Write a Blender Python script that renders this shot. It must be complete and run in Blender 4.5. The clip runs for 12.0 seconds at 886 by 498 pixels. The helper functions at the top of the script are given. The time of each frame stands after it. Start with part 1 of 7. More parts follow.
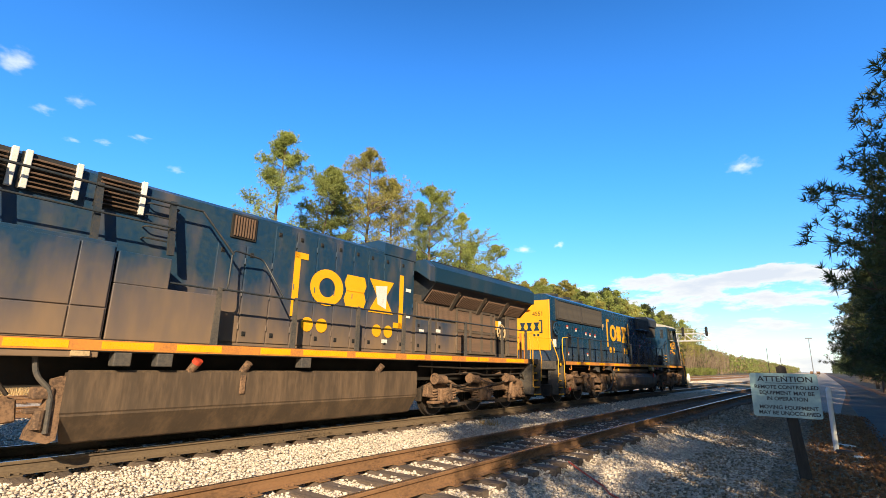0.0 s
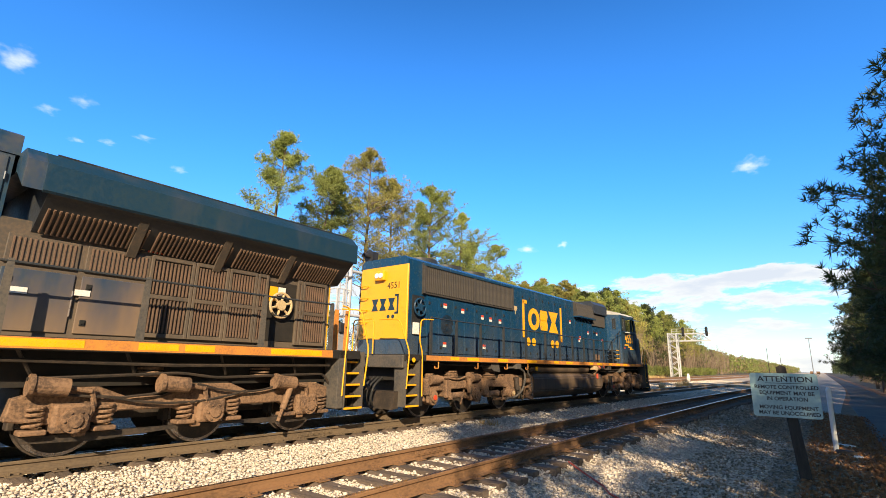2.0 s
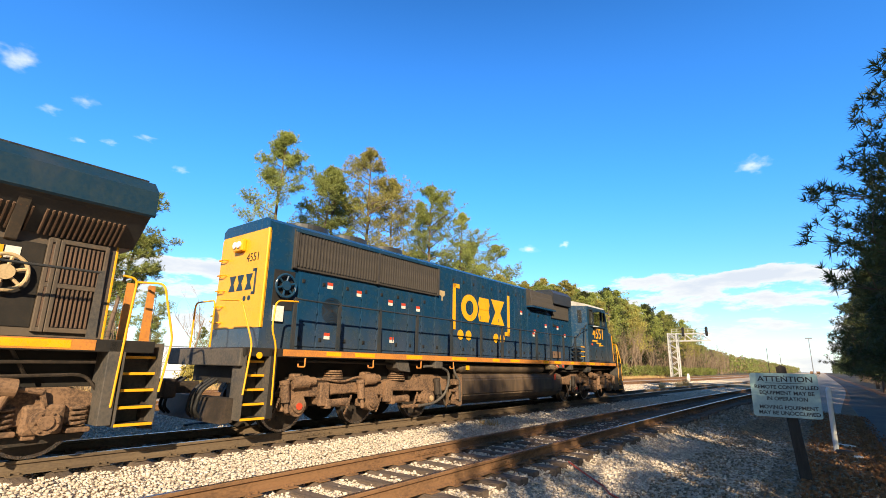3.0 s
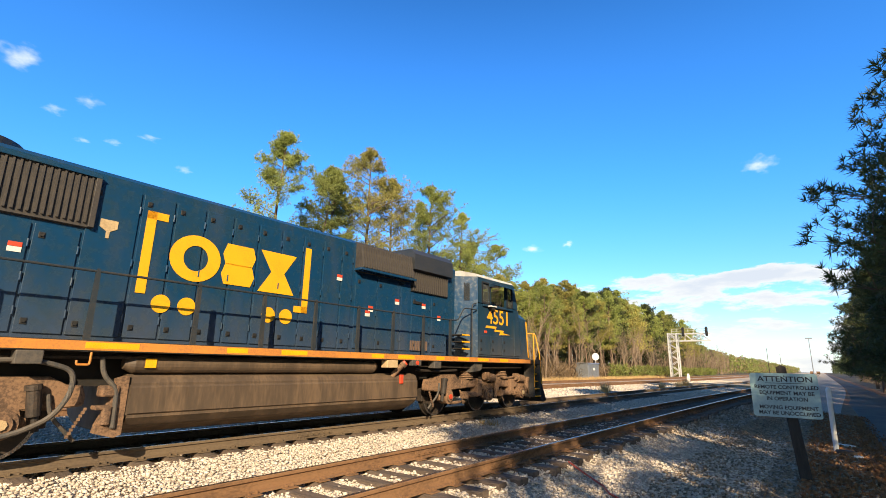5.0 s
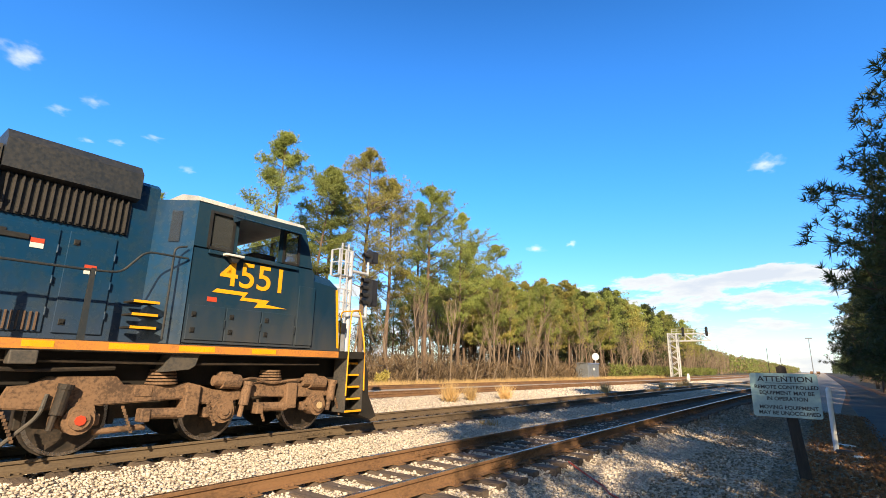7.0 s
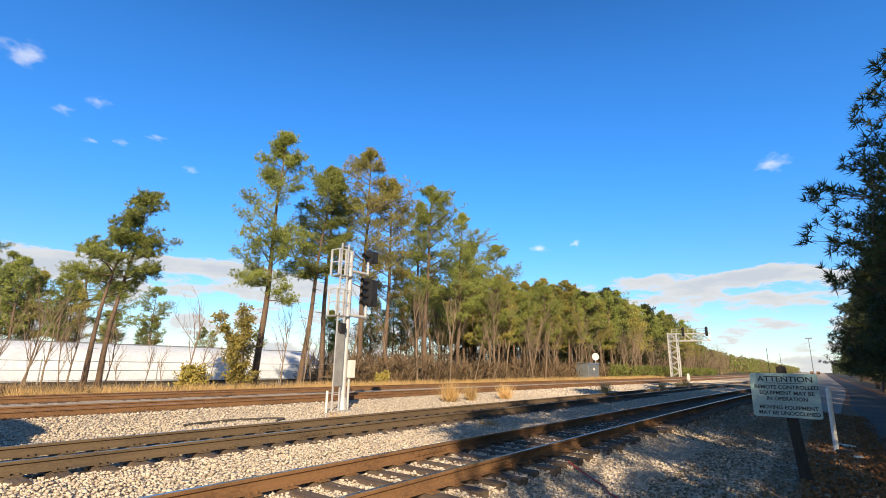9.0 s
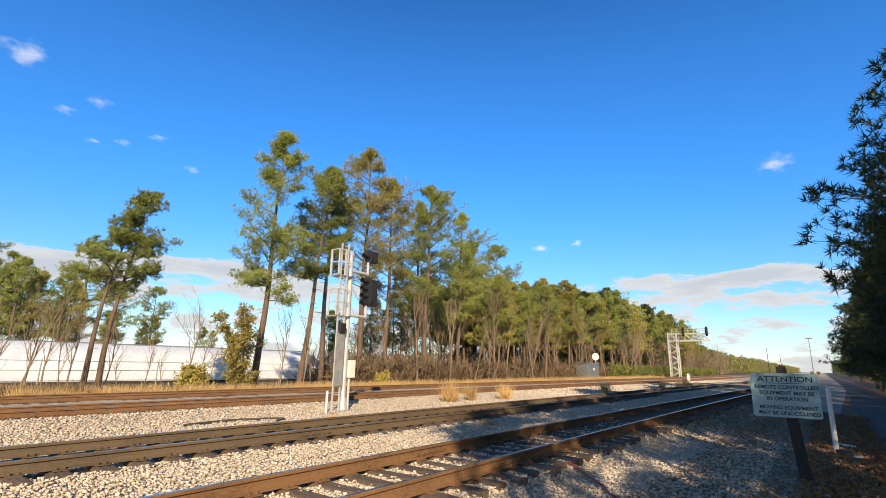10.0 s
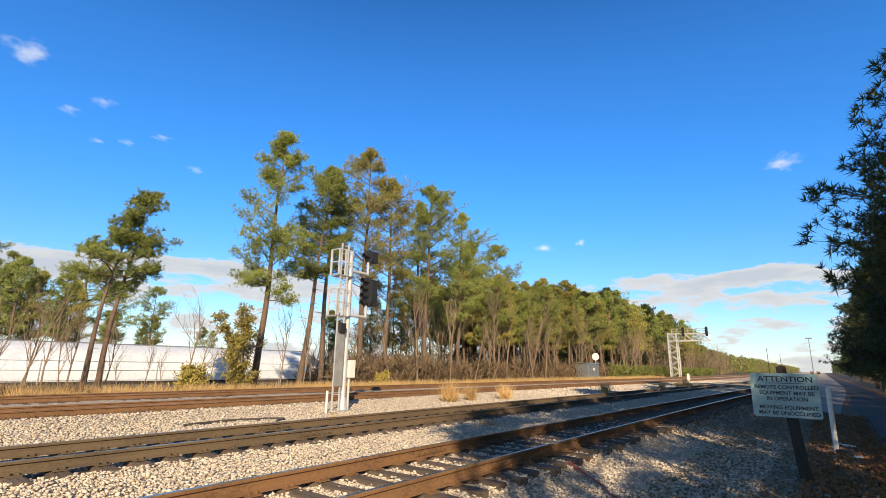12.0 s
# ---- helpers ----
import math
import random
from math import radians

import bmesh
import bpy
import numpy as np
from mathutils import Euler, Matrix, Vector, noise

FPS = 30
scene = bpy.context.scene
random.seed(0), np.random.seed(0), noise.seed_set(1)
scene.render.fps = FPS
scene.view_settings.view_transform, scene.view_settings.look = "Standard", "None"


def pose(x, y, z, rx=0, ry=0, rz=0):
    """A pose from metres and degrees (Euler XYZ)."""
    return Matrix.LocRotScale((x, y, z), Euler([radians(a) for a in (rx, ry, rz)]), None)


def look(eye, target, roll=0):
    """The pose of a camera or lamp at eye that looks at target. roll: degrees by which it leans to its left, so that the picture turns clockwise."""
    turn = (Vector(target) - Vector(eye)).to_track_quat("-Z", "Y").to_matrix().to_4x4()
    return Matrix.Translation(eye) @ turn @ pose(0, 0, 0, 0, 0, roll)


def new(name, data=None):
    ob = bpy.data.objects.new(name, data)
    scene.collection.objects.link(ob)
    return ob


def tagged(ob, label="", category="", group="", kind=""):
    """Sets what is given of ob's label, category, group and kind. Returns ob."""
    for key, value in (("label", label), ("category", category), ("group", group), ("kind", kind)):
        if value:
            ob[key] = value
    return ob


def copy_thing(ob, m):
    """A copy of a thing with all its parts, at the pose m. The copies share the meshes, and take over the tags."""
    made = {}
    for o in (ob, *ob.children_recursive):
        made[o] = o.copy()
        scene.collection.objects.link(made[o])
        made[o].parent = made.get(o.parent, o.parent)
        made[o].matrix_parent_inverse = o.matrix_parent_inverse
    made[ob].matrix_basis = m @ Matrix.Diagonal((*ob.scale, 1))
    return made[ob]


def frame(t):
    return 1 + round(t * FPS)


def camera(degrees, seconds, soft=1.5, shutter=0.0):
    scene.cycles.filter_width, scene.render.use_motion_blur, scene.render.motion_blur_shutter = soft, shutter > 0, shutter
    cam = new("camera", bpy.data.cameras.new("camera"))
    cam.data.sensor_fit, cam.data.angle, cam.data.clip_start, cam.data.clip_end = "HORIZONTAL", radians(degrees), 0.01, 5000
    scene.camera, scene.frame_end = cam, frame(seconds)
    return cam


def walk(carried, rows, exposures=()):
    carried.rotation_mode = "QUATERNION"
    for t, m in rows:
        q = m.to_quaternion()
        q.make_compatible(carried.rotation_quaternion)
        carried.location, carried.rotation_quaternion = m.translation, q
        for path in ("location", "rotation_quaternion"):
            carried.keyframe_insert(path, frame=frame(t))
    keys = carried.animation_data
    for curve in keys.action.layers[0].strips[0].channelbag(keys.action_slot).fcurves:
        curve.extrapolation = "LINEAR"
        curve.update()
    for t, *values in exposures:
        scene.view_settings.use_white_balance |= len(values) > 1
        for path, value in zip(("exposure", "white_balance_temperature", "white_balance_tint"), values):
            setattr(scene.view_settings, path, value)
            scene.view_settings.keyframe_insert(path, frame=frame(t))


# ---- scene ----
# camera on a tripod beside the yard track; x runs along the rails, y away from the camera, z = 0 at the rail heads
EYE = Vector((0.0, 0.0, 1.38))
YAW, TILT, ROLL = radians(37.553), radians(13.533), 1.058
AIM = EYE + Vector((math.cos(YAW) * math.cos(TILT), math.sin(YAW) * math.cos(TILT), math.sin(TILT)))
cam = camera(85.0, 12.0, soft=0.5)
walk(cam, [(0.0, look(EYE, AIM, ROLL)), (12.0, look(EYE, AIM, ROLL))],
     [(0.0, 0.73, 7300, 10), (6.8, 0.73, 7300, 10), (8.8, 0.40, 7300, 10), (12.0, 0.34, 7300, 10)])

# ---- light ----
SUN_WAY = Vector((0.60, 0.55, -0.41)).normalized()
world = bpy.data.worlds.new("winter_sky")
scene.world = world
world.use_nodes = True


def build_sky():
    nt = world.node_tree
    nt.nodes.clear()
    N = lambda kind, **kw: make_node(nt, kind, **kw)
    sky = N("ShaderNodeTexSky")
    sky.sky_type, sky.sun_disc, sky.sun_elevation, sky.sun_rotation = "NISHITA", False, math.asin(-SUN_WAY.z), radians(227.5)
    sky.altitude, sky.air_density, sky.dust_density, sky.ozone_density = 0.0, 1.0, 0.15, 3.0
    hue = N("ShaderNodeHueSaturation")
    hue.inputs["Saturation"].default_value = 1.2
    hue.inputs["Value"].default_value = 1.4
    nt.links.new(sky.outputs[0], hue.inputs["Color"])
    tint = N("ShaderNodeMix", data_type="RGBA")
    tint.blend_type = "MULTIPLY"
    tint.inputs["Factor"].default_value = 1.0
    # deeper blue overhead, paler towards the horizon
    tc0, sp0 = N("ShaderNodeTexCoord"), N("ShaderNodeSeparateXYZ")
    nt.links.new(tc0.outputs["Generated"], sp0.inputs[0])
    rise = N("ShaderNodeMapRange", interpolation_type="SMOOTHSTEP")
    for k, v in zip(("From Min", "From Max", "To Min", "To Max"), (0.02, 0.40, 0.0, 1.0)):
        rise.inputs[k].default_value = v
    nt.links.new(sp0.outputs["Z"], rise.inputs["Value"])
    hues = N("ShaderNodeMix", data_type="RGBA")
    hues.inputs["A"].default_value, hues.inputs["B"].default_value = (0.66, 0.80, 1.04, 1), (0.38, 1.0, 1.5, 1)
    nt.links.new(rise.outputs[0], hues.inputs["Factor"])
    # the blue washes out on the sun's side of the sky
    toward = N("ShaderNodeVectorMath", operation="DOT_PRODUCT")
    toward.inputs[1].default_value = -SUN_WAY
    nt.links.new(tc0.outputs["Generated"], toward.inputs[0])
    wash = N("ShaderNodeMapRange", interpolation_type="SMOOTHSTEP")
    for k, v in zip(("From Min", "From Max", "To Min", "To Max"), (-0.05, 0.75, 0.0, 1.0)):
        wash.inputs[k].default_value = v
    nt.links.new(toward.outputs["Value"], wash.inputs["Value"])
    pale = N("ShaderNodeMix", data_type="RGBA")
    pale.inputs["B"].default_value = (0.85, 0.86, 0.86, 1)
    nt.links.new(wash.outputs[0], pale.inputs["Factor"])
    nt.links.new(hues.outputs["Result"], pale.inputs["A"])
    nt.links.new(pale.outputs["Result"], tint.inputs["B"])
    nt.links.new(hue.outputs[0], tint.inputs["A"])
    # the sky deepens towards the zenith
    deep = N("ShaderNodeMapRange", interpolation_type="SMOOTHSTEP")
    for k, v in zip(("From Min", "From Max", "To Min", "To Max"), (0.5, 1.0, 1.0, 0.3)):
        deep.inputs[k].default_value = v
    nt.links.new(sp0.outputs["Z"], deep.inputs["Value"])
    dark = N("ShaderNodeVectorMath", operation="SCALE")
    nt.links.new(tint.outputs["Result"], dark.inputs[0])
    nt.links.new(deep.outputs[0], dark.inputs["Scale"])
    # fair-weather cumulus: stretched noise on the sky direction, gathered in banks low over the horizon
    tc = N("ShaderNodeTexCoord")
    sep = N("ShaderNodeSeparateXYZ")
    nt.links.new(tc.outputs["Generated"], sep.inputs[0])
    mp = N("ShaderNodeMapping")
    mp.inputs["Scale"].default_value = (5.0, 5.0, 19.0)
    mp.inputs["Location"].default_value = (0.35, 0.1, 0.2)
    nt.links.new(tc.outputs["Generated"], mp.inputs[0])
    nz = N("ShaderNodeTexNoise")
    nz.inputs["Scale"].default_value = 1.7
    nz.inputs["Detail"].default_value = 9
    nz.inputs["Roughness"].default_value = 0.62
    nt.links.new(mp.outputs[0], nz.inputs["Vector"])
    band = N("ShaderNodeMapRange", interpolation_type="SMOOTHSTEP")
    for k, v in zip(("From Min", "From Max", "To Min", "To Max"), (0.125, 0.24, 0.075, -0.36)):
        band.inputs[k].default_value = v
    nt.links.new(sep.outputs["Z"], band.inputs["Value"])
    add = N("ShaderNodeMath", operation="ADD")
    nt.links.new(nz.outputs["Fac"], add.inputs[0])
    nt.links.new(band.outputs[0], add.inputs[1])
    # the thicker banks: direction, how they are drawn out, how much they thicken
    for way, flat, much in (((0.966, 0.150, 0.160), (6.0, 6.0, 44.0), 0.19), ((0.982, 0.03, 0.162), (8.0, 8.0, 40.0), 0.19), ((0.425, 0.885, 0.178), (5.0, 5.0, 30.0), 0.23),
                            ((0.24, 0.955, 0.15), (6.0, 6.0, 26.0), 0.2), ((0.55, 0.82, 0.15), (7.0, 7.0, 30.0), 0.2)):
        off, pull, far, bump = N("ShaderNodeVectorMath", operation="SUBTRACT"), N("ShaderNodeVectorMath", operation="MULTIPLY"), N("ShaderNodeVectorMath", operation="LENGTH"), N("ShaderNodeMapRange", interpolation_type="SMOOTHSTEP")
        off.inputs[1].default_value, pull.inputs[1].default_value = way, flat
        nt.links.new(tc.outputs["Generated"], off.inputs[0])
        nt.links.new(off.outputs[0], pull.inputs[0])
        nt.links.new(pull.outputs[0], far.inputs[0])
        for k, v in zip(("From Min", "From Max", "To Min", "To Max"), (0.2, 1.15, much, 0.0)):
            bump.inputs[k].default_value = v
        nt.links.new(far.outputs["Value"], bump.inputs["Value"])
        more = N("ShaderNodeMath", operation="ADD")
        nt.links.new(add.outputs[0], more.inputs[0])
        nt.links.new(bump.outputs[0], more.inputs[1])
        add = more
    cov = N("ShaderNodeMapRange", interpolation_type="SMOOTHSTEP")
    for k, v in zip(("From Min", "From Max", "To Min", "To Max"), (0.53, 0.64, 0.0, 0.95)):
        cov.inputs[k].default_value = v
    nt.links.new(add.outputs[0], cov.inputs["Value"])
    shade = N("ShaderNodeMapRange")
    for k, v in zip(("From Min", "From Max", "To Min", "To Max"), (0.60, 0.80, 0.0, 1.0)):
        shade.inputs[k].default_value = v
    nt.links.new(add.outputs[0], shade.inputs["Value"])
    tone = N("ShaderNodeMix", data_type="RGBA")
    tone.inputs["A"].default_value = (5.7, 6.05, 6.5, 1)
    tone.inputs["B"].default_value = (4.4, 5.0, 6.0, 1)
    nt.links.new(shade.outputs[0], tone.inputs["Factor"])
    mix = N("ShaderNodeMix", data_type="RGBA")
    nt.links.new(cov.outputs[0], mix.inputs["Factor"])
    nt.links.new(dark.outputs[0], mix.inputs["A"])
    nt.links.new(tone.outputs["Result"], mix.inputs["B"])
    bg = N("ShaderNodeBackground")
    bg.inputs["Strength"].default_value = 0.101
    out = N("ShaderNodeOutputWorld")
    nt.links.new(mix.outputs["Result"], bg.inputs["Color"])
    nt.links.new(bg.outputs[0], out.inputs["Surface"])


def make_node(nt, kind, operation=None, data_type=None, interpolation_type=None, use_clamp=False):
    n = nt.nodes.new(kind)
    if operation:
        n.operation = operation
    if data_type:
        n.data_type = data_type
    if interpolation_type:
        n.interpolation_type = interpolation_type
    if use_clamp:
        n.use_clamp = True
    return n


build_sky()
sun = new("sun", bpy.data.lights.new("sun", "SUN"))
sun.data.energy, sun.data.angle, sun.data.color = 5.0, radians(0.55), (1.0, 0.84, 0.62)
sun.matrix_basis = look((0, 0, 60), Vector((0, 0, 60)) + SUN_WAY)
# ---- materials ----
def mat(name, col, col2=None, rough=0.7, metal=0.0, scale=3.0, fine=40.0, mix=0.5, bump=0.15, bump_scale=None, stretch=(1, 1, 1),
        lo=0.4, hi=0.65, isl=0.0, spec=0.5, dirt=None, alpha_glass=False):
    """Two-scale noise between two base colours, fine relief. dirt: (colour, z where it is full, z where it ends, most)."""
    m = bpy.data.materials.new(name)
    m.use_nodes = True
    nt = m.node_tree
    bs = nt.nodes["Principled BSDF"]
    N = lambda kind, **kw: make_node(nt, kind, **kw)
    ln = nt.links.new
    col2 = col2 or tuple(c * 0.6 for c in col)
    tc = N("ShaderNodeTexCoord")
    mp = N("ShaderNodeMapping")
    mp.inputs["Scale"].default_value = stretch
    ln(tc.outputs["Object"], mp.inputs[0])
    big, small = N("ShaderNodeTexNoise"), N("ShaderNodeTexNoise")
    for n, s, d in ((big, scale, 5), (small, fine, 4)):
        n.inputs["Scale"].default_value = s
        n.inputs["Detail"].default_value = d
        n.inputs["Roughness"].default_value = 0.6
        ln(mp.outputs[0], n.inputs["Vector"])
    add = N("ShaderNodeMath", operation="MULTIPLY_ADD")
    add.inputs[1].default_value = 1 - mix
    ln(big.outputs["Fac"], add.inputs[0])
    sm = N("ShaderNodeMath", operation="MULTIPLY")
    sm.inputs[1].default_value = mix
    ln(small.outputs["Fac"], sm.inputs[0])
    ln(sm.outputs[0], add.inputs[2])
    fac = N("ShaderNodeMapRange", interpolation_type="SMOOTHSTEP")
    fac.inputs["From Min"].default_value, fac.inputs["From Max"].default_value = lo, hi
    ln(add.outputs[0], fac.inputs["Value"])
    cm = N("ShaderNodeMix", data_type="RGBA")
    cm.inputs["A"].default_value, cm.inputs["B"].default_value = (*col, 1), (*col2, 1)
    ln(fac.outputs[0], cm.inputs["Factor"])
    last = cm.outputs["Result"]
    if isl:
        geo, oi = N("ShaderNodeNewGeometry"), N("ShaderNodeObjectInfo")
        sm2 = N("ShaderNodeMath", operation="ADD")
        ln(geo.outputs["Random Per Island"], sm2.inputs[0])
        ln(oi.outputs["Random"], sm2.inputs[1])
        mr = N("ShaderNodeMapRange")
        for k, v in zip(("From Min", "From Max", "To Min", "To Max"), (0.0, 2.0, 1 - isl, 1 + isl)):
            mr.inputs[k].default_value = v
        ln(sm2.outputs[0], mr.inputs["Value"])
        hs = N("ShaderNodeHueSaturation")
        ln(mr.outputs[0], hs.inputs["Value"])
        ln(last, hs.inputs["Color"])
        last = hs.outputs[0]
    if dirt:
        dc, z0, z1, most = dirt
        sp = N("ShaderNodeSeparateXYZ")
        ln(tc.outputs["Object"], sp.inputs[0])
        mr = N("ShaderNodeMapRange")
        for k, v in zip(("From Min", "From Max", "To Min", "To Max"), (z0, z1, 1.0, 0.0)):
            mr.inputs[k].default_value = v
        ln(sp.outputs["Z"], mr.inputs["Value"])
        nz = N("ShaderNodeTexNoise")
        nz.inputs["Scale"].default_value, nz.inputs["Detail"].default_value = 1.3, 7
        st = N("ShaderNodeMapping")
        st.inputs["Scale"].default_value = (1.6, 1.6, 0.45)
        ln(tc.outputs["Object"], st.inputs[0])
        ln(st.outputs[0], nz.inputs["Vector"])
        a2 = N("ShaderNodeMath", operation="MULTIPLY_ADD")
        a2.inputs[1].default_value, a2.inputs[2].default_value = 1.5, -0.75
        ln(nz.outputs["Fac"], a2.inputs[0])
        a3 = N("ShaderNodeMath", operation="ADD", use_clamp=True)
        ln(mr.outputs[0], a3.inputs[0])
        ln(a2.outputs[0], a3.inputs[1])
        a4 = N("ShaderNodeMath", operation="MULTIPLY", use_clamp=True)
        a4.inputs[1].default_value = most
        ln(a3.outputs[0], a4.inputs[0])
        dm = N("ShaderNodeMix", data_type="RGBA")
        dm.inputs["B"].default_value = (*dc, 1)
        ln(last, dm.inputs["A"])
        ln(a4.outputs[0], dm.inputs["Factor"])
        last = dm.outputs["Result"]
    ln(last, bs.inputs["Base Color"])
    rr = N("ShaderNodeMapRange")
    for k, v in zip(("From Min", "From Max", "To Min", "To Max"), (0.3, 0.7, max(rough - 0.1, 0.02), min(rough + 0.1, 1))):
        rr.inputs[k].default_value = v
    ln(small.outputs["Fac"], rr.inputs["Value"])
    ln(rr.outputs[0], bs.inputs["Roughness"])
    bs.inputs["Metallic"].default_value = metal
    bs.inputs["Specular IOR Level"].default_value = spec
    if bump:
        bp = N("ShaderNodeBump")
        bp.inputs["Strength"].default_value = bump
        bp.inputs["Distance"].default_value = bump_scale or 0.02
        ln(add.outputs[0], bp.inputs["Height"])
        ln(bp.outputs[0], bs.inputs["Normal"])
    return m


def glass(name, tint=(0.75, 0.8, 0.8), rough=0.02):
    m = bpy.data.materials.new(name)
    m.use_nodes = True
    bs = m.node_tree.nodes["Principled BSDF"]
    bs.inputs["Base Color"].default_value = (*tint, 1)
    bs.inputs["Roughness"].default_value = rough
    bs.inputs["Transmission Weight"].default_value = 0.92
    bs.inputs["IOR"].default_value = 1.3
    return m


def glow(name, col, strength):
    m = bpy.data.materials.new(name)
    m.use_nodes = True
    bs = m.node_tree.nodes["Principled BSDF"]
    bs.inputs["Base Color"].default_value = (*col, 1)
    bs.inputs["Emission Color"].default_value = (*col, 1)
    bs.inputs["Emission Strength"].default_value = strength
    return m


DUST = (0.17, 0.125, 0.085)
M_BLUE = mat("blue_hood_paint", (0.005, 0.046, 0.112), (0.014, 0.046, 0.08), rough=0.24, scale=0.8, fine=9, bump=0.02, spec=0.5, dirt=(DUST, 1.2, 2.8, 0.28))
M_BLUE2 = mat("dusty_blue_paint", (0.008, 0.042, 0.095), (0.022, 0.05, 0.078), rough=0.42, scale=0.9, fine=12, bump=0.02, dirt=((0.27, 0.175, 0.10), 1.5, 3.05, 0.85))
M_CAB = mat("dark_blue_cab_paint", (0.008, 0.036, 0.07), (0.016, 0.042, 0.064), spec=0.3, rough=0.46, scale=1.2, fine=20, bump=0.02, dirt=(DUST, 1.2, 2.5, 0.4))
M_DARK = mat("sooty_dark_paint", (0.022, 0.027, 0.033), (0.05, 0.045, 0.04), rough=0.55, scale=2, fine=25, bump=0.04, dirt=(DUST, 1.2, 3.4, 0.75))
M_BROWNBODY = mat("grimy_radiator_paint", (0.055, 0.048, 0.042), (0.11, 0.078, 0.055), rough=0.62, scale=1.5, fine=22, bump=0.05, dirt=(DUST, 1.4, 3.6, 0.55))
M_ROOF = mat("roof_paint", (0.022, 0.028, 0.036), (0.045, 0.045, 0.045), rough=0.5, scale=1.4, fine=18, bump=0.03)
# black parts; darkened further to hold the shadow beneath the sill
M_SHADE = mat("black_with_underframe_shade", (0.010, 0.009, 0.008), (0.026, 0.02, 0.015), rough=0.8, scale=3, fine=30, bump=0.1)
M_YEL = mat("yellow_paint", (0.86, 0.41, 0.02), (0.72, 0.30, 0.02), rough=0.42, scale=2.2, fine=28, bump=0.02, lo=0.45, hi=0.75)
M_YELREF = mat("yellow_reflector", (0.92, 0.46, 0.02), (0.8, 0.36, 0.02), rough=0.3, scale=3, fine=30, bump=0.0)
M_ORANGE = mat("worn_orange_sill", (0.62, 0.24, 0.045), (0.42, 0.17, 0.05), rough=0.6, scale=3.5, fine=30, bump=0.05)
M_TRUCK = mat("dusty_truck_steel", (0.24, 0.14, 0.08), (0.09, 0.055, 0.036), rough=0.85, scale=2.6, fine=24, bump=0.3, lo=0.42, hi=0.62)
M_TRUCKD = mat("oily_truck_steel", (0.02, 0.016, 0.013), (0.06, 0.042, 0.03), rough=0.7, scale=4, fine=30, bump=0.3)
M_TANK = mat("streaked_fuel_tank", (0.075, 0.053, 0.036), (0.15, 0.10, 0.062), rough=0.62, scale=1.3, fine=10, bump=0.06, stretch=(2.2, 2.2, 0.35), mix=0.35)
M_SLAT = mat("grille_slat", (0.15, 0.09, 0.06), (0.08, 0.055, 0.042), rough=0.7, scale=4, fine=30, bump=0.05)
M_SLATG = mat("grille_slat_grey", (0.06, 0.052, 0.045), (0.032, 0.03, 0.03), rough=0.65, scale=4, fine=30, bump=0.05)
# rubber parts, and black sheets that stand in for shade in cab and recesses
M_BLACK = mat("black_rubber_and_shade", (0.012, 0.012, 0.012), (0.025, 0.025, 0.025), rough=0.6, bump=0.05)
M_WHITE = mat("white_decal", (0.75, 0.74, 0.70), (0.6, 0.58, 0.54), rough=0.5, bump=0.0)
M_RED = mat("red_decal", (0.62, 0.07, 0.03), (0.5, 0.06, 0.03), rough=0.5, bump=0.0)
M_CREAM = mat("cream_brake_wheel", (0.55, 0.40, 0.22), (0.35, 0.25, 0.14), rough=0.6, bump=0.05)
M_ROOFW = mat("pale_cab_roof", (0.62, 0.60, 0.55), (0.4, 0.38, 0.34), rough=0.6, bump=0.04, scale=2)
M_HRAIL = mat("handrail_blue_black", (0.02, 0.03, 0.04), (0.05, 0.045, 0.04), rough=0.5, bump=0.03)
M_STANG = mat("dusty_stanchion", (0.10, 0.085, 0.07), (0.05, 0.05, 0.05), rough=0.7, bump=0.05, fine=20)
M_GLASS = glass("cab_glass", (0.35, 0.38, 0.4))
M_LAMP = mat("lamp_lens", (0.8, 0.8, 0.78), (0.7, 0.7, 0.68), rough=0.1, bump=0.0)
M_TREADW = mat("worn_wheel_steel", (0.35, 0.31, 0.28), (0.25, 0.2, 0.17), rough=0.3, metal=0.9, bump=0.02)
M_RAILSIDE = mat("rusted_rail", (0.235, 0.125, 0.06), (0.12, 0.065, 0.035), rough=0.85, scale=2.0, fine=35, bump=0.3, stretch=(0.5, 1, 1))
M_RAILB = mat("dusty_main_rail", (0.155, 0.11, 0.068), (0.10, 0.072, 0.05), rough=0.8, scale=1.6, fine=35, bump=0.2, stretch=(0.5, 1, 1))
M_RAILTOP = mat("polished_rail_head", (0.42, 0.40, 0.38), (0.3, 0.27, 0.24), rough=0.25, metal=1.0, scale=1.2, fine=60, bump=0.02, stretch=(0.3, 6, 1))
M_TIE = mat("weathered_tie", (0.165, 0.12, 0.09), (0.075, 0.056, 0.044), rough=0.9, scale=3.0, fine=26, bump=0.7, bump_scale=0.03, stretch=(5, 0.6, 5), isl=0.35)
M_BALLAST = mat("ballast_bed", (0.56, 0.475, 0.385), (0.29, 0.235, 0.18), rough=0.95, scale=9.0, fine=26.0, mix=0.6, bump=1.0, bump_scale=0.06)
M_STONE = mat("ballast_stone", (0.68, 0.595, 0.50), (0.42, 0.345, 0.27), rough=0.9, scale=9, fine=50, bump=0.25, isl=0.42)
# darker copy of the ballast stone, with the shoulder's shade in its colour
M_STONE_SHADED = mat("shaded_ballast_stone", (0.46, 0.345, 0.235), (0.22, 0.16, 0.105), rough=0.9, scale=9, fine=50, bump=0.25, isl=0.6)
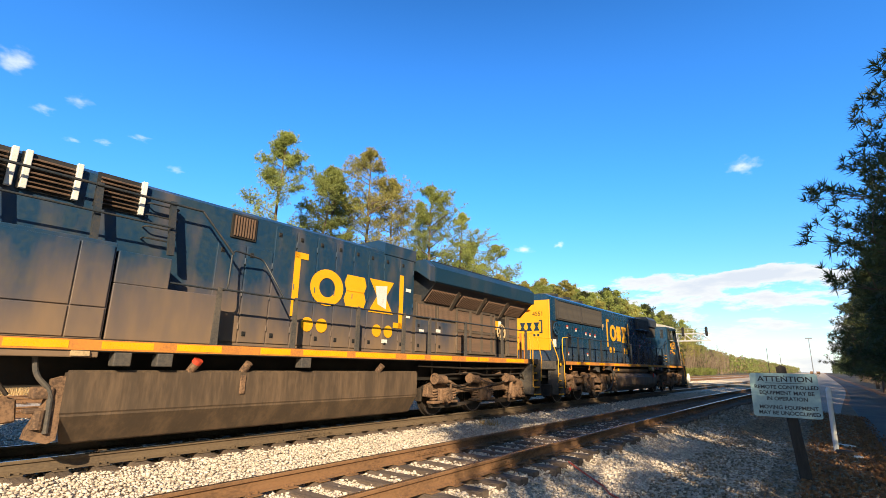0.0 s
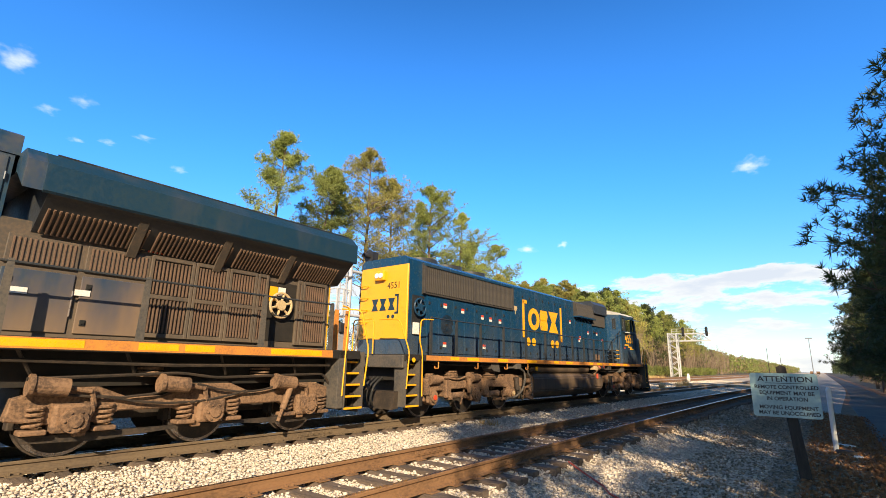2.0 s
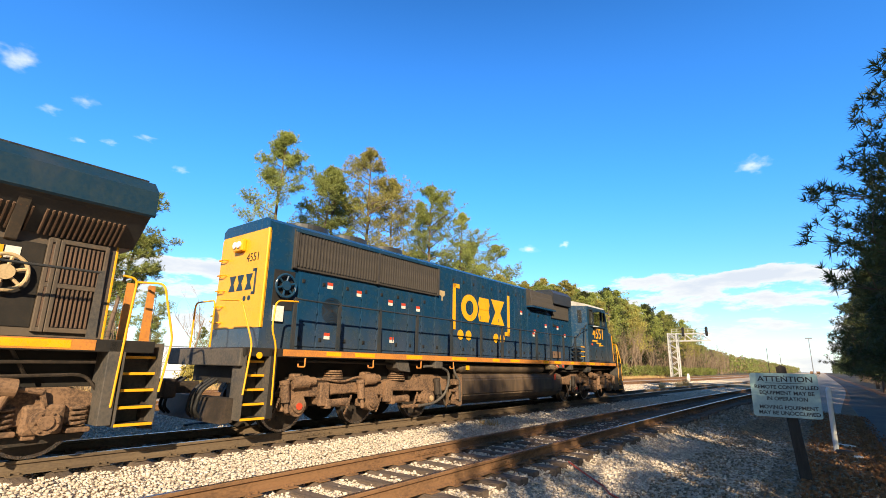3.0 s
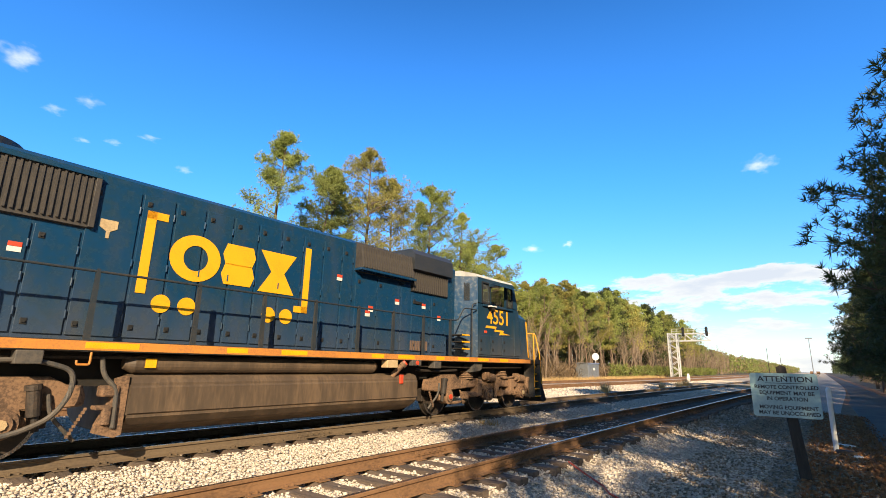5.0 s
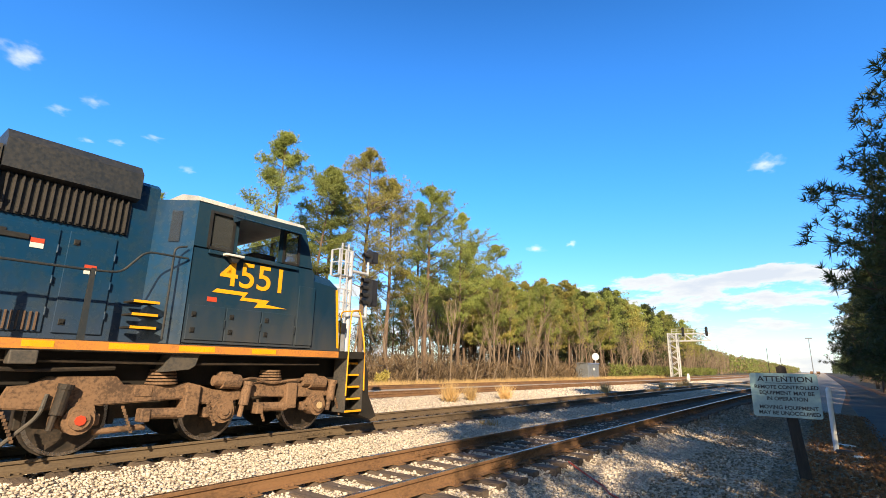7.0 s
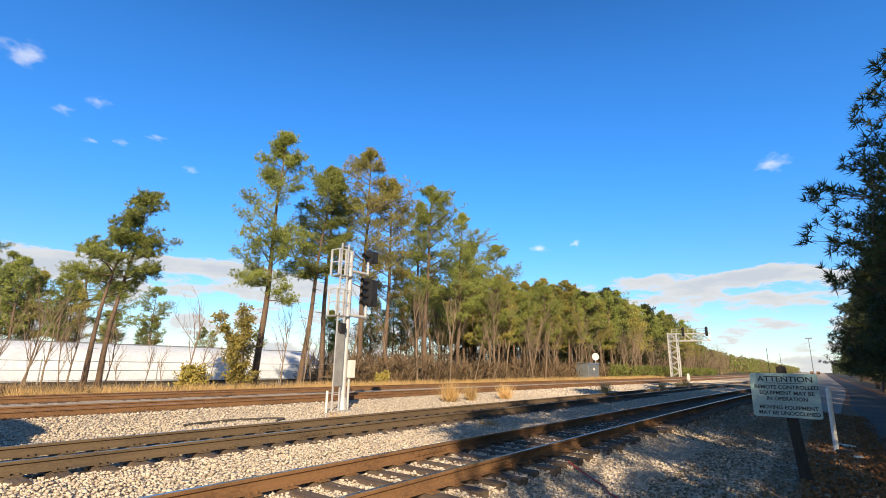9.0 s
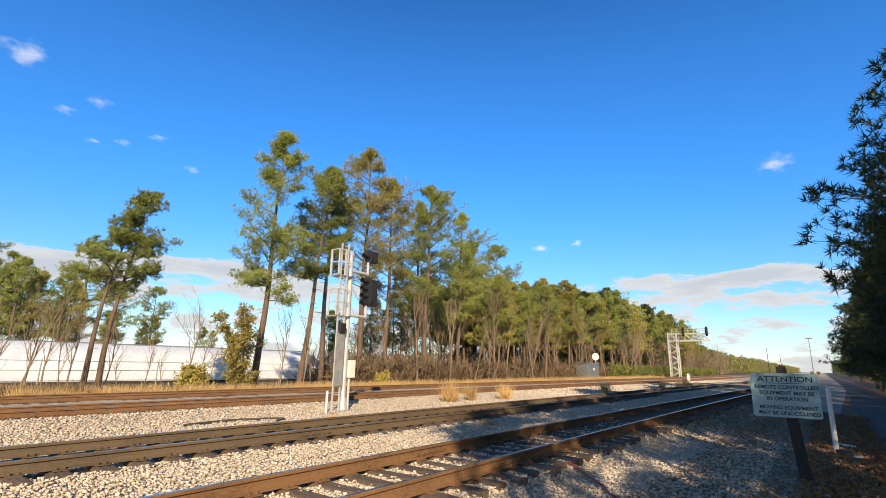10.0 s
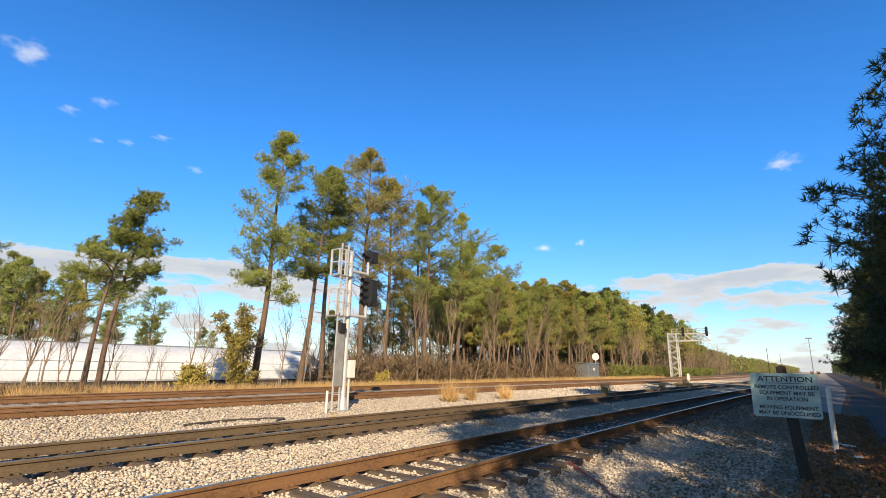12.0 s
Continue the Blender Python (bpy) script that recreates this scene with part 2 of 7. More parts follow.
# ---- mesh helpers ----
def part(name, bm, material, parent=None, label="", smooth=False):
    me = bpy.data.meshes.new(name)
    bm.normal_update()
    bm.to_mesh(me)
    bm.free()
    me.materials.append(material)
    if smooth:
        me.polygons.foreach_set("use_smooth", [True] * len(me.polygons))
        me.update()
    ob = new(name, me)
    ob.parent = parent
    if label:
        ob["label"] = label
    return ob


def share(name, me, parent, m):
    ob = new(name, me)
    ob.parent, ob.matrix_basis = parent, m
    return ob


def B():
    return bmesh.new()


def box(bm, x0, x1, y0, y1, z0, z1, bev=0.0):
    r = bmesh.ops.create_cube(bm, size=1.0, matrix=Matrix.Translation(((x0 + x1) / 2, (y0 + y1) / 2, (z0 + z1) / 2))
                              @ Matrix.Diagonal((abs(x1 - x0), abs(y1 - y0), abs(z1 - z0), 1)))
    if bev:
        es = list({e for v in r["verts"] for e in v.link_edges})
        bmesh.ops.bevel(bm, geom=es, offset=bev, segments=2, affect="EDGES", profile=0.5)
    return bm


def cyl(bm, a, b, r, seg=12, r2=None):
    a, b = Vector(a), Vector(b)
    d = b - a
    m = Matrix.Translation((a + b) / 2) @ d.to_track_quat("Z", "Y").to_matrix().to_4x4()
    bmesh.ops.create_cone(bm, cap_ends=True, segments=seg, radius1=r, radius2=r if r2 is None else r2, depth=d.length, matrix=m)
    return bm


def tube(bm, pts, r, seg=8):
    """A bent pipe through the points."""
    pts = [Vector(p) for p in pts]
    rings = []
    up = Vector((0.13, 0.21, 1)).normalized()
    for i, p in enumerate(pts):
        d = (pts[min(i + 1, len(pts) - 1)] - pts[max(i - 1, 0)]).normalized()
        s = d.cross(up)
        s = s.normalized() if s.length > 1e-3 else Vector((1, 0, 0))
        u = s.cross(d)
        rings.append([bm.verts.new(p + (s * math.cos(k * 2 * math.pi / seg) + u * math.sin(k * 2 * math.pi / seg)) * r) for k in range(seg)])
    for a, b in zip(rings, rings[1:]):
        for k in range(seg):
            bm.faces.new((a[k], a[(k + 1) % seg], b[(k + 1) % seg], b[k]))
    bm.faces.new(rings[0][::-1])
    bm.faces.new(rings[-1])
    return bm


def arc(pts, r, n=4):
    """Rounds the corners of a polyline."""
    pts = [Vector(p) for p in pts]
    out = [pts[0]]
    for a, b, c in zip(pts, pts[1:], pts[2:]):
        k = min(r, (a - b).length * 0.45, (c - b).length * 0.45)
        p, q = b + (a - b).normalized() * k, b + (c - b).normalized() * k
        for i in range(n + 1):
            t = i / n
            out.append(p * (1 - t) ** 2 + b * 2 * t * (1 - t) + q * t * t)
    return out + [pts[-1]]


def prism(bm, prof, a, b, axis="x"):
    """A closed outline swept from a to b. axis x: outline in (y, z); axis y: outline in (x, z)."""
    f = (lambda p, t: (t, p[0], p[1])) if axis == "x" else (lambda p, t: (p[0], t, p[1]))
    r0 = [bm.verts.new(f(p, a)) for p in prof]
    r1 = [bm.verts.new(f(p, b)) for p in prof]
    n = len(prof)
    for i in range(n):
        bm.faces.new((r0[i], r0[(i + 1) % n], r1[(i + 1) % n], r1[i]))
    bm.faces.new(r0[::-1])
    bm.faces.new(r1)
    bmesh.ops.recalc_face_normals(bm, faces=bm.faces)
    return bm


def disc(bm, c, r, thick, seg=24):
    """A flat round plate that faces -y."""
    return cyl(bm, c, (c[0], c[1] + thick, c[2]), r, seg)


def lettering(name, words, size, m, material, parent, depth=0.002, align="CENTER", stretch=1.0, bold=0.0):
    cu = bpy.data.curves.new(name, "FONT")
    cu.body, cu.size, cu.extrude, cu.align_x, cu.align_y, cu.offset = words, size, depth, align, "CENTER", bold
    tmp = new(name, cu)
    bpy.context.view_layer.update()
    me = bpy.data.meshes.new_from_object(tmp.evaluated_get(bpy.context.evaluated_depsgraph_get()))
    bpy.data.objects.remove(tmp)
    me.transform(m @ Matrix.Diagonal((stretch, 1, 1, 1)))
    me.materials.clear()
    me.materials.append(material)
    ob = new(name, me)
    ob.parent = parent
    return ob


UPRIGHT = Matrix.Rotation(radians(90), 4, "X")   # lettering that faces -y
def track_y(x, y0):
    """The tracks bend gently towards the road."""
    if x < 50:
        return y0 - 0.0004 * x * x
    if x < 110:
        u = x - 50
        return y0 - 1.0 - 0.04 * u + 0.000333 * u * u
    return y0 - 2.2
# ---- ground and tracks ----
TRACKS = {"a": 5.0, "b": 9.744, "c": 17.9, "d": 23.4}
M_LITTER = mat("leaf_litter", (0.32, 0.155, 0.07), (0.14, 0.075, 0.04), rough=0.95, scale=2.5, fine=22, bump=0.8, bump_scale=0.04)
M_ASPHALT = mat("old_asphalt", (0.105, 0.086, 0.068), (0.055, 0.046, 0.037), rough=0.85, scale=0.8, fine=60, bump=0.4, bump_scale=0.01)
M_STRAW = mat("dry_grass_ground", (0.34, 0.235, 0.11), (0.17, 0.12, 0.06), rough=0.95, scale=1.4, fine=18, bump=0.7, bump_scale=0.05)
M_FOREST = mat("woodland_floor", (0.10, 0.075, 0.045), (0.05, 0.045, 0.02), rough=0.95, scale=0.6, fine=8, bump=0.5)
PROFILE = [(-900, -0.75), (-60, -0.7), (-9, -0.6), (-6.2, -0.72), (-5.4, -0.8), (-1.0, -0.8), (0.0, -0.74), (1.0, -0.66), (2.0, -0.58), (3.0, -0.45), (3.5, -0.38), (3.8, -0.265),
           (6.1, -0.25), (6.5, -0.235), (7.1, -0.27), (7.8, -0.25), (8.45, -0.235), (8.8, -0.29), (10.7, -0.29), (11.1, -0.225), (12.0, -0.28), (13.5, -0.34), (15.3, -0.30), (16.4, -0.2), (24.9, -0.2),
           (26, -0.45), (28, -0.6), (45, -0.6), (120, -0.6), (900, -0.6)]


def ground_z(x, y):
    y = y - track_y(x, 0.0) if -5 < y < 26 else y
    for (a, za), (b, zb) in zip(PROFILE, PROFILE[1:]):
        if a <= y <= b:
            return za + (zb - za) * (y - a) / (b - a)
    return -0.7


def build_ground():
    bm = B()
    xs = [-400, -120, -50, -20, -8, -2] + [i * 1.0 for i in range(0, 40)] + [40 + 4 * i for i in range(26)] + [160, 200, 260, 340, 450, 600, 900, 1500, 3000]
    ys = sorted({p[0] for p in PROFILE} | {3.3, 4, 5, 6, 9, 10, 12.7, 14.4, 17, 19, 21, 23, -3, -7.5, -12, -20, -35, 34, 70, -200, 250})
    rows = []
    for x in xs:
        bend = track_y(x, 0.0)
        r = []
        for y in ys:
            yy = y + (bend if -5 < y < 26 else 0)
            z = ground_z(x, yy) + (noise.noise((x * 0.8, y * 0.9, 3.0)) * 0.03 if -1 < y < 24 else 0)
            r.append(bm.verts.new((x, yy, z)))
        rows.append(r)
    for a, b in zip(rows, rows[1:]):
        for i in range(len(ys) - 1):
            f = bm.faces.new((a[i], b[i], b[i + 1], a[i + 1]))
            y = (ys[i] + ys[i + 1]) / 2
            f.material_index = 0 if 0.4 < y < 25 else 1 if y < -5 or y > 60 else 2 if y <= 0.4 else 3 if y < 33 else 4
            f.smooth = True
    bmesh.ops.recalc_face_normals(bm, faces=bm.faces)
    ob = part("ground", bm, M_BALLAST)
    for m in (M_FOREST, M_LITTER, M_STRAW, M_FOREST):
        ob.data.materials.append(m)
    tagged(ob, "tan crushed-stone ballast yard edged with leaf litter and dry grass", "ground", kind="structure")
    bm = B()
    v = []
    for x in [-60, -20, 0, 10, 20, 40, 70, 110, 160, 250, 400, 700]:
        b = 0.0
        w = -1.2 + 0.12 * noise.noise((x * 0.3, 0, 0))
        v.append([bm.verts.new((x, y + b, z)) for y, z in ((-4.4, -0.83), (-4.3, -0.765), (-2.8, -0.74), (w, -0.765), (w + 0.08, -0.83))])
    for p, q in zip(v, v[1:]):
        for i in range(4):
            bm.faces.new((p[i], q[i], q[i + 1], p[i + 1]))
    bmesh.ops.recalc_face_normals(bm, faces=bm.faces)
    tagged(part("road", bm, M_ASPHALT), "narrow worn grey asphalt access road beside the tracks", "road", kind="structure")


RAIL = [(-0.075, -0.18), (0.075, -0.18), (0.075, -0.168), (0.016, -0.150), (0.010, -0.10), (0.010, -0.055), (0.036, -0.04), (0.036, -0.008), (0.028, 0.0),
        (-0.028, 0.0), (-0.036, -0.008), (-0.036, -0.04), (-0.010, -0.055), (-0.010, -0.10), (-0.016, -0.150), (-0.075, -0.168)]


def build_track(key, y0, side_mat, ties_to):
    track = tagged(new("railway_track"), "rusty steel rails spiked to weathered timber ties in ballast", "railway track", group="parallel railway tracks", kind="structure")
    xs = [-60, -30, -15] + [i * 3.0 for i in range(-3, 37)] + [120, 140, 170, 210, 270, 350, 450]
    for s in (-0.7525, 0.7525):
        bm = B()
        rings = [[bm.verts.new((x, track_y(x, y0) + s + py, pz)) for py, pz in RAIL] for x in xs]
        n = len(RAIL)
        for a, b in zip(rings, rings[1:]):
            for i in range(n):
                f = bm.faces.new((a[i], b[i], b[(i + 1) % n], a[(i + 1) % n]))
                f.material_index = 1 if i == 8 else 0
        bmesh.ops.recalc_face_normals(bm, faces=bm.faces)
        r = part("rail", bm, side_mat, track)
        r.data.materials.append(M_RAILTOP)
        # bolted joint bars, spikes and plates
        bm = B()
        rng = random.Random(key + str(s))
        for jx in (7.2, 30.5):
            y = track_y(jx, y0) + s
            for sy in (-1, 1):
                box(bm, jx - 0.45, jx + 0.45, y + sy * 0.014, y + sy * 0.038, -0.145, -0.06, 0.004)
                for k in range(6):
                    bx = jx - 0.36 + k * 0.144
                    cyl(bm, (bx, y + sy * 0.03, -0.1), (bx, y + sy * 0.062, -0.1), 0.017, 6)
        part("joint_bar", bm, side_mat, track)
        bm = B()
        x = -1.0
        while x < ties_to * 0.6:
            y = track_y(x, y0) + s
            box(bm, x - 0.09, x + 0.09, y - 0.17, y + 0.17, -0.186, -0.172)
            for sx, sy in ((-0.05, -0.095), (0.05, 0.095), (0.05, -0.095), (-0.05, 0.095)):
                box(bm, x + sx - 0.011, x + sx + 0.011, y + sy - 0.02, y + sy + 0.02, -0.175, -0.145 + rng.random() * 0.02)
            x += 0.52
        tagged(part("tie_plate", bm, side_mat, track), kind="stuff")
    meshes = []
    for k in range(4):
        bm = B()
        bmesh.ops.create_grid(bm, x_segments=1, y_segments=1, size=0.5)
        bm.clear()
        w, h = 0.115, 0.17
        nseg = 9
        rg = random.Random(k)
        rings = []
        for i in range(nseg + 1):
            y = -1.3 + 2.6 * i / nseg
            j = lambda a: rg.uniform(-a, a)
            rings.append([bm.verts.new((-w + j(0.01), y, -h)), bm.verts.new((-w + j(0.012), y, -0.012 + j(0.006))), bm.verts.new((-w * 0.7 + j(0.012), y, j(0.006))),
                          bm.verts.new((w * 0.7 + j(0.012), y, j(0.006))), bm.verts.new((w + j(0.012), y, -0.012 + j(0.006))), bm.verts.new((w + j(0.01), y, -h))])
        for a, b in zip(rings, rings[1:]):
            for i in range(5):
                bm.faces.new((a[i], a[i + 1], b[i + 1], b[i]))
        bm.faces.new(rings[0])
        bm.faces.new(rings[-1][::-1])
        bmesh.ops.recalc_face_normals(bm, faces=bm.faces)
        me = bpy.data.meshes.new("tie")
        bm.to_mesh(me)
        bm.free()
        me.materials.append(M_TIE)
        meshes.append(me)
    rg = random.Random(key)
    x = -1.0
    while x < ties_to:
        share("tie", rg.choice(meshes), track, pose(x, track_y(x, y0) + rg.uniform(-0.07, 0.07), -0.188 - rg.uniform(0, 0.012), 0, 0, rg.uniform(-1.6, 1.6)))
        x += 0.52
    return track


def stones(name, spots, material, label):
    """One mesh of many angular stones; spots are rows of x, y, z, size."""
    base = np.array([(x, y, z) for x in (-0.75, 0.75) for y in (-0.75, 0.75) for z in (-0.75, 0.75)])
    tri = np.array([(0, 1, 3), (0, 3, 2), (4, 6, 7), (4, 7, 5), (0, 4, 5), (0, 5, 1), (2, 3, 7), (2, 7, 6), (0, 2, 6), (0, 6, 4), (1, 5, 7), (1, 7, 3)])
    spots = np.asarray(spots)
    n = len(spots)
    rg = np.random.default_rng(len(name) + n)
    v = base[None] * (1 + rg.uniform(-0.38, 0.38, (n, len(base), 3))) * rg.uniform(0.55, 1.25, (n, 1, 3))
    a = rg.uniform(0, 6.283, n)
    c, s = np.cos(a), np.sin(a)
    b = rg.uniform(-0.7, 0.7, n)
    cb, sb = np.cos(b), np.sin(b)
    y2, z2 = v[..., 1] * cb[:, None] - v[..., 2] * sb[:, None], v[..., 1] * sb[:, None] + v[..., 2] * cb[:, None]
    x3, y3 = v[..., 0] * c[:, None] - y2 * s[:, None], v[..., 0] * s[:, None] + y2 * c[:, None]
    v = np.stack([x3, y3, z2 * 0.7], -1) * spots[:, None, 3:4] + spots[:, None, :3]
    f = (tri[None] + (np.arange(n) * len(base))[:, None, None]).reshape(-1, 3)
    me = bpy.data.meshes.new(name)
    me.vertices.add(n * len(base))
    me.vertices.foreach_set("co", v.reshape(-1))
    me.loops.add(len(f) * 3)
    me.loops.foreach_set("vertex_index", f.reshape(-1).astype(np.int32))
    me.polygons.add(len(f))
    me.polygons.foreach_set("loop_start", np.arange(0, len(f) * 3, 3, dtype=np.int32))
    me.update(calc_edges=True)
    me.materials.append(material)
    return tagged(new(name, me), label, "ballast", kind="stuff")


def scatter(n, x0, x1, y0, y1, s0, s1, seed, away=()):
    """Random spots on the ground, thinning with distance, off the rails."""
    rg = np.random.default_rng(seed)
    out = []
    while len(out) < n:
        u = rg.random(4)
        x, y = x0 + (x1 - x0) * u[0] ** 1.35, y0 + (y1 - y0) * u[1]
        if y > 2.5 and x < y * 0.12:
            continue
        yy = y + track_y(x, 0.0)
        if any(abs(abs(y - c) - 0.7525) < 0.1 for c in away):
            continue
        s = s0 + (s1 - s0) * u[2] ** 1.6
        out.append((x, yy, ground_z(x, yy) + s * 0.25 + (0.03 if u[3] > 0.8 else 0.0), s))
    return out


def build_stones():
    allc = tuple(TRACKS.values())
    near = scatter(30000, 1.0, 16, 5.8, 9.2, 0.014, 0.034, 1, allc) + scatter(15000, 3.0, 16, 3.9, 6.1, 0.014, 0.034, 2, allc) + scatter(20000, 5.5, 18, 1.2, 4.2, 0.013, 0.032, 3, allc)
    stones("ballast_stones", near, M_STONE, "loose tan and white crushed-stone ballast between rails")
    far = scatter(36000, 1.5, 30, 10.9, 16.7, 0.018, 0.042, 4, allc) + scatter(11000, 14, 45, 6.0, 9.0, 0.02, 0.042, 5, allc) + scatter(8000, 2, 20, 9.1, 10.5, 0.016, 0.036, 6, allc)
    stones("ballast_stones", far, M_STONE, "pale crushed-stone ballast between the main tracks")
    beyond = scatter(12000, 28, 95, 10.9, 16.7, 0.04, 0.075, 11, allc) + scatter(4000, 40, 90, 6.0, 9.0, 0.04, 0.07, 12, allc)
    stones("ballast_stones", beyond, M_STONE, "pale crushed-stone ballast further along the line")
    side = scatter(22000, 6, 34, -0.5, 2.6, 0.014, 0.036, 7) + scatter(8000, 15, 42, 1.8, 4.4, 0.018, 0.04, 8, allc)
    stones("ballast_stones", side, M_STONE_SHADED, "crushed stone toned darker for shade, spilling down the track shoulder")


build_ground()
for key, y0 in TRACKS.items():
    build_track(key, y0, M_RAILSIDE if key != "b" else M_RAILB, 60 if key == "a" else 34 if key == "b" else 20)
build_stones()
# ---- locomotives; each in its own space: x towards the cab of the leading unit, rails at z = 0, the seen side at -y ----
SPEED, X0 = 4.36, 4.3


def unit_x(t):
    return X0 - SPEED * (t - 5.5)


WHEELS = []


def hood_outline(w, z0, z1, cut, drop):
    return [(-w, z0), (w, z0), (w, z1 - drop), (w - cut, z1), (-w + cut, z1), (-w, z1 - drop)]


def slats(parent, name, x0, x1, y, z0, z1, step, material, w=0.03, d=0.05, lean=0.0):
    """Upright fins of a grille: one mesh, many objects."""
    bm = B()
    prism(bm, [(-w / 2, 0), (w / 2, 0), (w * 0.3, -d), (-w * 0.3, -d)], 0, z1 - z0, "x")
    bmesh.ops.transform(bm, matrix=Matrix(((0, 1, 0, 0), (0, 0, 1, 0), (1, 0, 0, 0), (0, 0, 0, 1))), verts=bm.verts)
    bmesh.ops.recalc_face_normals(bm, faces=bm.faces)
    me = bpy.data.meshes.new(name)
    bm.to_mesh(me)
    bm.free()
    me.materials.append(material)
    n = max(2, round((x1 - x0) / step))
    for i in range(n):
        share(name, me, parent, pose(x0 + (i + 0.5) * (x1 - x0) / n, y, z0, lean))


def louvre(parent, x0, x1, y, z0, z1, step, material):
    """Level blades of an intake."""
    bm = B()
    prism(bm, [(0, 0), (-0.07, -0.035), (-0.075, -0.02), (0, 0.02)], x0, x1)
    me = bpy.data.meshes.new("louvre_blade")
    bm.to_mesh(me)
    bm.free()
    me.materials.append(material)
    n = round((z1 - z0) / step)
    for i in range(n):
        share("louvre_blade", me, parent, pose(0, y, z0 + (i + 0.5) * (z1 - z0) / n))


def door(parent, x0, x1, y, z0, z1, material, latch=True, name="hood_door"):
    d = part(name, box(B(), x0, x1, y - 0.022, y + 0.01, z0, z1, 0.008), material, parent)
    if latch:
        for z in (z0 + 0.16, z1 - 0.16):
            bm = B()
            box(bm, x0 + 0.06, x0 + 0.14, y - 0.034, y - 0.02, z - 0.045, z + 0.045, 0.006)
            box(bm, x0 + 0.08, x0 + 0.12, y - 0.05, y - 0.03, z - 0.02, z + 0.012)
            part("latch", bm, M_BLACK, d)
        for z in (z0 + 0.3, (z0 + z1) / 2, z1 - 0.3):
            part("hinge", cyl(B(), (x1, y - 0.03, z - 0.06), (x1, y - 0.03, z + 0.06), 0.014, 6), material, d)
    return d


def decal(parent, x, y, z, w, h, two=True):
    part("warning_decal", box(B(), x - w / 2, x + w / 2, y - 0.004, y, z, z + h), M_RED, parent, "red safety decal")
    if two:
        part("warning_decal", box(B(), x - w / 2, x + w / 2, y - 0.004, y, z - h * 1.2, z - 0.004), M_WHITE, parent, "white safety decal")


def ring_shape(bm, cx, cz, rx, rz, th, y, seg=28):
    """A closed oval band, flat, that faces -y."""
    o, i = [], []
    for k in range(seg):
        a = k * 2 * math.pi / seg
        c, s = math.cos(a), math.sin(a)
        o.append((cx + rx * c, cz + rz * s))
        i.append((cx + (rx - th) * c, cz + (rz - th * 0.8) * s))
    for dy in (0.0, 0.006):
        vo = [bm.verts.new((p[0], y + dy, p[1])) for p in o]
        vi = [bm.verts.new((p[0], y + dy, p[1])) for p in i]
        for k in range(seg):
            bm.faces.new((vo[k], vo[(k + 1) % seg], vi[(k + 1) % seg], vi[k]))


def emblem(parent, x0, x1, z0, z1, y, material, dots):
    """Road emblem as plain shapes: two square brackets, an oval band, a notched block, an hourglass, and four dots below."""
    w, h = x1 - x0, z1 - z0
    t = 0.028 * w
    bm = B()
    box(bm, x0, x0 + t * 1.6, y - 0.006, y, z0, z1)
    box(bm, x0, x0 + t * 3.6, y - 0.006, y, z1 - t * 1.4, z1)
    part("emblem_bracket", bm, material, parent)
    bm = B()
    box(bm, x1 - t * 1.6, x1, y - 0.006, y, z0 - h * 0.02, z1)
    box(bm, x1 - t * 3.6, x1, y - 0.006, y, z0 - h * 0.02, z0 - h * 0.02 + t * 1.4)
    part("emblem_bracket", bm, material, parent)
    cz, hh = z0 + h * 0.52, h * 0.30
    bm = B()
    ring_shape(bm, x0 + w * 0.265, cz, w * 0.135, hh, w * 0.07, y - 0.006)
    part("emblem_oval", bm, material, parent)
    bm = B()
    bx = x0 + w * 0.41
    for zz in (0.45, -0.45):
        prism(bm, [(bx + w * 0.02, cz + hh * (zz + 0.5)), (bx + w * 0.18, cz + hh * (zz + 0.5)), (bx + w * 0.2, cz + hh * zz), (bx + w * 0.18, cz + hh * (zz - 0.45)), (bx + w * 0.02, cz + hh * (zz - 0.45)), (bx, cz + hh * zz)], y - 0.006, y, "y")
    part("emblem_block", bm, material, parent)
    bm = B()
    bx = x0 + w * 0.64
    prism(bm, [(bx, cz + hh), (bx + w * 0.25, cz + hh), (bx + w * 0.17, cz), (bx + w * 0.25, cz - hh), (bx, cz - hh), (bx + w * 0.08, cz)], y - 0.006, y, "y")
    part("emblem_hourglass", bm, material, parent)
    for dx in dots:
        part("emblem_dot", disc(B(), (dx, y - 0.006, z0 - h * 0.10), 0.155, 0.006), material, parent)


def handrail(parent, posts, z_rail, y, material, post_mat, z0, wide=0.045):
    rail = part("handrail", tube(B(), [(posts[0], y, z_rail)] + [((a + b) / 2, y, z_rail - 0.01) for a, b in zip(posts, posts[1:])] + [(posts[-1], y, z_rail)], 0.02), material, parent)
    for x in posts:
        bm = B()
        prism(bm, [(x - wide, z0 - 0.16), (x + wide, z0 - 0.16), (x + wide, z0 + 0.02), (x + wide * 0.7, z_rail - 0.08), (x + wide * 0.5, z_rail + 0.03),
                   (x - wide * 0.5, z_rail + 0.03), (x - wide * 0.7, z_rail - 0.08), (x - wide, z0 + 0.02)], y - 0.018, y + 0.012, "y")
        box(bm, x - wide * 0.5, x - wide * 0.3, y - 0.005, y + 0.045, z0, z_rail)
        part("stanchion", bm, post_mat, parent)
    return rail


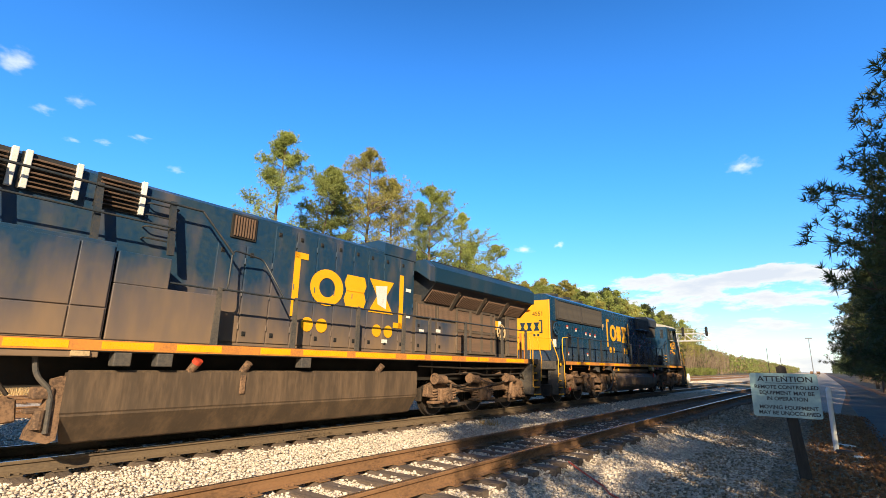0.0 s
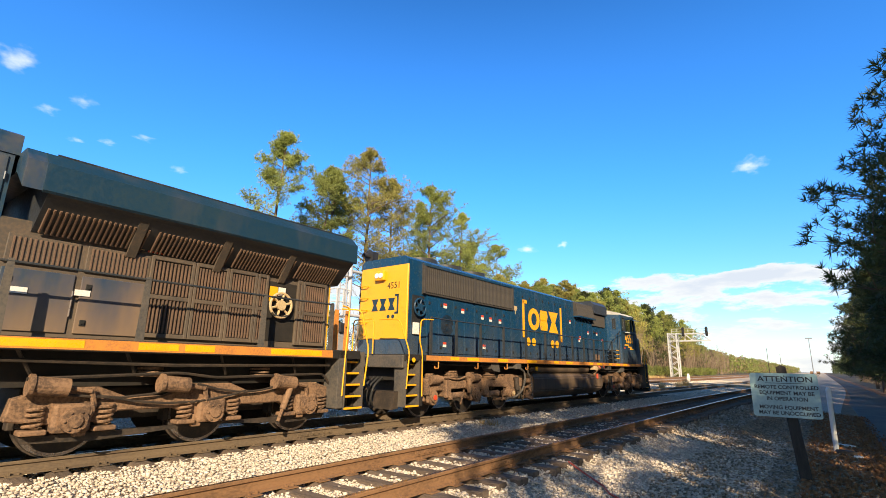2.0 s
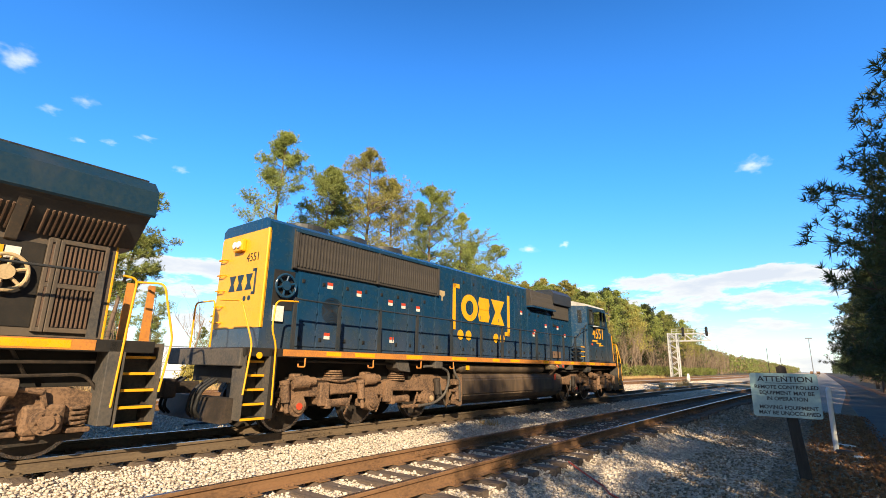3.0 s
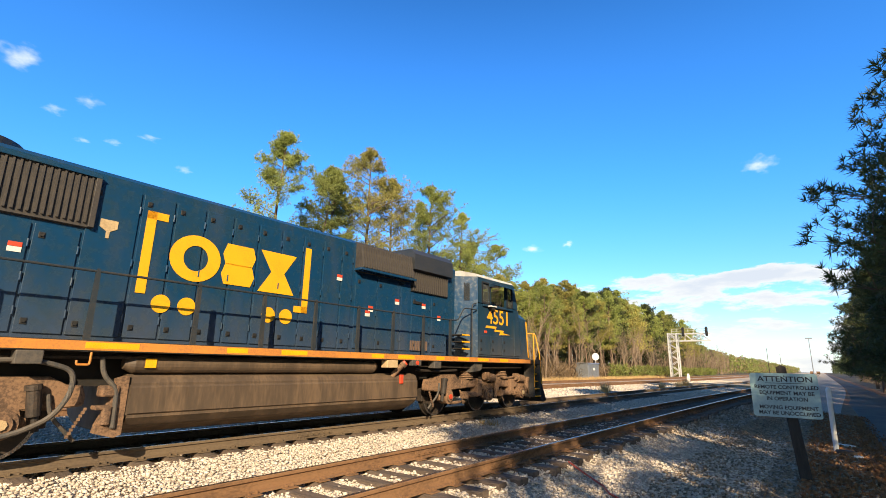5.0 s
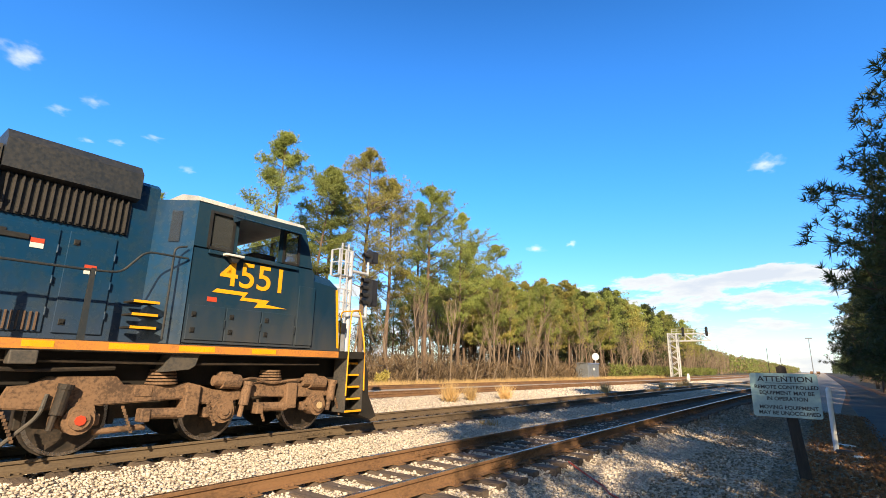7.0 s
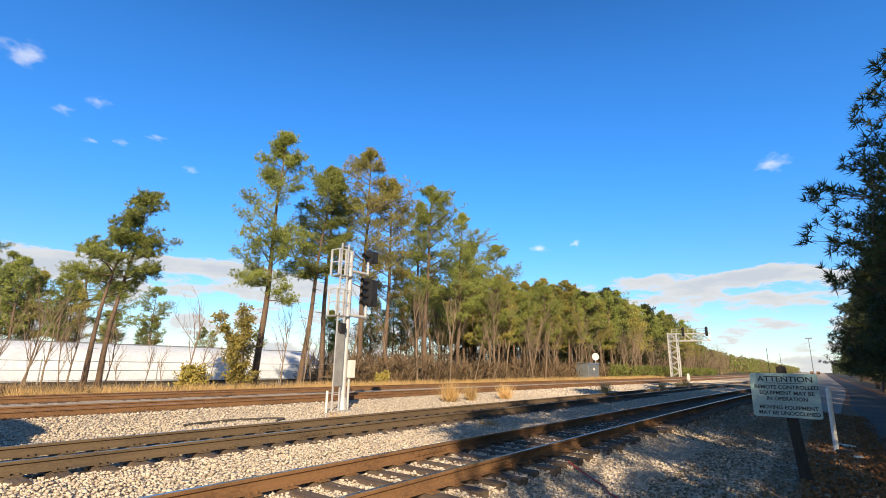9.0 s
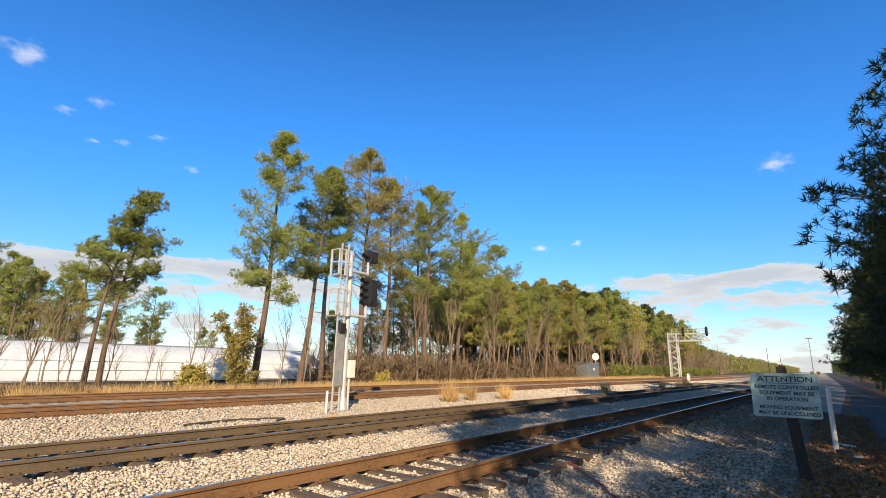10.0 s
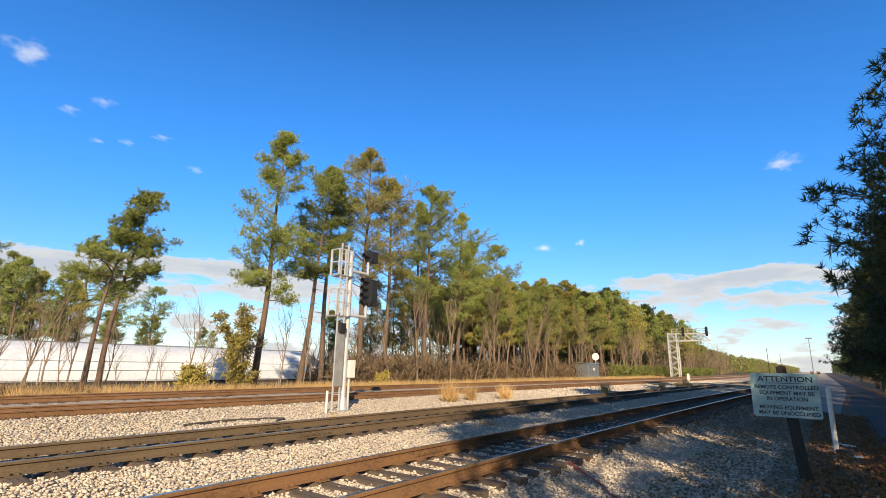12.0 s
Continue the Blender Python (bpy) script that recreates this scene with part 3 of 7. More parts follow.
def sill(parent, x0, x1, z0, z1, y, patches):
    bm = B()
    box(bm, x0, x1, -y, y, z0 - 0.02, z1, 0.012)
    box(bm, x0 + 0.3, x1 - 0.3, -0.95, 0.95, 0.98, z0)
    # the deep shadow under the sill is put into this near-black colour
    part("underframe", bm, M_SHADE, parent)
    for s in (-1, 1):
        part("sill_stripe", box(B(), x0 + 0.8, x1 - 0.8, s * (y + 0.004), s * y, z0, z1 - 0.012), M_ORANGE, parent, "worn orange-yellow sill stripe")
    for a, b in patches:
        part("reflector", box(B(), a, b, -y - 0.008, -y - 0.003, z0 + 0.025, z1 - 0.03), M_YELREF, parent, "bright yellow reflective strip")


def wheelset(parent, x):
    """A pair of wheels with their axle, which turns."""
    bm = B()
    for s in (-1, 1):
        y = s * 0.7175
        cyl(bm, (0, y - 0.065, 0), (0, y + 0.065, 0), 0.533, 36)
        cyl(bm, (0, y - s * 0.06, 0), (0, y - s * 0.09, 0), 0.56, 36)
        for k in range(5):
            a = k * 2 * math.pi / 5
            c, sn = math.cos(a) * 0.28, math.sin(a) * 0.28
            cyl(bm, (c, y + s * 0.055, sn), (c, y + s * 0.075, sn), 0.07, 10)
        cyl(bm, (0, y, 0), (0, s * 0.95, 0), 0.15, 16)
    cyl(bm, (0, -0.7, 0), (0, 0.7, 0), 0.1, 12)
    w = part("wheelset", bm, M_TRUCKD, parent)
    w.location = (x, 0, 0.533)
    WHEELS.append((w, x))
    bm = B()
    ring_shape(bm, 0, 0, 0.53, 0.53, 0.055, -0.786, 40)
    part("tread_rim", bm, M_TREADW, w)


def coil(bm, x, y, z0, z1, r, turns):
    n = turns * 12
    tube(bm, [(x + r * math.cos(i * math.pi / 6), y + r * math.sin(i * math.pi / 6), z0 + (z1 - z0) * i / n) for i in range(n + 1)], r * 0.23, 6)


def truck(parent, axles):
    """Three-axle truck: cast side frame with pedestals, journals, springs, brake gear, dampers and wheels."""
    lo, hi = axles[0], axles[-1]
    mid = axles[1]
    for s in (-1, 1):
        y0, y1 = s * 0.98, s * 1.16
        top = [(lo - 0.75, 0.55), (lo - 0.7, 0.84), (lo - 0.25, 0.98), (lo + 0.3, 0.98), (lo + 0.7, 0.82), (mid - 0.75, 0.82), (mid - 0.35, 1.0), (mid + 0.35, 1.0), (mid + 0.75, 0.84),
                   (hi - 0.75, 0.86), (hi - 0.35, 0.98), (hi + 0.25, 0.98), (hi + 0.72, 0.84), (hi + 0.76, 0.55)]
        low = [(hi + 0.3, 0.48), (hi - 0.35, 0.48), (hi - 0.6, 0.62), (mid + 0.6, 0.62), (mid + 0.35, 0.48), (mid - 0.35, 0.48), (mid - 0.6, 0.62), (lo + 0.6, 0.62), (lo + 0.35, 0.48), (lo - 0.3, 0.48)]
        bm = prism(B(), top + low, min(y0, y1), max(y0, y1), "y")
        bmesh.ops.bevel(bm, geom=[e for e in bm.edges if len(e.link_faces) == 2 and abs(e.calc_face_angle(0)) > 1.2], offset=0.02, segments=1, affect="EDGES")
        part("side_frame", bm, M_TRUCK, parent)
        if s > 0:
            continue
        for ax in axles:
            bm = B()
            box(bm, ax - 0.24, ax + 0.24, -1.25, -0.98, 0.36, 0.76, 0.05)
            cyl(bm, (ax, -1.36, 0.533), (ax, -1.2, 0.533), 0.165, 20)
            cyl(bm, (ax, -1.39, 0.533), (ax, -1.3, 0.533), 0.09, 14)
            for k in range(6):
                a = k * math.pi / 3
                cyl(bm, (ax + 0.13 * math.cos(a), -1.385, 0.533 + 0.13 * math.sin(a)), (ax + 0.13 * math.cos(a), -1.33, 0.533 + 0.13 * math.sin(a)), 0.018, 6)
            part("journal_box", bm, M_TRUCK, parent)
            for dx in (-0.42, 0.42):
                bm = B()
                coil(bm, ax + dx, -1.14, 0.44, 0.72, 0.10, 4)
                box(bm, ax + dx - 0.15, ax + dx + 0.15, -1.26, -1.0, 0.36, 0.43, 0.02)
                part("spring", bm, M_TRUCK, parent)
        part("equaliser_beam", prism(B(), [(lo - 0.55, 0.34), (hi + 0.55, 0.34), (hi + 0.5, 0.25), (hi - 0.4, 0.22), (mid + 0.4, 0.3), (mid - 0.4, 0.3), (lo + 0.4, 0.22), (lo - 0.5, 0.25)], -1.12, -1.03, "y"), M_TRUCKD, parent)
        for bx in (lo - 0.25, mid - 0.6, hi - 0.5):
            bm = B()
            cyl(bm, (bx - 0.3, -1.28, 1.02), (bx + 0.12, -1.28, 0.98), 0.125, 16)
            cyl(bm, (bx - 0.34, -1.28, 1.024), (bx - 0.29, -1.28, 1.02), 0.15, 16)
            cyl(bm, (bx + 0.1, -1.28, 0.98), (bx + 0.42, -1.27, 0.92), 0.035, 8)
            part("brake_cylinder", bm, M_TRUCK, parent)
            bm = B()
            tube(bm, arc([(bx + 0.42, -1.25, 0.95), (bx + 0.5, -1.22, 0.7), (bx + 0.38, -1.2, 0.42)], 0.1), 0.04, 6)
            box(bm, bx + 0.3, bx + 0.46, -1.2, -0.9, 0.3, 0.5, 0.02)
            part("brake_hanger", bm, M_TRUCK, parent)
        for dx in (lo + 1.02, hi - 1.02):
            bm = B()
            for k in range(4):
                cyl(bm, (dx, -1.02, 1.12 + k * 0.055), (dx, -1.02, 1.155 + k * 0.055), 0.19 - 0.01 * (k % 2), 18)
            part("rubber_spring", bm, M_TRUCK, parent)
        bm = B()
        cyl(bm, (hi - 0.62, -1.3, 0.5), (hi - 0.42, -1.3, 1.05), 0.06, 12)
        cyl(bm, (hi - 0.7, -1.3, 0.28), (hi - 0.55, -1.3, 0.7), 0.035, 8)
        part("damper", bm, M_TRUCK, parent)
        bm = B()
        rgc = random.Random(int(lo * 10))
        for a, b, z in ((lo - 0.5, mid - 0.4, 0.98), (mid - 0.3, hi - 0.5, 1.0), (lo + 0.3, mid + 0.6, 0.86)):
            pts = [(a + (b - a) * i / 10, -1.24, z - 0.16 * math.sin(math.pi * i / 10) + rgc.uniform(-0.01, 0.01)) for i in range(11)]
            tube(bm, pts, 0.02, 6)
        tube(bm, arc([(lo - 0.6, -1.22, 1.1), (mid - 0.6, -1.22, 1.18), (mid, -1.22, 1.1), (hi + 0.4, -1.22, 1.16), (hi + 0.6, -1.2, 0.9)], 0.15), 0.025, 6)
        part("brake_pipe", bm, M_TRUCKD, parent)
        for ax in axles:
            for sx in (-1, 1):
                part("brake_shoe", box(B(), ax + sx * 0.57 - 0.05, ax + sx * 0.57 + 0.05, -0.82, -0.62, 0.4, 0.75, 0.02), M_TRUCKD, parent)
    part("truck_bolster", box(B(), lo - 0.5, hi + 0.5, -0.6, 0.6, 0.45, 0.95, 0.03), M_TRUCKD, parent)
    for ax in axles:
        wheelset(parent, ax)


def radial_truck(parent, axles, u):
    """Three-axle steering truck: a high cast beam with hanging pedestals, journals, dampers, links, brake cylinders and chains."""
    mid = axles[1]
    X = lambda r: mid + u * r
    outline = [(-3.0, 0.86), (-2.95, 1.0), (-2.75, 1.02), (-2.55, 1.13), (-1.72, 1.13), (-1.6, 1.0), (-0.75, 0.98), (-0.62, 1.02), (-0.45, 0.98), (-0.2, 0.9), (0.15, 0.86), (0.45, 0.96),
               (0.7, 1.0), (1.45, 0.98), (1.75, 1.0), (2.3, 0.98), (2.42, 0.8), (2.42, 0.7), (1.55, 0.7), (1.5, 0.52), (1.3, 0.52), (1.28, 0.72), (0.5, 0.74), (0.2, 0.68), (-0.3, 0.66), (-0.42, 0.68),
               (-0.45, 0.5), (-0.68, 0.5), (-0.7, 0.76), (-1.7, 0.72), (-2.6, 0.68), (-3.0, 0.72)]
    for y0, y1 in ((-1.22, -1.0), (1.0, 1.22)):
        bm = prism(B(), [(X(r), z) for r, z in outline], y0, y1, "y")
        bmesh.ops.bevel(bm, geom=[e for e in bm.edges if len(e.link_faces) == 2 and abs(e.calc_face_angle(0)) > 1.2], offset=0.018, segments=2, affect="EDGES")
        part("side_frame", bm, M_TRUCK, parent)
    for r in (-0.565, 1.4):
        part("pedestal", box(B(), X(r) - 0.12, X(r) + 0.12, -1.3, -1.2, 0.5, 0.98, 0.02), M_TRUCK, parent)
    part("cast_plate", box(B(), X(-1.32) - 0.13, X(-1.32) + 0.13, -1.232, -1.2, 0.82, 0.97, 0.008), M_TRUCK, parent)
    for i, ax in enumerate(axles):
        bm = B()
        cyl(bm, (ax, -1.3, 0.533), (ax, -1.05, 0.533), 0.2, 20)
        cyl(bm, (ax, -1.35, 0.533), (ax, -1.28, 0.533), 0.13, 16)
        box(bm, ax - 0.3, ax + 0.3, -1.2, -1.02, 0.43, 0.6, 0.03)
        prism(bm, [(ax - 0.24, 0.533), (ax - 0.18, 0.72), (ax, 0.79), (ax + 0.18, 0.72), (ax + 0.24, 0.533)], -1.24, -1.16, "y")
        j = part("journal_box", bm, M_TRUCK, parent)
        part("axle_cap", cyl(B(), (ax, -1.375, 0.533), (ax, -1.345, 0.533), 0.07, 8), M_RED if i == 0 else M_CREAM if i == 2 else M_TRUCK, j)
    for r in (-2.42, 0.36, 2.36):
        bm = B()
        cyl(bm, (X(r - 0.05), -1.3, 0.42), (X(r), -1.3, 0.72), 0.045, 10)
        cyl(bm, (X(r), -1.3, 0.62), (X(r + 0.05), -1.3, 0.98), 0.085, 14)
        cyl(bm, (X(r + 0.05), -1.3, 0.96), (X(r + 0.06), -1.3, 1.03), 0.1, 14)
        part("damper", bm, M_TRUCKD if r < 0 else M_TRUCK, parent)
    for r in (-0.98, 1.0):
        bm = B()
        cyl(bm, (X(r - 0.3), -1.22, 0.56), (X(r + 0.28), -1.22, 0.54), 0.085, 14)
        box(bm, X(r) - 0.36, X(r) - 0.22, -1.32, -1.1, 0.44, 0.64, 0.02)
        box(bm, X(r) + 0.2, X(r) + 0.32, -1.3, -1.12, 0.47, 0.62, 0.02)
        part("traction_link", bm, M_TRUCK, parent)
    for r, z in ((-1.0, 1.0), (1.02, 1.0)):
        bm = B()
        for k in range(5):
            cyl(bm, (X(r), -1.06, z + k * 0.05), (X(r), -1.06, z + 0.032 + k * 0.05), 0.24 - 0.012 * k, 20)
        part("rubber_spring", bm, M_TRUCK, parent)
    part("bolster_bracket", prism(B(), [(X(-1.05), 1.5), (X(-0.6), 1.5), (X(-0.66), 1.3), (X(-0.75), 1.24), (X(-1.15), 1.2)], -1.42, -1.05, "y"), M_STANG, parent)
    for r, z, w in ((0.08, 1.04, 0.3), (2.0, 1.0, 0.34)):
        bm = B()
        cyl(bm, (X(r - w * 0.5), -1.24, z), (X(r + w * 0.6), -1.24, z - 0.02), 0.13, 16)
        cyl(bm, (X(r - w * 0.5), -1.24, z), (X(r - w), -1.24, z + 0.01), 0.09, 12)
        box(bm, X(r) - 0.16, X(r) + 0.1, -1.2, -1.02, z - 0.14, z + 0.16, 0.04)
        part("brake_cylinder", bm, M_TRUCK, parent)
    for r in (-1.6, -0.3, 0.66, 2.5, -3.0):
        bm = B()
        for k in range(9):
            q = k / 8
            box(bm, X(r + 0.16 * q) - 0.018, X(r + 0.16 * q) + 0.018, -1.3 - 0.012 * (k % 2), -1.27, 0.66 - 0.36 * q, 0.70 - 0.36 * q)
        tagged(part("chain", bm, M_TRUCK, parent), kind="stuff")
    part("brake_pipe", tube(B(), arc([(X(0.2), -1.28, 1.02), (X(0.5), -1.3, 1.1), (X(0.9), -1.26, 0.98), (X(1.4), -1.26, 1.04), (X(2.3), -1.24, 1.06), (X(2.5), -1.22, 0.9)], 0.15), 0.026, 8), M_TRUCK, parent)
    part("brake_rod", cyl(B(), (X(-1.9), -1.15, 0.34), (X(-1.2), -1.15, 0.36), 0.045, 10), M_TRUCK, parent)
    part("sand_pipe", tube(B(), arc([(X(-2.55), -1.26, 0.9), (X(-2.6), -1.28, 0.62), (X(-2.95), -1.2, 0.25)], 0.15), 0.028, 8), M_STANG, parent)
    for ax in axles:
        for sx in (-1, 1):
            part("brake_shoe", box(B(), ax + sx * 0.57 - 0.05, ax + sx * 0.57 + 0.05, -0.82, -0.62, 0.4, 0.75, 0.02), M_TRUCKD, parent)
        wheelset(parent, ax)
    part("truck_bolster", box(B(), axles[0] - 0.5, axles[2] + 0.5, -0.6, 0.6, 0.45, 0.95, 0.03), M_TRUCKD, parent)


def steps(parent, x0, x1, z0, z1, y, n, face):
    """Recessed boarding steps with yellow nosings between two side plates."""
    bm = B()
    box(bm, x0 - 0.02, x0 + 0.01, -y, -y + 0.4, z0, z1)
    box(bm, x1 - 0.01, x1 + 0.02, -y, -y + 0.4, z0, z1)
    box(bm, x0, x1, -y + 0.4, -y + 0.42, z0, z1)
    part("step_well", bm, M_STANG, parent)
    for i in range(n):
        z = z0 + (z1 - z0) * i / n + 0.02
        yy = -y + 0.045 * i
        t = part("step", box(B(), x0, x1, yy + 0.02, -y + 0.4, z - 0.02, z + 0.015, 0.004), M_SHADE, parent)
        part("nosing", box(B(), x0, x1, yy - 0.01, yy + 0.035, z - 0.022, z + 0.019, 0.004), M_YEL, t, "yellow step edge")


def grab(parent, pts, material=None, r=0.018):
    return part("grab_rail", tube(B(), arc(pts, 0.12), r), material or M_YEL, parent, "yellow grab rail" if material is None else "")


def brake_wheel(parent, x, y, z, r, material):
    bm = B()
    n = 28
    pts = [(x + r * math.cos(i * 2 * math.pi / n), y, z + r * math.sin(i * 2 * math.pi / n)) for i in range(n + 1)]
    tube(bm, pts, 0.028, 8)
    w = part("brake_wheel", bm, material, parent)
    part("hub", disc(B(), (x, y - 0.03, z), r * 0.42, 0.05), material, w)
    for k in range(6):
        a = k * math.pi / 3 + 0.3
        part("spoke", tube(B(), [(x, y + 0.03, z), (x + r * math.cos(a), y, z + r * math.sin(a))], 0.024, 6), material, w)


def coupler(parent, x, s):
    bm = B()
    box(bm, min(x, x + s * 0.55), max(x, x + s * 0.55), -0.11, 0.11, 0.78, 1.0, 0.03)
    box(bm, min(x + s * 0.45, x + s * 0.72), max(x + s * 0.45, x + s * 0.72), -0.2, 0.2, 0.7, 1.05, 0.05)
    part("coupler", bm, M_TRUCKD, parent)
    for k, y in enumerate((-0.75, -0.6, -0.45, 0.5, 0.68)):
        part("air_hose", tube(B(), arc([(x, y, 1.05), (x + s * 0.3, y, 0.85), (x + s * 0.34, y + 0.05, 0.5), (x + s * 0.2, y + 0.1, 0.38)], 0.2, 5), 0.032, 8), M_BLACK, parent)


def loco_four_axle_cab():
    """The leading unit: clean blue long hood, yellow hood end, wide cab."""
    L = tagged(new("diesel_locomotive"), "blue and yellow six-axle diesel locomotive with wide cab", "locomotive")
    sill(L, -10.25, 10.15, 1.50, 1.64, 1.5, [(-8.4, -8.0), (-7.6, -7.0), (-5.9, -5.3), (-4.0, -3.3), (-1.9, -1.5), (-0.8, -0.2), (1.6, 2.0), (2.5, 3.1), (4.0, 4.35), (5.0, 5.55), (6.0, 6.6), (7.3, 7.8)])
    # long hood
    part("long_hood", prism(B(), hood_outline(0.93, 1.64, 4.37, 0.13, 0.09), -9.6, 5.58), M_BLUE, L)
    part("hood_roof", prism(B(), [(-0.68, 4.372), (0.68, 4.372), (0.6, 4.42), (-0.6, 4.42)], -9.5, 1.3), M_ROOF, L)
    # yellow end sheet between blue bands
    bm = prism(B(), hood_outline(0.935, 2.06, 4.13, 0.05, 0.05), -9.665, -9.602)
    part("hood_end", bm, M_YEL, L, "yellow hood end")
    bm = prism(B(), hood_outline(0.935, 4.134, 4.38, 0.13, 0.09), -9.66, -9.602)
    part("end_cap", bm, M_BLUE, L)
    part("end_base", box(B(), -9.66, -9.602, -0.935, 0.935, 1.64, 2.056), M_BLUE, L)
    part("corner_bead", cyl(B(), (-9.655, -0.93, 2.06), (-9.655, -0.93, 4.13), 0.035, 12), M_YEL, L)
    bm = B()
    box(bm, -9.78, -9.66, -0.1, 0.26, 3.72, 4.0, 0.03)
    h = part("headlight", bm, M_YEL, L)
    for y in (0.0, 0.16):
        part("lens", cyl(B(), (-9.81, y, 3.86), (-9.77, y, 3.86), 0.075, 18), M_LAMP, h)
    lettering("unit_number", "4551", 0.26, Matrix.Translation((-9.668, -0.42, 3.55)) @ Matrix.Rotation(radians(-90), 4, "Z") @ UPRIGHT, M_SHADE, L)
    bm = B()
    for y0, y1 in ((-0.62, -0.56),):
        box(bm, -9.672, -9.664, y0, y1, 2.75, 3.3)
    box(bm, -9.672, -9.664, -0.62, -0.48, 3.24, 3.3)
    box(bm, -9.672, -9.664, -0.62, -0.48, 2.75, 2.81)
    part("end_bracket", bm, M_CAB, L)
    for y in (-0.36, -0.02, 0.3):
        part("end_block", prism(B(), [(y - 0.12, 2.86), (y + 0.14, 2.86), (y + 0.06, 3.02), (y + 0.14, 3.2), (y - 0.12, 3.2), (y - 0.04, 3.02)], -9.672, -9.664), M_CAB, L)
    for y in (-0.42, -0.24):
        part("end_dot", cyl(B(), (-9.672, y, 2.68), (-9.664, y, 2.68), 0.055, 16), M_CAB, L)
    for z in (2.2, 2.55, 2.9, 3.25, 3.6):
        part("end_rung", tube(B(), arc([(-9.66, 0.6, z), (-9.76, 0.6, z), (-9.76, 0.86, z), (-9.66, 0.86, z)], 0.05), 0.014), M_YEL, L)
    # radiator bank
    rad = part("radiator_housing", prism(B(), [(-0.93, 3.34), (-0.985, 3.36), (-1.0, 4.19), (-0.93, 4.25), (0.93, 4.25), (1.0, 4.19), (0.985, 3.36), (0.93, 3.34)], -9.05, -4.05), M_SLATG, L)
    for a, b in ((-8.98, -6.58), (-6.48, -4.12)):
        slats(rad, "grille_fin", a, b, -0.985, 3.42, 4.15, 0.088, M_SLATG, 0.04, 0.035)
    for x in (-9.02, -6.53, -4.08):
        part("radiator_frame", box(B(), x - 0.04, x + 0.04, -1.035, -0.97, 3.36, 4.2, 0.008), M_SLATG, L)
    part("radiator_frame", box(B(), -9.06, -4.04, -1.04, -0.97, 4.16, 4.22, 0.008), M_BLUE, L)
    for x in (-8.2, -6.9, -5.5):
        bm = B()
        cyl(bm, (x, 0, 4.4), (x, 0, 4.56), 0.62, 28)
        part("roof_fan", bm, M_ROOF, L)
    # end recess with brake wheel; a flat black sheet gives the recess its shade
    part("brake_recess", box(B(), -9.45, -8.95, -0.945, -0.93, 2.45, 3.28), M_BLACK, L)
    brake_wheel(L, -9.2, -1.02, 2.95, 0.24, M_BLUE)
    # hood doors
    xs = [-8.85, -8.3, -7.6, -7.0, -6.45, -5.85, -5.3, -4.75, -4.15, -3.4, -2.85, -2.3, -1.75, -1.2, -0.65, -0.1, 0.45, 1.0, 1.36]
    for i, (a, b) in enumerate(zip(xs, xs[1:])):
        top = 3.28 if a < -4.2 else 4.12
        door(L, a + 0.02, b - 0.02, -0.935, 1.72, top, M_BLUE, True)
    guard = part("fan_guard", disc(B(), (-7.9, -0.968, 2.55), 0.03, 0.008, 12), M_SHADE, L)
    for k in range(8):
        bm = B()
        ring_shape(bm, -7.9, 2.55, 0.05 + 0.035 * k, 0.05 + 0.035 * k, 0.012, -0.972, 20)
        part("guard_ring", bm, M_SHADE, guard)
    for x, z in ((-8.0, 3.12), (-7.1, 3.05), (-8.0, 1.98), (-6.0, 2.95), (-5.5, 2.92), (-4.9, 2.9), (-5.9, 2.0), (0.95, 3.35), (2.0, 2.72), (2.95, 3.0), (4.05, 3.0), (4.75, 2.72), (1.9, 2.6)):
        decal(L, x, -0.962, z, 0.16, 0.065)
    emblem(L, -3.3, 0.1, 2.45, 3.86, -0.962, M_YEL, (-2.88, -2.45, -0.83, -0.42))
    bm = prism(B(), [(-3.95, 3.55), (-3.7, 3.55), (-3.7, 3.42), (-3.8, 3.36), (-3.8, 3.25), (-3.85, 3.25), (-3.85, 3.36), (-3.95, 3.42)], -0.966, -0.96, "y")
    part("shield_decal", bm, M_CREAM, L)
    # intake and braking grilles behind the cab
    g = part("intake_housing", prism(B(), [(-0.93, 3.58), (-1.12, 3.66), (-1.0, 4.3), (-0.7, 4.36), (0.7, 4.36), (1.0, 4.3), (1.12, 3.66), (0.93, 3.58)], 1.44, 3.44), M_SLATG, L)
    slats(g, "grille_fin", 1.5, 3.4, -1.118, 3.68, 4.27, 0.085, M_SLATG, 0.04, 0.05, -10.5)
    part("intake_lip", box(B(), 1.42, 3.46, -1.19, -0.9, 3.6, 3.66, 0.01), M_BLUE, L)
    part("brake_hatch", prism(B(), [(-0.9, 3.93), (-1.1, 3.97), (-1.1, 4.4), (-0.95, 4.56), (0.95, 4.56), (1.1, 4.4), (1.1, 3.97), (0.9, 3.93)], 3.46, 5.22), M_ROOF, L)
    g = part("resistor_grille", box(B(), 3.5, 5.16, -0.965, -0.9, 3.36, 3.92), M_BLACK, L)
    slats(g, "grille_fin", 3.52, 5.14, -0.96, 3.38, 3.92, 0.09, M_SLATG, 0.035, 0.05)
    for a, b in ((1.46, 2.2), (2.2, 3.1), (3.1, 3.5)):
        door(L, a + 0.015, b - 0.015, -0.935, 1.74, 3.5, M_BLUE, b < 3.2)
    for a, b in ((3.55, 4.3), (4.42, 5.05)):
        door(L, a, b, -0.935, 1.74, 3.26, M_BLUE)
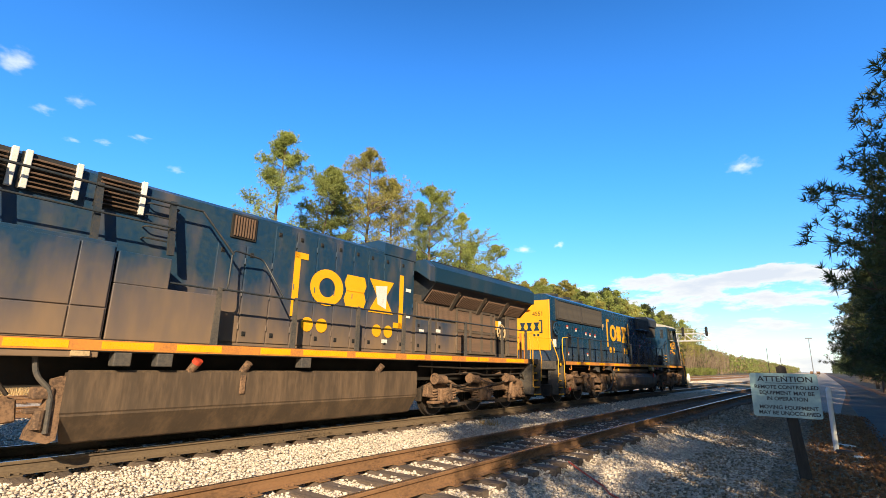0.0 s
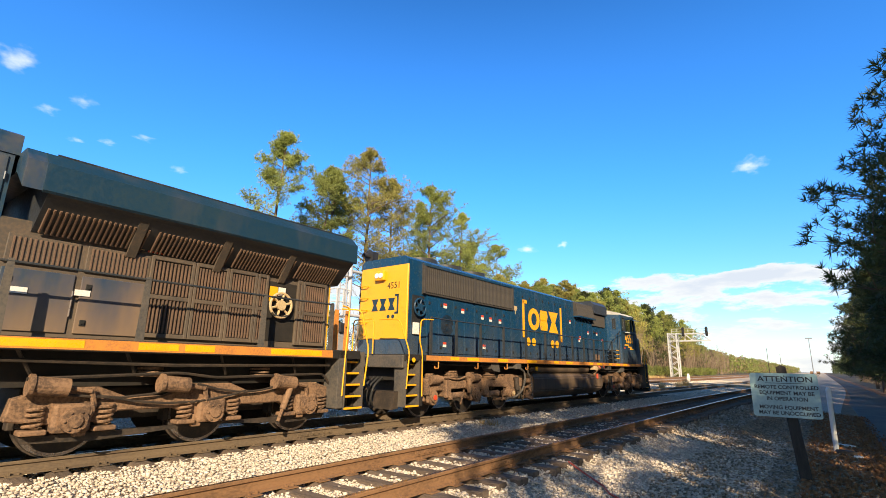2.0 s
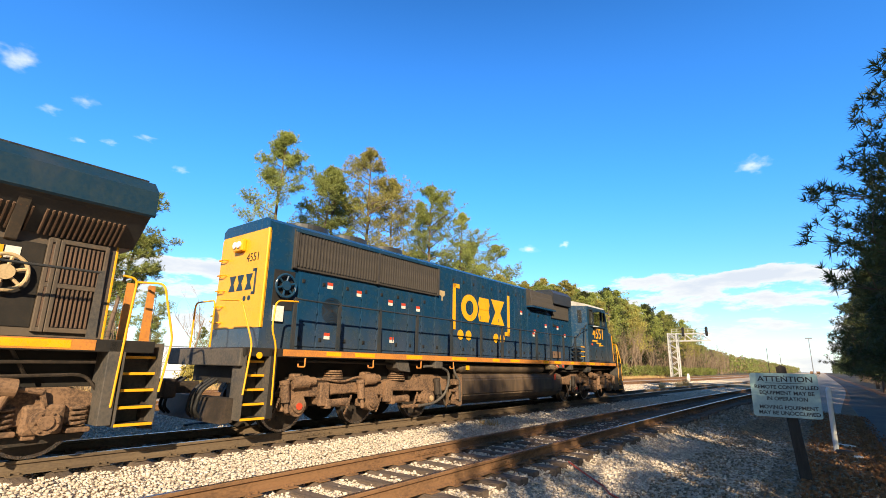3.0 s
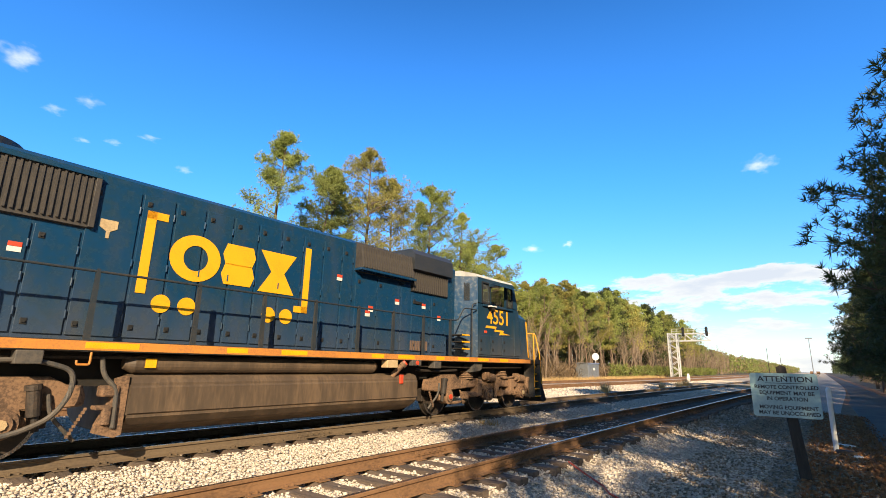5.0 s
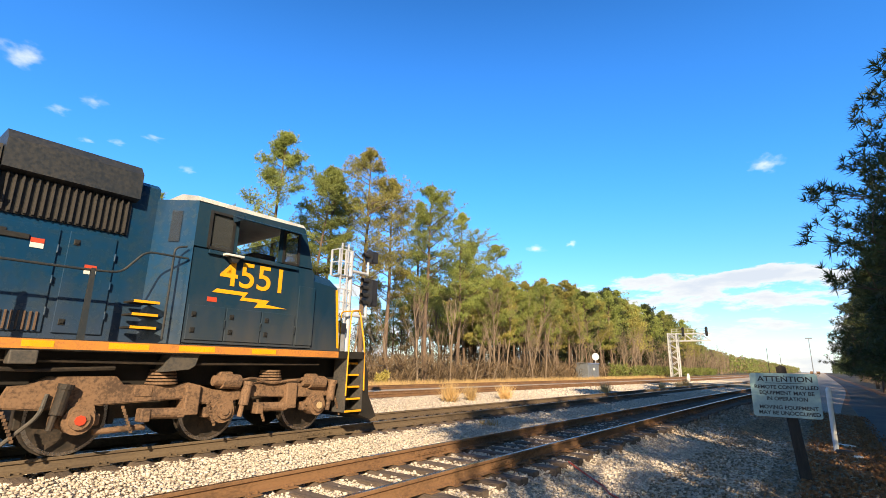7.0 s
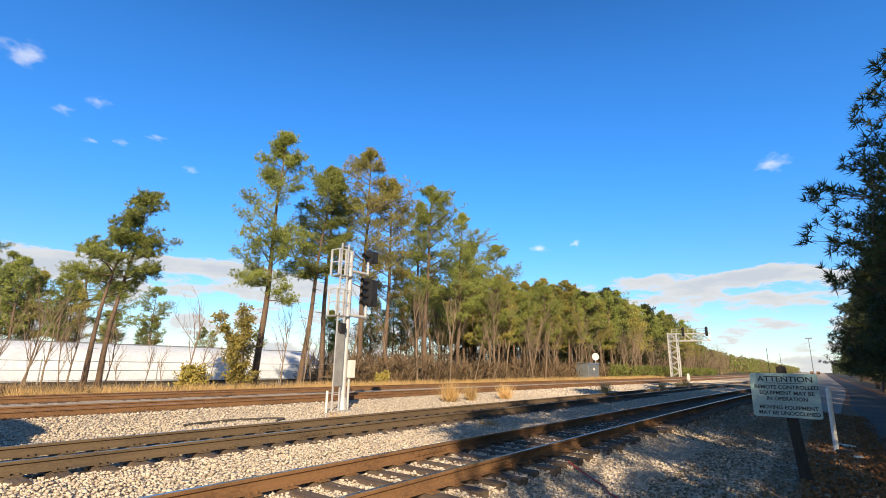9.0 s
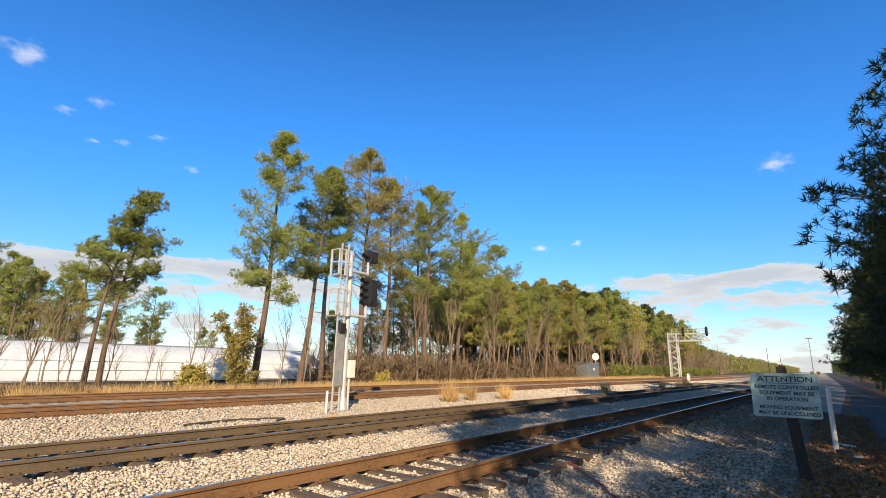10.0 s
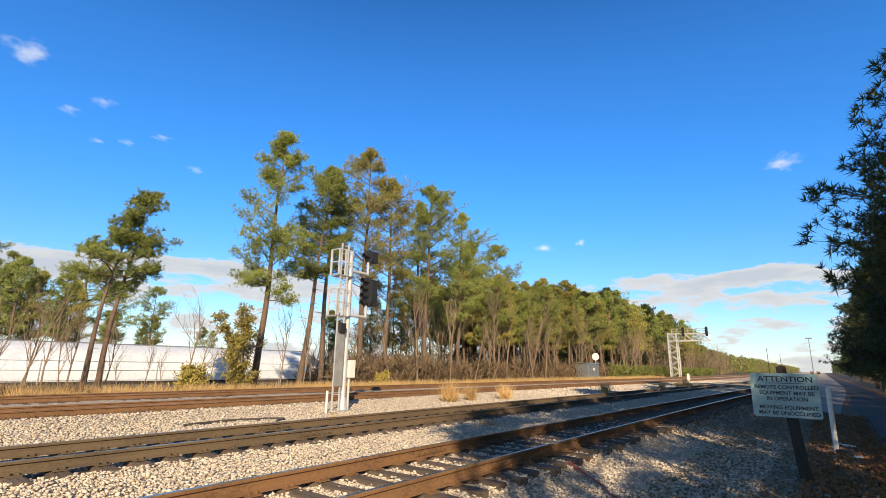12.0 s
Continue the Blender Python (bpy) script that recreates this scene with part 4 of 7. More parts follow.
    box_ = box(B(), 3.6, 3.95, -0.985, -0.95, 3.02, 3.1, 0.01)
    part("door_handle", box_, M_BLACK, L)
    slats(L, "vent_fin", 3.5, 4.25, -0.955, 1.76, 2.02, 0.07, M_SLAT, 0.03, 0.03)
    # cab shell: lower body, pillars and roof round the open windows
    part("cab_rear_corner", prism(B(), [(5.56, -0.93), (6.0, -1.5), (6.0, 1.5), (5.56, 0.93)], 1.64, 4.1, "y"), M_BLUE, L)
    return L


def cab_shell(L):
    ob = [o for o in L.children if o.name.startswith("cab_rear_corner")][0]
    ob.data.transform(Matrix(((1, 0, 0, 0), (0, 0, 1, 0), (0, 1, 0, 0), (0, 0, 0, 1))))
    ob.data.flip_normals()
    bm = prism(B(), [(6.0, 1.64), (8.62, 1.64), (8.58, 3.2), (8.5, 3.3), (6.0, 3.3)], -1.5, 1.5, "y")
    bmesh.ops.bevel(bm, geom=[e for e in bm.edges if abs(e.calc_face_angle(0)) > 1.2], offset=0.03, segments=2, affect="EDGES")
    part("cab_body", bm, M_CAB, L)
    for s in (-1, 1):
        bm = B()
        a, b = sorted((s * 1.5, s * 1.44))
        for x0, x1 in ((6.0, 6.24), (6.68, 6.78), (7.68, 7.76)):
            box(bm, x0, x1, a, b, 3.3, 3.98)
        prism(bm, [(8.12, 3.3), (8.5, 3.3), (8.28, 3.98), (8.12, 3.98)], a, b, "y")
        prism(bm, [(6.0, 3.98), (8.28, 3.98), (8.22, 4.12), (6.0, 4.08)], a, b, "y")
        part("cab_pillar", bm, M_CAB, L)
        for x0, x1 in ((6.24, 6.68), (7.76, 8.12)):
            w = part("window", box(B(), x0, x1, s * 1.47 - 0.004, s * 1.47 + 0.004, 3.3, 3.98), M_GLASS, L)
            w.visible_shadow = False
            bm = B()
            yy = s * 1.505
            for p in ((x0 - 0.02, x0 + 0.03, 3.3, 3.98), (x1 - 0.03, x1 + 0.02, 3.3, 3.98), (x0, x1, 3.29, 3.335), (x0, x1, 3.94, 3.985)):
                box(bm, p[0], p[1], yy - 0.012, yy + 0.012, p[2], p[3])
            part("window_frame", bm, M_BLACK, w)
    part("windshield", prism(B(), [(8.44, 3.34), (8.45, 3.34), (8.26, 3.98), (8.25, 3.98)], -1.3, 1.3, "y"), M_GLASS, L)
    # black inner wall and an added far sheet stand in for the unlit interior
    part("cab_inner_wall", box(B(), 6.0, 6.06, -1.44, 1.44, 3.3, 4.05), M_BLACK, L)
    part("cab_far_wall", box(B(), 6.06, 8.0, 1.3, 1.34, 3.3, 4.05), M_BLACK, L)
    bm = B()
    box(bm, 7.5, 8.0, -0.9, -0.35, 3.3, 3.55, 0.03)
    part("control_desk", bm, M_SLATG, L)
    part("cab_roof", prism(B(), [(-1.5, 4.1), (1.5, 4.1), (1.42, 4.2), (0.8, 4.36), (-0.8, 4.36), (-1.42, 4.2)], 6.0, 8.24), M_ROOFW, L, "pale weathered cab roof")
    aw = part("sun_awning", prism(B(), [(-1.5, 4.0), (-1.9, 3.86), (-1.9, 3.85), (-1.5, 3.985)], 6.62, 8.1), M_BLUE, L)
    part("awning_end", prism(B(), [(6.62, 3.97), (6.66, 3.97), (6.66, 3.86)], -1.9, -1.5, "y"), M_BLUE, aw)
    part("arm_rest", box(B(), 6.25, 8.1, -1.56, -1.5, 3.2, 3.27, 0.012), M_CAB, L)
    mir = part("mirror", box(B(), 6.5, 6.85, -1.68, -1.5, 3.2, 3.24, 0.01), M_WHITE, L)
    part("mirror_arm", prism(B(), [(6.58, 3.2), (6.8, 3.2), (6.74, 3.1), (6.66, 3.1)], -1.64, -1.52, "y"), M_BLACK, mir)
    part("rear_window", prism(B(), [(5.6, 3.35), (5.78, 3.35), (5.78, 3.9), (5.6, 3.9)], -0.004, 0.004, "y"), M_GLASS, L).matrix_basis = \
        Matrix.Translation((5.78, -1.225, 0)) @ Matrix.Rotation(math.atan2(-0.57, 0.44), 4, "Z") @ Matrix.Translation((-5.68, -0.012, 0))
    # short nose
    bm = B()
    r0 = [(8.55, -1.48, 1.64), (8.55, -1.48, 3.05), (8.55, -1.25, 3.27), (8.55, 1.25, 3.27), (8.55, 1.48, 3.05), (8.55, 1.48, 1.64)]
    r1 = [(9.42, -1.4, 1.64), (9.3, -1.38, 3.0), (9.2, -1.2, 3.2), (9.2, 1.2, 3.2), (9.3, 1.38, 3.0), (9.42, 1.4, 1.64)]
    r2 = [(9.66, -1.1, 1.64), (9.52, -1.08, 2.92), (9.4, -0.98, 3.1), (9.4, 0.98, 3.1), (9.52, 1.08, 2.92), (9.66, 1.1, 1.64)]
    rings = [[bm.verts.new(p) for p in r] for r in (r0, r1, r2)]
    for a, b in zip(rings, rings[1:]):
        for i in range(5):
            bm.faces.new((a[i], a[i + 1], b[i + 1], b[i]))
    bm.faces.new(rings[2])
    bmesh.ops.recalc_face_normals(bm, faces=bm.faces)
    part("short_nose", bm, M_CAB, L)
    part("nose_stripe", prism(B(), [(9.36, 1.7), (9.42, 1.7), (9.30, 2.96), (9.25, 2.96)], -1.405, -1.38, "y"), M_YEL, L)
    door(L, 8.2, 8.6, -1.5, 1.72, 2.9, M_CAB, False, "battery_cover")
    for a, b in ((6.05, 6.7), (6.72, 7.4), (7.42, 8.15)):
        door(L, a, b, -1.5, 1.72, 2.3, M_CAB, True, "battery_cover")
    lettering("unit_number", "4551", 0.66, Matrix.Translation((7.22, -1.506, 2.9)) @ UPRIGHT, M_YEL, L, 0.003, stretch=1.06, bold=0.006)
    bm = prism(B(), [(6.5, 2.62), (7.1, 2.62), (7.02, 2.52), (7.55, 2.52), (7.48, 2.44), (7.95, 2.4), (7.25, 2.36), (7.32, 2.46), (6.95, 2.46), (7.0, 2.55), (6.42, 2.55)], -1.506, -1.5, "y")
    part("lightning_stripe", bm, M_YEL, L)
    part("flag_decal", box(B(), 6.35, 6.52, -1.506, -1.5, 2.38, 2.46), M_RED, L)
    # cab ladder
    for z in (1.85, 2.05, 2.25):
        t = part("cab_step", box(B(), 5.25, 5.62, -1.45, -1.05, z, z + 0.03), M_SHADE, L)
        part("nosing", box(B(), 5.25, 5.62, -1.47, -1.44, z - 0.005, z + 0.035), M_YEL, t, "yellow step edge")
    grab(L, [(5.72, -1.48, 1.7), (5.72, -1.48, 3.2), (5.9, -1.5, 3.25)], M_HRAIL)


def tank_bracket(L, x, y):
    """Cast bracket with its pipework at the end of a fuel tank."""
    b = part("tank_bracket", prism(B(), [(x - 0.04, 1.14), (x - 0.16, 1.1), (x - 0.2, 0.78), (x - 0.34, 0.45), (x - 0.36, 0.34), (x - 0.1, 0.26), (x, 0.3), (x, 1.14)], -y + 0.02, -y + 0.16, "y"), M_TRUCK, L)
    part("bracket_lug", box(B(), x - 0.36, x - 0.12, -y - 0.02, -y + 0.2, 0.84, 1.0, 0.03), M_TRUCK, b)
    part("bracket_lug", box(B(), x - 0.4, x - 0.1, -y - 0.01, -y + 0.2, 0.66, 0.72, 0.015), M_TRUCK, b)
    part("drain_valve", cyl(B(), (x - 0.24, -y + 0.02, 0.46), (x - 0.24, -y + 0.02, 0.7), 0.07, 12), M_TRUCK, b)
    part("drain_pipe", tube(B(), arc([(x - 0.4, -y + 0.05, 1.4), (x - 0.36, -y + 0.02, 1.15), (x - 0.16, -y, 0.95), (x - 0.14, -y, 0.4)], 0.12), 0.035, 8), M_STANG, b)


def loco_running_gear(L):
    handrail(L, [-9.25, -8.1, -6.85, -5.5, -4.0, -2.5, -1.25, -0.05, 1.15, 2.3, 3.46, 4.64], 2.64, -1.48, M_HRAIL, M_HRAIL, 1.64)
    grab(L, [(4.64, -1.48, 2.64), (5.0, -1.48, 2.66), (5.3, -1.48, 3.05), (5.95, -1.5, 3.05)], M_HRAIL)
    bm = prism(B(), [(-1.18, 0.38), (-1.36, 0.55), (-1.36, 1.0), (-1.25, 1.16), (1.25, 1.16), (1.36, 1.0), (1.36, 0.55), (1.18, 0.38), (0.8, 0.24), (-0.8, 0.24)], -3.3, 3.45)
    bmesh.ops.bevel(bm, geom=[e for e in bm.edges if abs(e.calc_face_angle(0)) > 0.3], offset=0.04, segments=2, affect="EDGES")
    part("fuel_tank", bm, M_TANK, L)
    bm = B()
    cyl(bm, (-3.25, -1.2, 1.32), (1.9, -1.2, 1.32), 0.15, 20)
    cyl(bm, (-3.25, -1.2, 1.32), (-3.38, -1.2, 1.32), 0.15, 20, 0.08)
    cyl(bm, (1.9, -1.2, 1.32), (2.02, -1.2, 1.32), 0.15, 20, 0.08)
    part("air_reservoir", bm, M_TANK, L)
    part("reservoir_plate", box(B(), -3.12, -2.96, -1.362, -1.34, 1.26, 1.4), M_YELREF, L, "small yellow data plate")
    tank_bracket(L, -3.3, 1.36)
    part("air_hose", tube(B(), arc([(-5.1, -1.4, 1.34), (-4.5, -1.42, 1.36), (-4.05, -1.42, 1.22), (-4.04, -1.42, 0.9), (-4.2, -1.4, 0.6), (-4.6, -1.38, 0.4), (-5.2, -1.35, 0.36)], 0.25, 5), 0.035, 8), M_STANG, L)
    bm = B()
    cyl(bm, (2.55, -1.25, 1.1), (2.75, -1.42, 1.38), 0.07, 12)
    cyl(bm, (2.74, -1.41, 1.36), (2.78, -1.45, 1.42), 0.1, 12)
    fl = part("fuel_filler", bm, M_TRUCK, L)
    part("filler_cap", cyl(B(), (2.78, -1.45, 1.42), (2.8, -1.47, 1.45), 0.09, 12), M_RED, fl)
    part("fuel_gauge", box(B(), 2.72, 2.84, -1.4, -1.34, 0.92, 1.14, 0.02), M_RED, L)
    for x, w in ((2.3, 0.36), (4.05, 0.3), (-4.6, 0.3)):
        part("equipment_box", box(B(), x - w / 2, x + w / 2, -1.52, -1.3, 1.3, 1.48, 0.015), M_CREAM if x == 2.3 else M_STANG, L)
    part("emergency_cutoff", box(B(), 3.0, 3.35, -1.53, -1.4, 1.36, 1.5, 0.01), M_STANG, L)
    part("cutoff_button", disc(B(), (3.18, -1.55, 1.43), 0.055, 0.03), M_RED, L)
    bm = B()
    for z, x0, x1 in ((1.42, -9, -3), (1.36, 3.5, 9), (1.25, 3.4, 5.2)):
        part("pipe", tube(B(), [(x0, -1.3, z), ((x0 + x1) / 2, -1.28, z - 0.03), (x1, -1.3, z)], 0.03, 6), M_TRUCKD, L)
    bm.free()
    radial_truck(L, (-8.87, -6.8, -4.71), -1)
    radial_truck(L, (4.86, 7.0, 9.05), 1)
    for x in (-8.9, -7.0, -5.3, -3.9):
        part("jack_hook", tube(B(), arc([(x, -1.47, 1.5), (x, -1.47, 1.3), (x - 0.16, -1.47, 1.3), (x - 0.16, -1.47, 1.36)], 0.03), 0.016, 6), M_ORANGE, L)
    part("notice_plate", box(B(), -9.42, -9.18, -0.985, -0.95, 2.2, 2.52), M_WHITE, L, "white notice plate by the hand brake")
    # rear platform
    steps(L, -10.2, -9.72, 0.36, 1.62, 1.5, 5, -1)
    part("step_side_panel", box(B(), -9.7, -9.56, -1.5, -1.05, 0.36, 1.62, 0.01), M_SHADE, L)
    part("lamp_disc", disc(B(), (-9.95, -1.51, 1.5), 0.06, 0.01), M_YELREF, L)
    part("end_plate", prism(B(), [(-10.2, 0.32), (-10.42, 0.3), (-10.34, 0.72), (-10.2, 0.74)], -1.25, 1.25, "y"), M_TRUCKD, L)
    part("headstock", box(B(), -10.3, -10.2, -1.45, 1.45, 1.3, 1.62, 0.02), M_STANG, L)
    grab(L, [(-9.6, -1.5, 0.6), (-9.62, -1.5, 1.7), (-9.74, -1.5, 2.0), (-9.7, -1.5, 2.55), (-9.2, -1.5, 2.58)])
    grab(L, [(-10.2, -1.5, 0.8), (-10.12, -1.5, 1.7), (-10.3, -1.3, 2.5), (-10.35, -0.6, 2.55)])
    grab(L, [(-10.35, -0.4, 1.64), (-10.35, -0.4, 2.55), (-10.35, 0.4, 2.55), (-10.35, 0.4, 1.64)])
    coupler(L, -10.3, -1)
    # front platform
    steps(L, 9.62, 10.1, 0.36, 1.62, 1.5, 5, 1)
    grab(L, [(9.62, -1.5, 0.7), (9.64, -1.5, 2.0), (9.7, -1.45, 2.55), (10.1, -1.3, 2.6)])
    grab(L, [(10.15, -1.5, 0.8), (10.12, -1.48, 1.8), (10.05, -1.35, 2.58), (10.05, -0.7, 2.6), (10.05, -0.7, 1.64)])
    part("snow_plow", prism(B(), [(10.1, 0.28), (10.45, 0.16), (10.62, 0.22), (10.35, 0.7), (10.3, 1.2), (10.12, 1.62)], -1.45, 1.45, "y"), M_SHADE, L)
    coupler(L, 10.2, 1)


def trailing_loco():
    """The second unit: dusty body, flared radiator wing and a brown grille section."""
    L = tagged(new("diesel_locomotive"), "dusty blue diesel locomotive with flared radiator wing and grimy grilles", "locomotive")
    sill(L, -10.9, 10.9, 1.50, 1.66, 1.5, [(-4.0, -3.3), (-2.9, -2.2), (-1.85, -1.1), (-0.35, 0.3), (0.6, 1.75), (2.0, 3.3), (3.7, 4.4), (4.65, 5.6), (6.3, 6.9), (7.0, 7.5), (8.6, 9.8)])
    part("hood", prism(B(), hood_outline(0.96, 1.66, 4.38, 0.3, 0.14), -8.0, 4.5), M_BLUE2, L)
    part("roof_walk", box(B(), -8, 2.4, -0.5, 0.5, 4.38, 4.42), M_ROOF, L)
    bm = prism(B(), hood_outline(0.98, 4.2, 4.6, 0.25, 0.1), 3.3, 4.55)
    part("exhaust_housing", bm, M_BLUE2, L)
    # side cabinets with the upper gallery
    part("inverter_cabinet", box(B(), -8.0, -2.92, -1.49, -0.9, 1.4, 3.1, 0.015), M_BLUE2, L)
    for a, b in ((-7.9, -5.0), (-4.98, -3.4), (-3.38, -2.95)):
        door(L, a, b, -1.49, 2.12, 3.04, M_BLUE2, False, "cabinet_panel")
        door(L, a, b, -1.49, 1.68, 2.1, M_BLUE2, False, "cabinet_panel")
    part("step_cabinet", box(B(), -2.88, -1.2, -1.46, -0.9, 1.66, 2.5, 0.015), M_BLUE2, L)
    part("step_cabinet", box(B(), -2.88, -2.1, -1.46, -0.9, 2.5, 3.0, 0.015), M_BLUE2, L)
    # flat black sheets paint the shade inside the intakes
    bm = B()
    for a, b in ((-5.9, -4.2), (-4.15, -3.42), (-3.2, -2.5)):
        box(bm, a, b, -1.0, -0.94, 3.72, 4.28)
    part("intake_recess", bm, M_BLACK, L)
    for a, b in ((-5.9, -4.2), (-4.15, -3.42), (-3.2, -2.5)):
        louvre(L, a + 0.04, b - 0.1, -0.98, 3.76, 4.24, 0.07, M_SLAT)
        part("intake_post", box(B(), b - 0.08, b, -1.07, -0.97, 3.72, 4.3, 0.01), M_WHITE, L, "pale worn intake post")
    for x in (-6.2, -4.45, -3.2, -2.1):
        bm = prism(B(), [(-1.38, 3.08), (-1.30, 3.08), (-1.12, 4.05), (-1.2, 4.05)], x - 0.045, x + 0.045)
        part("gallery_post", bm, M_HRAIL, L)
    part("gallery_rail", tube(B(), [(-8, -1.22, 4.0), (-2.1, -1.22, 4.0), (-1.6, -1.22, 4.0), (-1.0, -1.35, 3.3)], 0.022), M_HRAIL, L)
    part("gallery_rail", tube(B(), [(-8, -1.34, 3.55), (-2.1, -1.34, 3.55)], 0.018), M_HRAIL, L)
    for z in (3.95, 3.75, 3.55, 3.35):
        part("grab_rung", tube(B(), arc([(-2.45, -0.97, z), (-2.45, -1.1, z), (-1.95, -1.1, z), (-1.95, -0.97, z)], 0.05), 0.014, 6), M_HRAIL, L)
    part("intake_post", box(B(), -4.12, -4.04, -1.07, -0.97, 3.72, 4.3, 0.01), M_WHITE, L, "pale worn intake post")
    for x in (-7.2, -5.3, -3.15):
        part("data_plate", box(B(), x - 0.11, x + 0.11, -1.53, -1.488, 1.42, 1.49), M_CREAM, L, "small cream data plate")
    g = part("blower_grille", box(B(), -0.92, -0.38, -0.99, -0.95, 3.72, 4.2, 0.01), M_SHADE, L)
    slats(g, "grille_fin", -0.88, -0.42, -0.985, 3.76, 4.16, 0.06, M_SLAT, 0.03, 0.03)
    grab(L, [(-2.1, -1.4, 2.62), (-1.1, -1.45, 2.6), (-1.0, -1.3, 3.4), (-0.3, -1.2, 3.35), (-0.1, -1.4, 2.9), (0.05, -1.48, 2.62)], M_HRAIL)
    # hood doors
    xs = [-1.15, -0.55, 0.05, 0.6, 1.15, 1.7, 2.25, 2.75, 3.3, 3.9, 4.45]
    for i, (a, b) in enumerate(zip(xs, xs[1:])):
        door(L, a + 0.015, b - 0.015, -0.962, 1.74, 4.16 if a > 0 else 3.6, M_BLUE2, True)
    emblem(L, 0.56, 4.05, 2.33, 3.72, -0.992, M_YEL, (1.01, 1.4, 3.11, 3.52))
    part("primer_patch", prism(B(), [(3.0, 3.3), (3.42, 3.35), (3.4, 2.75), (3.1, 2.85)], -1.002, -0.998, "y"), M_WHITE, L, "pale bare patch in the emblem")
    for x, z in ((4.25, 3.3), (4.25, 2.6), (4.85, 2.25), (5.6, 2.3), (3.4, 1.9)):
        part("white_decal", box(B(), x - 0.1, x + 0.1, -1.0, -0.992, z, z + 0.09), M_WHITE, L)
    # radiator section under the wing
    part("radiator_body", prism(B(), hood_outline(0.96, 1.66, 3.3, 0.02, 0.02), 4.5, 10.32), M_BROWNBODY, L)
    w = part("radiator_wing", prism(B(), [(-0.97, 3.14), (-1.42, 3.57), (-1.5, 3.63), (-1.5, 4.04), (-1.3, 4.22), (1.3, 4.22), (1.5, 4.04), (1.5, 3.63), (1.42, 3.57), (0.97, 3.14)], 4.85, 10.55), M_ROOF, L)
    part("wing_edge", prism(B(), [(-1.5, 3.61), (-1.53, 3.64), (-1.53, 4.03), (-1.32, 4.235), (-1.28, 4.23), (-1.5, 4.02)], 4.77, 10.6), M_CAB, w)
    part("wing_nose", prism(B(), [(-0.99, 3.95), (-1.5, 3.63), (-1.5, 4.04), (-1.3, 4.24), (1.3, 4.24), (1.5, 4.04), (1.5, 3.63), (0.99, 3.95)], 4.55, 4.85), M_BLUE2, L)
    part("roof_screen", box(B(), 5.0, 10.3, -1.15, 1.15, 4.22, 4.27), M_SLATG, L)
    part("roof_rail", tube(B(), [(4.9, -1.3, 4.25), (10.5, -1.3, 4.25)], 0.018, 6), M_ROOF, w)
    part("hood_end", box(B(), 10.32, 10.36, -0.96, 0.96, 1.66, 3.2, 0.01), M_YEL, L, "sunlit yellow hood end")
    for a, b in ((4.7, 6.1), (6.2, 7.55), (7.65, 8.95), (9.05, 10.1)):
        slats(w, "grille_fin", a + 0.2, b + 0.2, -1.0, 3.15, 3.57, 0.07, M_SLAT, 0.035, 0.04, 43)
    for x in (6.15, 7.6, 9.0):
        part("wing_bracket", prism(B(), [(-0.97, 2.98), (-1.02, 3.0), (-1.4, 3.56), (-1.3, 3.56)], x - 0.07, x + 0.07), M_BROWNBODY, L)
    rail_z = (1.8, 3.1)
    for a, b, kind in ((4.6, 5.5, "door"), (5.55, 6.5, "door"), (6.5, 7.2, "g"), (7.25, 7.85, "g"), (7.9, 8.45, "g"), (8.5, 8.7, "g"), (9.45, 9.55, "g"), (9.6, 10.2, "g")):
        if kind == "door":
            door(L, a + 0.02, b - 0.02, -0.965, 1.74, 2.6, M_BLUE2)
            d = part("grille_frame", box(B(), a + 0.02, b - 0.02, -0.99, -0.95, 2.66, 3.08, 0.01), M_BROWNBODY, L)
            slats(d, "grille_fin", a + 0.06, b - 0.06, -0.985, 2.7, 3.04, 0.06, M_SLAT, 0.03, 0.025)
        else:
            d = part("grille_frame", box(B(), a, b, -0.985, -0.95, 1.76, 3.08, 0.01), M_SHADE, L)
            for z0, z1 in ((1.82, 2.38), (2.46, 3.02)):
                slats(d, "grille_fin", a + 0.04, b - 0.04, -0.98, z0, z1, 0.06, M_SLAT, 0.032, 0.03)
            bm = B()
            for p in ((a - 0.02, a + 0.035, 1.74, 3.1), (b - 0.035, b + 0.02, 1.74, 3.1)):
                box(bm, p[0], p[1], -1.02, -0.96, p[2], p[3], 0.008)
            for z in (1.74, 2.38, 3.04):
                box(bm, a, b, -1.018, -0.96, z, z + 0.07, 0.008)
            part("grille_border", bm, M_BROWNBODY, d)
    # the hollow's shade is a near-black sheet on the body side
    part("brake_recess", box(B(), 8.72, 9.42, -0.975, -0.95, 1.8, 3.0), M_SHADE, L)
    brake_wheel(L, 9.02, -1.06, 2.52, 0.25, M_CREAM)
    part("notice_plate", box(B(), 8.78, 8.96, -0.985, -0.974, 2.6, 2.9), M_YEL, L)
    part("notice_plate", box(B(), 8.98, 9.15, -0.985, -0.974, 2.72, 2.9), M_WHITE, L)
    part("label_plate", box(B(), 6.1, 6.35, -1.0, -0.99, 3.16, 3.24), M_CREAM, L)
    part("label_plate", box(B(), 6.4, 6.65, -1.0, -0.99, 3.14, 3.22), M_RED, L)
    handrail(L, [-1.25, 0.34, 2.04, 3.59, 4.62, 6.3, 8.38, 10.02], 2.62, -1.48, M_HRAIL, M_STANG, 1.66, 0.06)
    # tank and running gear
    bm = prism(B(), [(-1.1, 0.2), (-1.38, 0.62), (-1.38, 1.22), (1.38, 1.22), (1.38, 0.62), (1.1, 0.2)], -3.25, 4.3)
